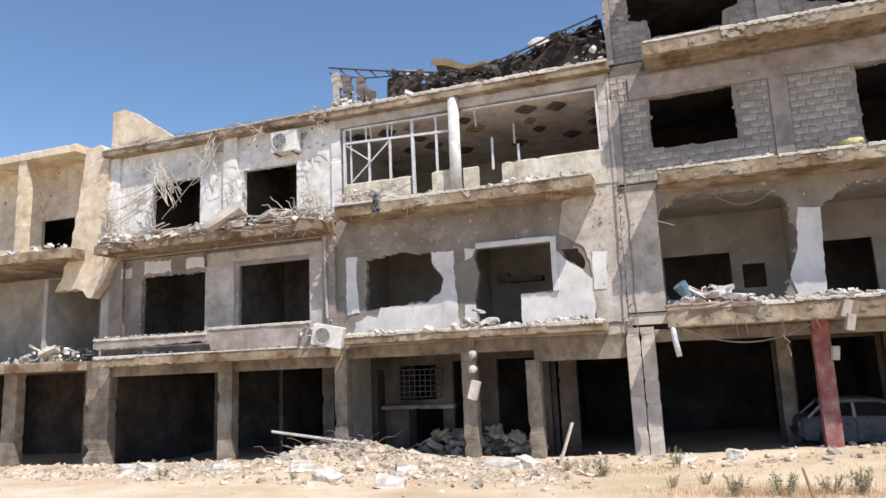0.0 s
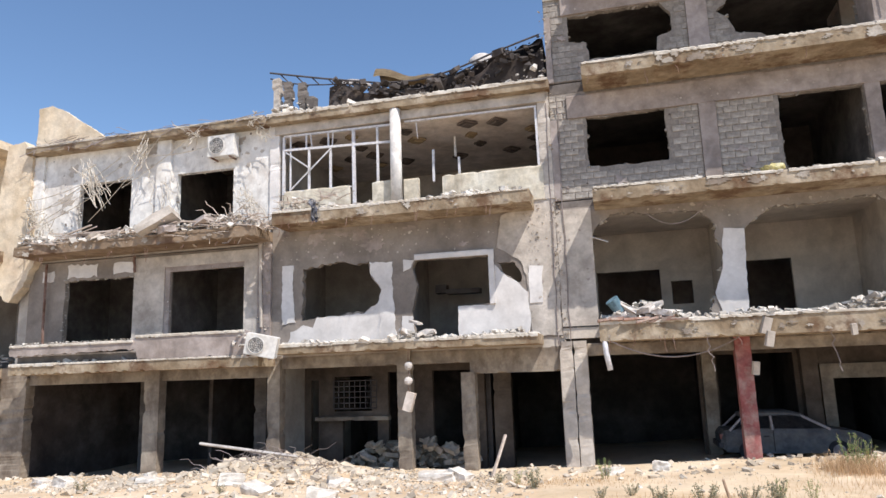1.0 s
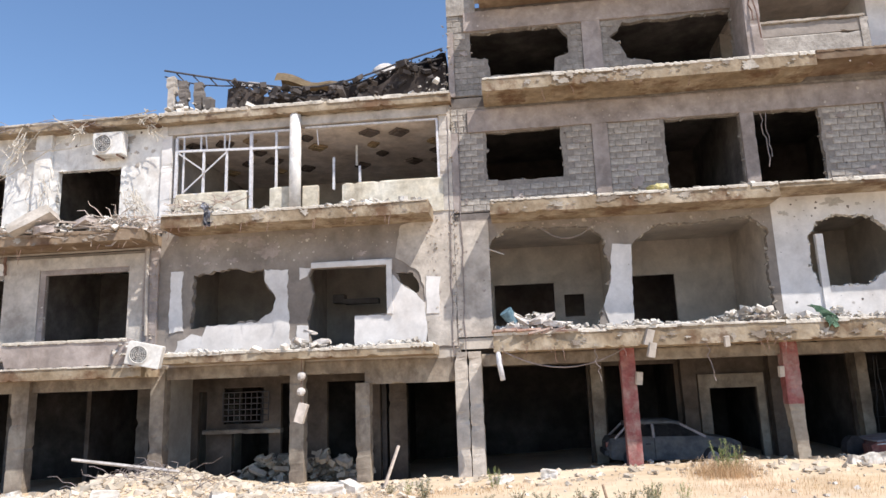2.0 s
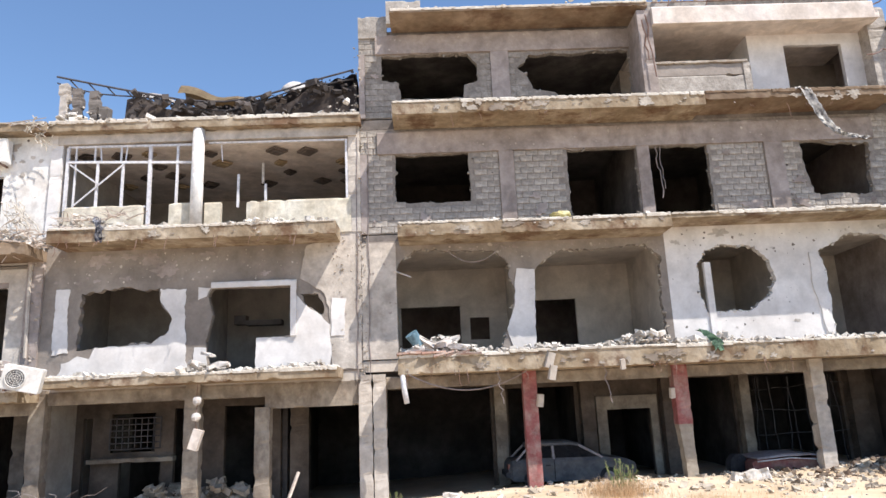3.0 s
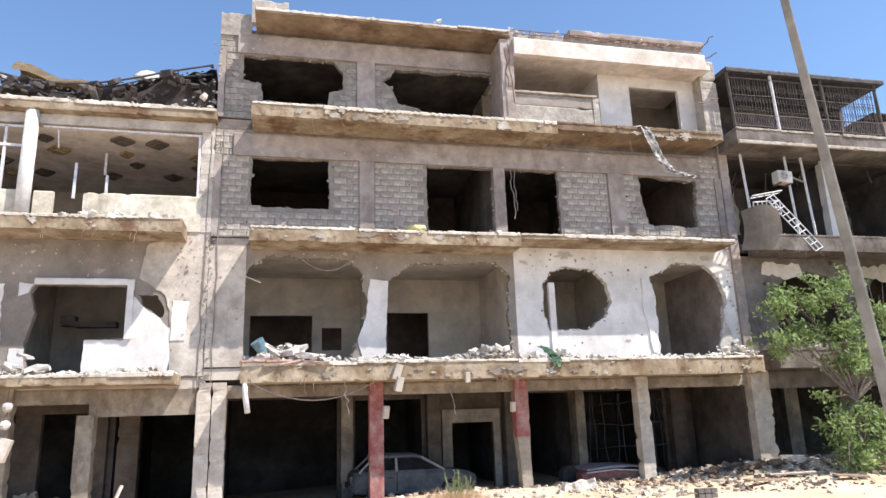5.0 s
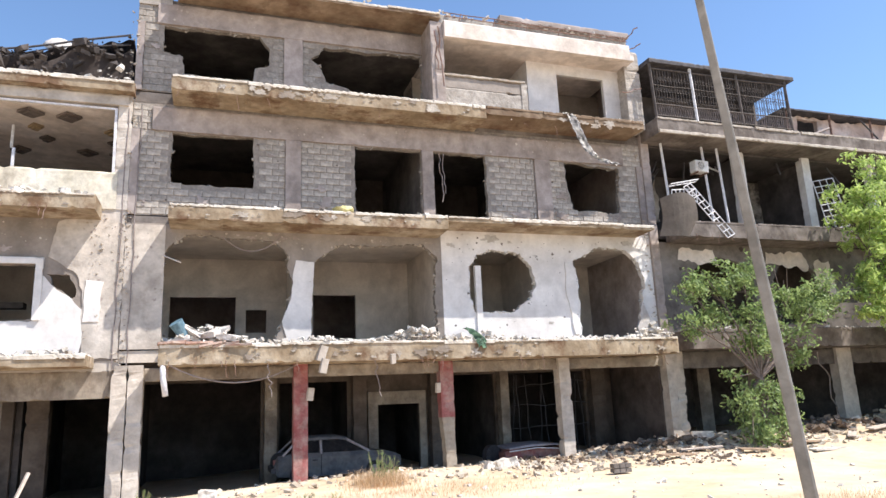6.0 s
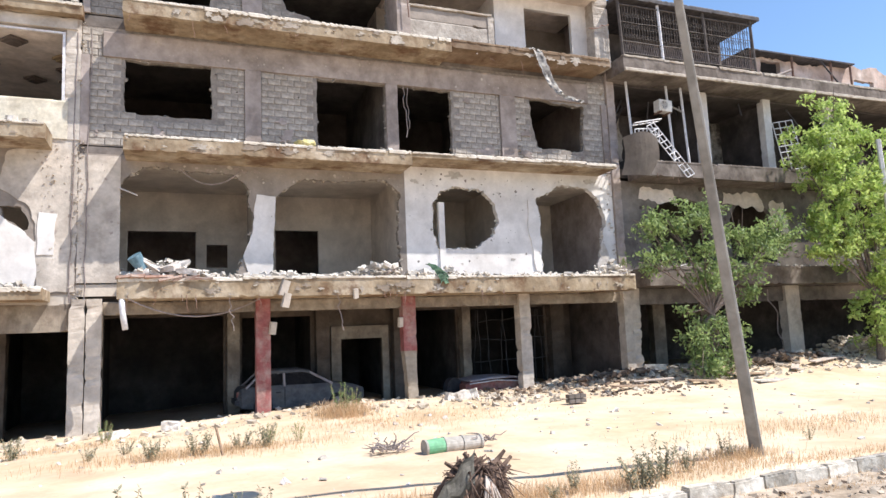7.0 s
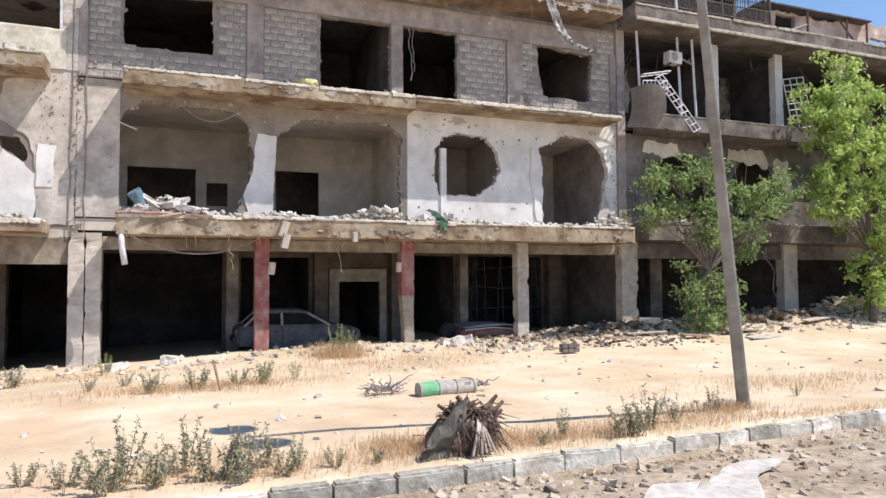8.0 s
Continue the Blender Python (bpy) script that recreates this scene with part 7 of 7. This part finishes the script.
# ---- trees and weeds ----
def leaves(name, blobs, n, size, material, parent, seed):
    r = random.Random(seed)
    vs, fs = [], []
    tot = sum(b[3] ** 2 for b in blobs)
    o = ORG[parent.name]
    for bx, by, bz, br in blobs:
        tips = [Vector((bx + r.gauss(0, br * 0.5), by + r.gauss(0, br * 0.45), bz + r.gauss(0, br * 0.42))) for _ in range(max(4, int(26 * br)))]
        for _ in range(int(n * br ** 2 / tot)):
            c = r.choice(tips) + Vector((r.gauss(0, 0.13), r.gauss(0, 0.13), r.gauss(0, 0.11)))
            m = Euler((r.uniform(-1.2, 1.2), r.uniform(-1.2, 1.2), r.uniform(0, 6.3))).to_matrix()
            s = size * r.uniform(0.6, 1.3)
            k = len(vs)
            for p in ((-s, 0, 0), (0, -s * 0.42, 0.15 * s), (s, 0, 0), (0, s * 0.42, 0.15 * s)):
                vs.append(c + m @ Vector(p) - o)
            fs.append((k, k + 1, k + 2, k + 3))
    me = bpy.data.meshes.new(name)
    me.from_pydata(vs, [], fs)
    me.materials.append(M(material))
    ob = new(name, me)
    ob.parent = parent
    ORG[ob.name] = o
    return ob


def tree(at, blobs, n, size, material, label, lean, seed):
    t = thing("tree", at, label, "tree")
    r = random.Random(seed)
    bm = bmesh.new()
    base = Vector(at)
    fork = base + Vector(lean)
    tube(bm, [base + Vector((0, 0, -0.2)), base.lerp(fork, 0.5) + Vector((0.08, 0, 0)), fork], 0.15, 0.1, 8)
    part("trunk", bm, "bark", t)
    for bx, by, bz, br in blobs:
        c = Vector((bx, by, bz))
        bm = bmesh.new()
        mid_p = fork.lerp(c, 0.5) + Vector((r.uniform(-0.2, 0.2), r.uniform(-0.2, 0.2), 0.15))
        tube(bm, [fork, mid_p, c], 0.04, 0.015, 6)
        for _ in range(5):
            tube(bm, [mid_p.lerp(c, r.uniform(0.2, 1)), c + Vector((r.gauss(0, br * 0.6), r.gauss(0, br * 0.5), r.gauss(0, br * 0.5)))], 0.018, 0.008, 4)
        part("limb", bm, "bark", t)
    leaves("crown", blobs, n, size, material, t, seed)
    return t


tree((20.5, -3.0, 0.15), [(18.6, -3.0, 5.1, 0.55), (19.6, -2.9, 5.2, 0.75), (20.6, -3.1, 5.5, 0.7), (18.5, -3.0, 3.95, 0.5), (19.4, -3.0, 4.2, 0.5), (20.9, -3.0, 3.5, 0.8), (20.6, -3.2, 4.3, 0.6), (22.6, -2.9, 4.9, 0.8), (23.6, -2.8, 4.6, 0.8), (24.4, -2.9, 5.0, 0.6), (22.2, -3.0, 3.8, 0.6), (22.4, -3.0, 2.9, 0.45), (19.7, -3.1, 2.3, 0.22), (20.3, -3.2, 1.0, 0.55), (21.2, -3.1, 1.1, 0.5), (20.6, -3.1, 0.5, 0.5), (20.1, -3.2, 1.6, 0.5), (21.0, -3.1, 1.9, 0.5), (21.7, -3.1, 0.9, 0.45), (21.6, -3.0, 1.7, 0.4)], 9500, 0.085, "leaf", "young roadside tree with sparse green leaves", (0.35, 0, 2.1), 1)
tree((28.4, -3.0, 0.2), [(26.6, -3.0, 8.7, 0.8), (27.5, -2.8, 9.6, 0.75), (27.2, -3.2, 7.8, 0.9), (28.6, -3.0, 8.4, 1.0), (26.4, -3.0, 6.9, 0.8), (27.6, -3.2, 6.4, 1.0), (29.2, -3.0, 6.8, 1.1), (26.2, -3.0, 5.4, 0.8), (27.4, -3.0, 4.8, 0.9), (28.6, -3.2, 5.2, 1.0), (30.0, -3.0, 5.2, 1.1), (28.8, -3.0, 3.6, 0.9), (30.2, -3.0, 3.4, 1.0), (28.3, -3.1, 2.2, 0.7), (28.6, -3.1, 1.1, 0.7), (30.6, -3.0, 7.6, 1.0), (29.8, -3.0, 1.9, 0.8), (25.7, -3.0, 7.6, 0.6), (25.9, -3.1, 4.4, 0.6), (31.4, -3.0, 6.2, 1.1), (31.2, -3.0, 4.2, 1.1)], 24000, 0.1, "leaf_bright", "tall roadside tree with bright green foliage", (0.1, 0, 2.6), 2)


def weed(height, n, spread, material, seed, label):
    w = thing("weed", (0, 0, 0), label, "weed", "roadside weeds")
    r = random.Random(seed)
    bm = bmesh.new()
    tips = []
    for _ in range(n):
        a, d = r.uniform(0, 6.3), spread * r.random() ** 0.7
        h = height * r.uniform(0.5, 1.0)
        p = [Vector((0.3 * d * math.cos(a), 0.3 * d * math.sin(a), -0.03)), Vector((0.7 * d * math.cos(a), 0.7 * d * math.sin(a), h * 0.55)), Vector((d * math.cos(a), d * math.sin(a), h))]
        tube(bm, p, 0.008, 0.003, 3)
        tips.append(p)
    part("dry_growth", bm, "dry_stalk", w, kind="stuff")
    bm = bmesh.new()
    for p in tips:
        for _ in range(34):
            t = r.uniform(0.12, 1.0)
            c = p[0].lerp(p[1], t * 2) if t < 0.5 else p[1].lerp(p[2], t * 2 - 1)
            m = Euler((r.uniform(-1.1, 1.1), r.uniform(-1.1, 1.1), r.uniform(0, 6.3))).to_matrix()
            s = 0.03 * r.uniform(0.6, 1.4)
            v = [bm.verts.new(c + m @ Vector(q)) for q in ((0, 0, 0), (s, -s * 0.4, 0.2 * s), (2 * s, 0, 0), (s, s * 0.4, 0.2 * s))]
            bm.faces.new(v)
    part("foliage", bm, material, w, kind="stuff")
    return w


def plant(w, x, y, s, seed):
    return copy_thing(w, Matrix.Translation((x, y, ground_z(x, y))) @ Matrix.Rotation(seed * 1.7, 4, "Z") @ Matrix.Diagonal((s, s, s, 1)))


W1 = weed(0.68, 10, 0.28, "weed_leaf", 1, "dusty grey-green roadside weed")
W2 = weed(0.55, 14, 0.36, "weed_leaf", 2, "low bushy dusty green weed")
W3 = weed(0.9, 12, 0.35, "leaf", 3, "green leafy bush in the dirt")
W1.location, W2.location, W3.location = (4.0, -12.95, ground_z(4.0, -12.95)), (4.9, -13.1, ground_z(4.9, -13.1)), (8.6, -2.6, ground_z(8.6, -2.6))
for k, (w, x, y, s) in enumerate(((W1, 4.62, -12.75, 0.9), (W1, 5.25, -13.1, 0.85), (W1, 5.5, -12.7, 0.7), (W2, 4.35, -13.1, 0.8), (W2, 3.5, -12.9, 0.6), (W2, 5.15, -13.35, 0.8), (W2, 3.95, -13.25, 0.9), (W2, 5.6, -13.2, 0.6), (W1, 5.8, -13.0, 0.6), (W2, 6.2, -13.1, 0.45), (W2, 6.7, -13.05, 0.4), (W2, 3.1, -12.7, 0.5),
                                     (W1, 10.25, -13.1, 0.8), (W2, 10.1, -13.1, 0.8), (W1, 10.6, -12.9, 0.9), (W1, 9.3, -12.8, 0.6), (W1, 11.2, -12.7, 0.6), (W2, 8.9, -13.0, 0.4), (W1, 14.8, -11.6, 0.4), (W1, 12.3, -12.3, 0.6),
                                     (W3, 3.0, -2.6, 0.6), (W2, 4.15, -6.7, 0.8), (W2, 4.9, -6.6, 0.85), (W2, 6.2, -6.4, 0.9), (W3, 6.3, -6.2, 0.5), (W3, 6.9, -6.0, 0.45), (W2, 5.7, -6.4, 0.7), (W2, 1.4, -4.0, 0.9), (W3, 0.9, -3.2, 0.45), (W2, 0.4, -3.0, 0.6), (W2, 3.6, -5.5, 0.5), (W2, -5.6, -6.0, 0.5), (W2, -10.3, -5.0, 0.6), (W3, 8.9, -2.5, 0.8), (W2, 3.0, -5.9, 0.5))):
    plant(w, x, y, s, k)


def dry_grass(spots, seed):
    r = random.Random(seed)
    vs, fs = [], []
    for x0, y0, sx, sy, n, h in spots:
        for _ in range(n):
            x, y = r.gauss(x0, sx), r.gauss(y0, sy)
            z = ground_z(x, y)
            a, l = r.uniform(0, 6.3), h * r.uniform(0.4, 1.1)
            d = Vector((math.cos(a), math.sin(a), 0))
            wv = Vector((-d.y, d.x, 0)) * 0.004
            b0 = Vector((x, y, z - 0.01))
            k = len(vs)
            vs += [b0 - wv, b0 + wv, b0 + d * l * 0.25 + Vector((0, 0, l * 0.7)) + wv * 0.7, b0 + d * l * 0.25 + Vector((0, 0, l * 0.7)) - wv * 0.7, b0 + d * l * 0.6 + Vector((0, 0, l))]
            fs += [(k, k + 1, k + 2, k + 3), (k + 3, k + 2, k + 4)]
    me = bpy.data.meshes.new("dry_grass")
    me.from_pydata(vs, [], fs)
    me.materials.append(M("straw"))
    return tagged(new("dry_grass", me), "straw-coloured dry grass on the median and verge", "grass", kind="stuff")


dry_grass([(7.2, -12.6, 0.35, 0.3, 1620, 0.14), (8.7, -12.7, 0.4, 0.25, 1080, 0.17), (9.9, -12.8, 0.5, 0.25, 1080, 0.16), (11.6, -12.5, 0.8, 0.3, 1080, 0.14), (12.6, -12.2, 0.4, 0.2, 720, 0.2), (16.5, -10.5, 1.6, 0.5, 1620, 0.14), (5.5, -12.9, 1.0, 0.3, 1260, 0.12), (10.5, -13.75, 2.5, 0.06, 1260, 0.08),
           (8.6, -2.7, 0.4, 0.4, 1500, 0.4), (5.0, -6.5, 1.2, 0.4, 2700, 0.16), (9.5, -4.5, 1.5, 0.8, 2100, 0.12), (2.0, -3.0, 1.5, 0.6, 1500, 0.12), (13.5, -13.0, 2.0, 0.2, 1800, 0.1)], 5)

# ---- the blocks themselves ----
placed = 0
CELLS = []
for x0, x1 in ((2.22, 6.42), (6.9, 10.87), (11.27, 15.02), (15.62, 19.2)):
    CELLS += block_cells(x0, x1, 7.62, 10.2, WIN3, int(x0 * 10))
CELLS += block_cells(2.0, 2.55, 10.22, 11.02, [], 7) + block_cells(18.65, 19.45, 10.22, 11.02, [], 8)
loose = bmesh.new()
o = ORG[WALL3.name]
for a, c, z0, z1, dy in CELLS:
    if z1 - z0 > 0.15 and placed < 300:
        ob = new("block", block_mesh(c - a, z1 - z0))
        ob.parent = WALL3
        ob.location = Vector(((a + c) / 2, dy + 0.012, (z0 + z1) / 2)) - o
        placed += 1
    else:
        box(loose, a + 0.008, c - 0.008, dy + 0.012, 0.06, z0 + 0.008, z1 - 0.008)
part("block_rest", loose, "block", WALL3, kind="stuff")
loose = bmesh.new()
for x0, x1, zb, zt in ((2.2, 6.35, 11.47, 13.7), (6.95, 11.0, 11.47, 13.7), (2.0, 2.55, 13.72, 14.3)):
    for a, c, z0, z1, dy in block_cells(x0, x1, zb, zt, WIN5, int(x0 * 13)):
        box(loose, a + 0.008, c - 0.008, dy + 0.012, 0.06, z0 + 0.008, z1 - 0.008)
part("block_rest", loose, "block", WALL5, kind="stuff")
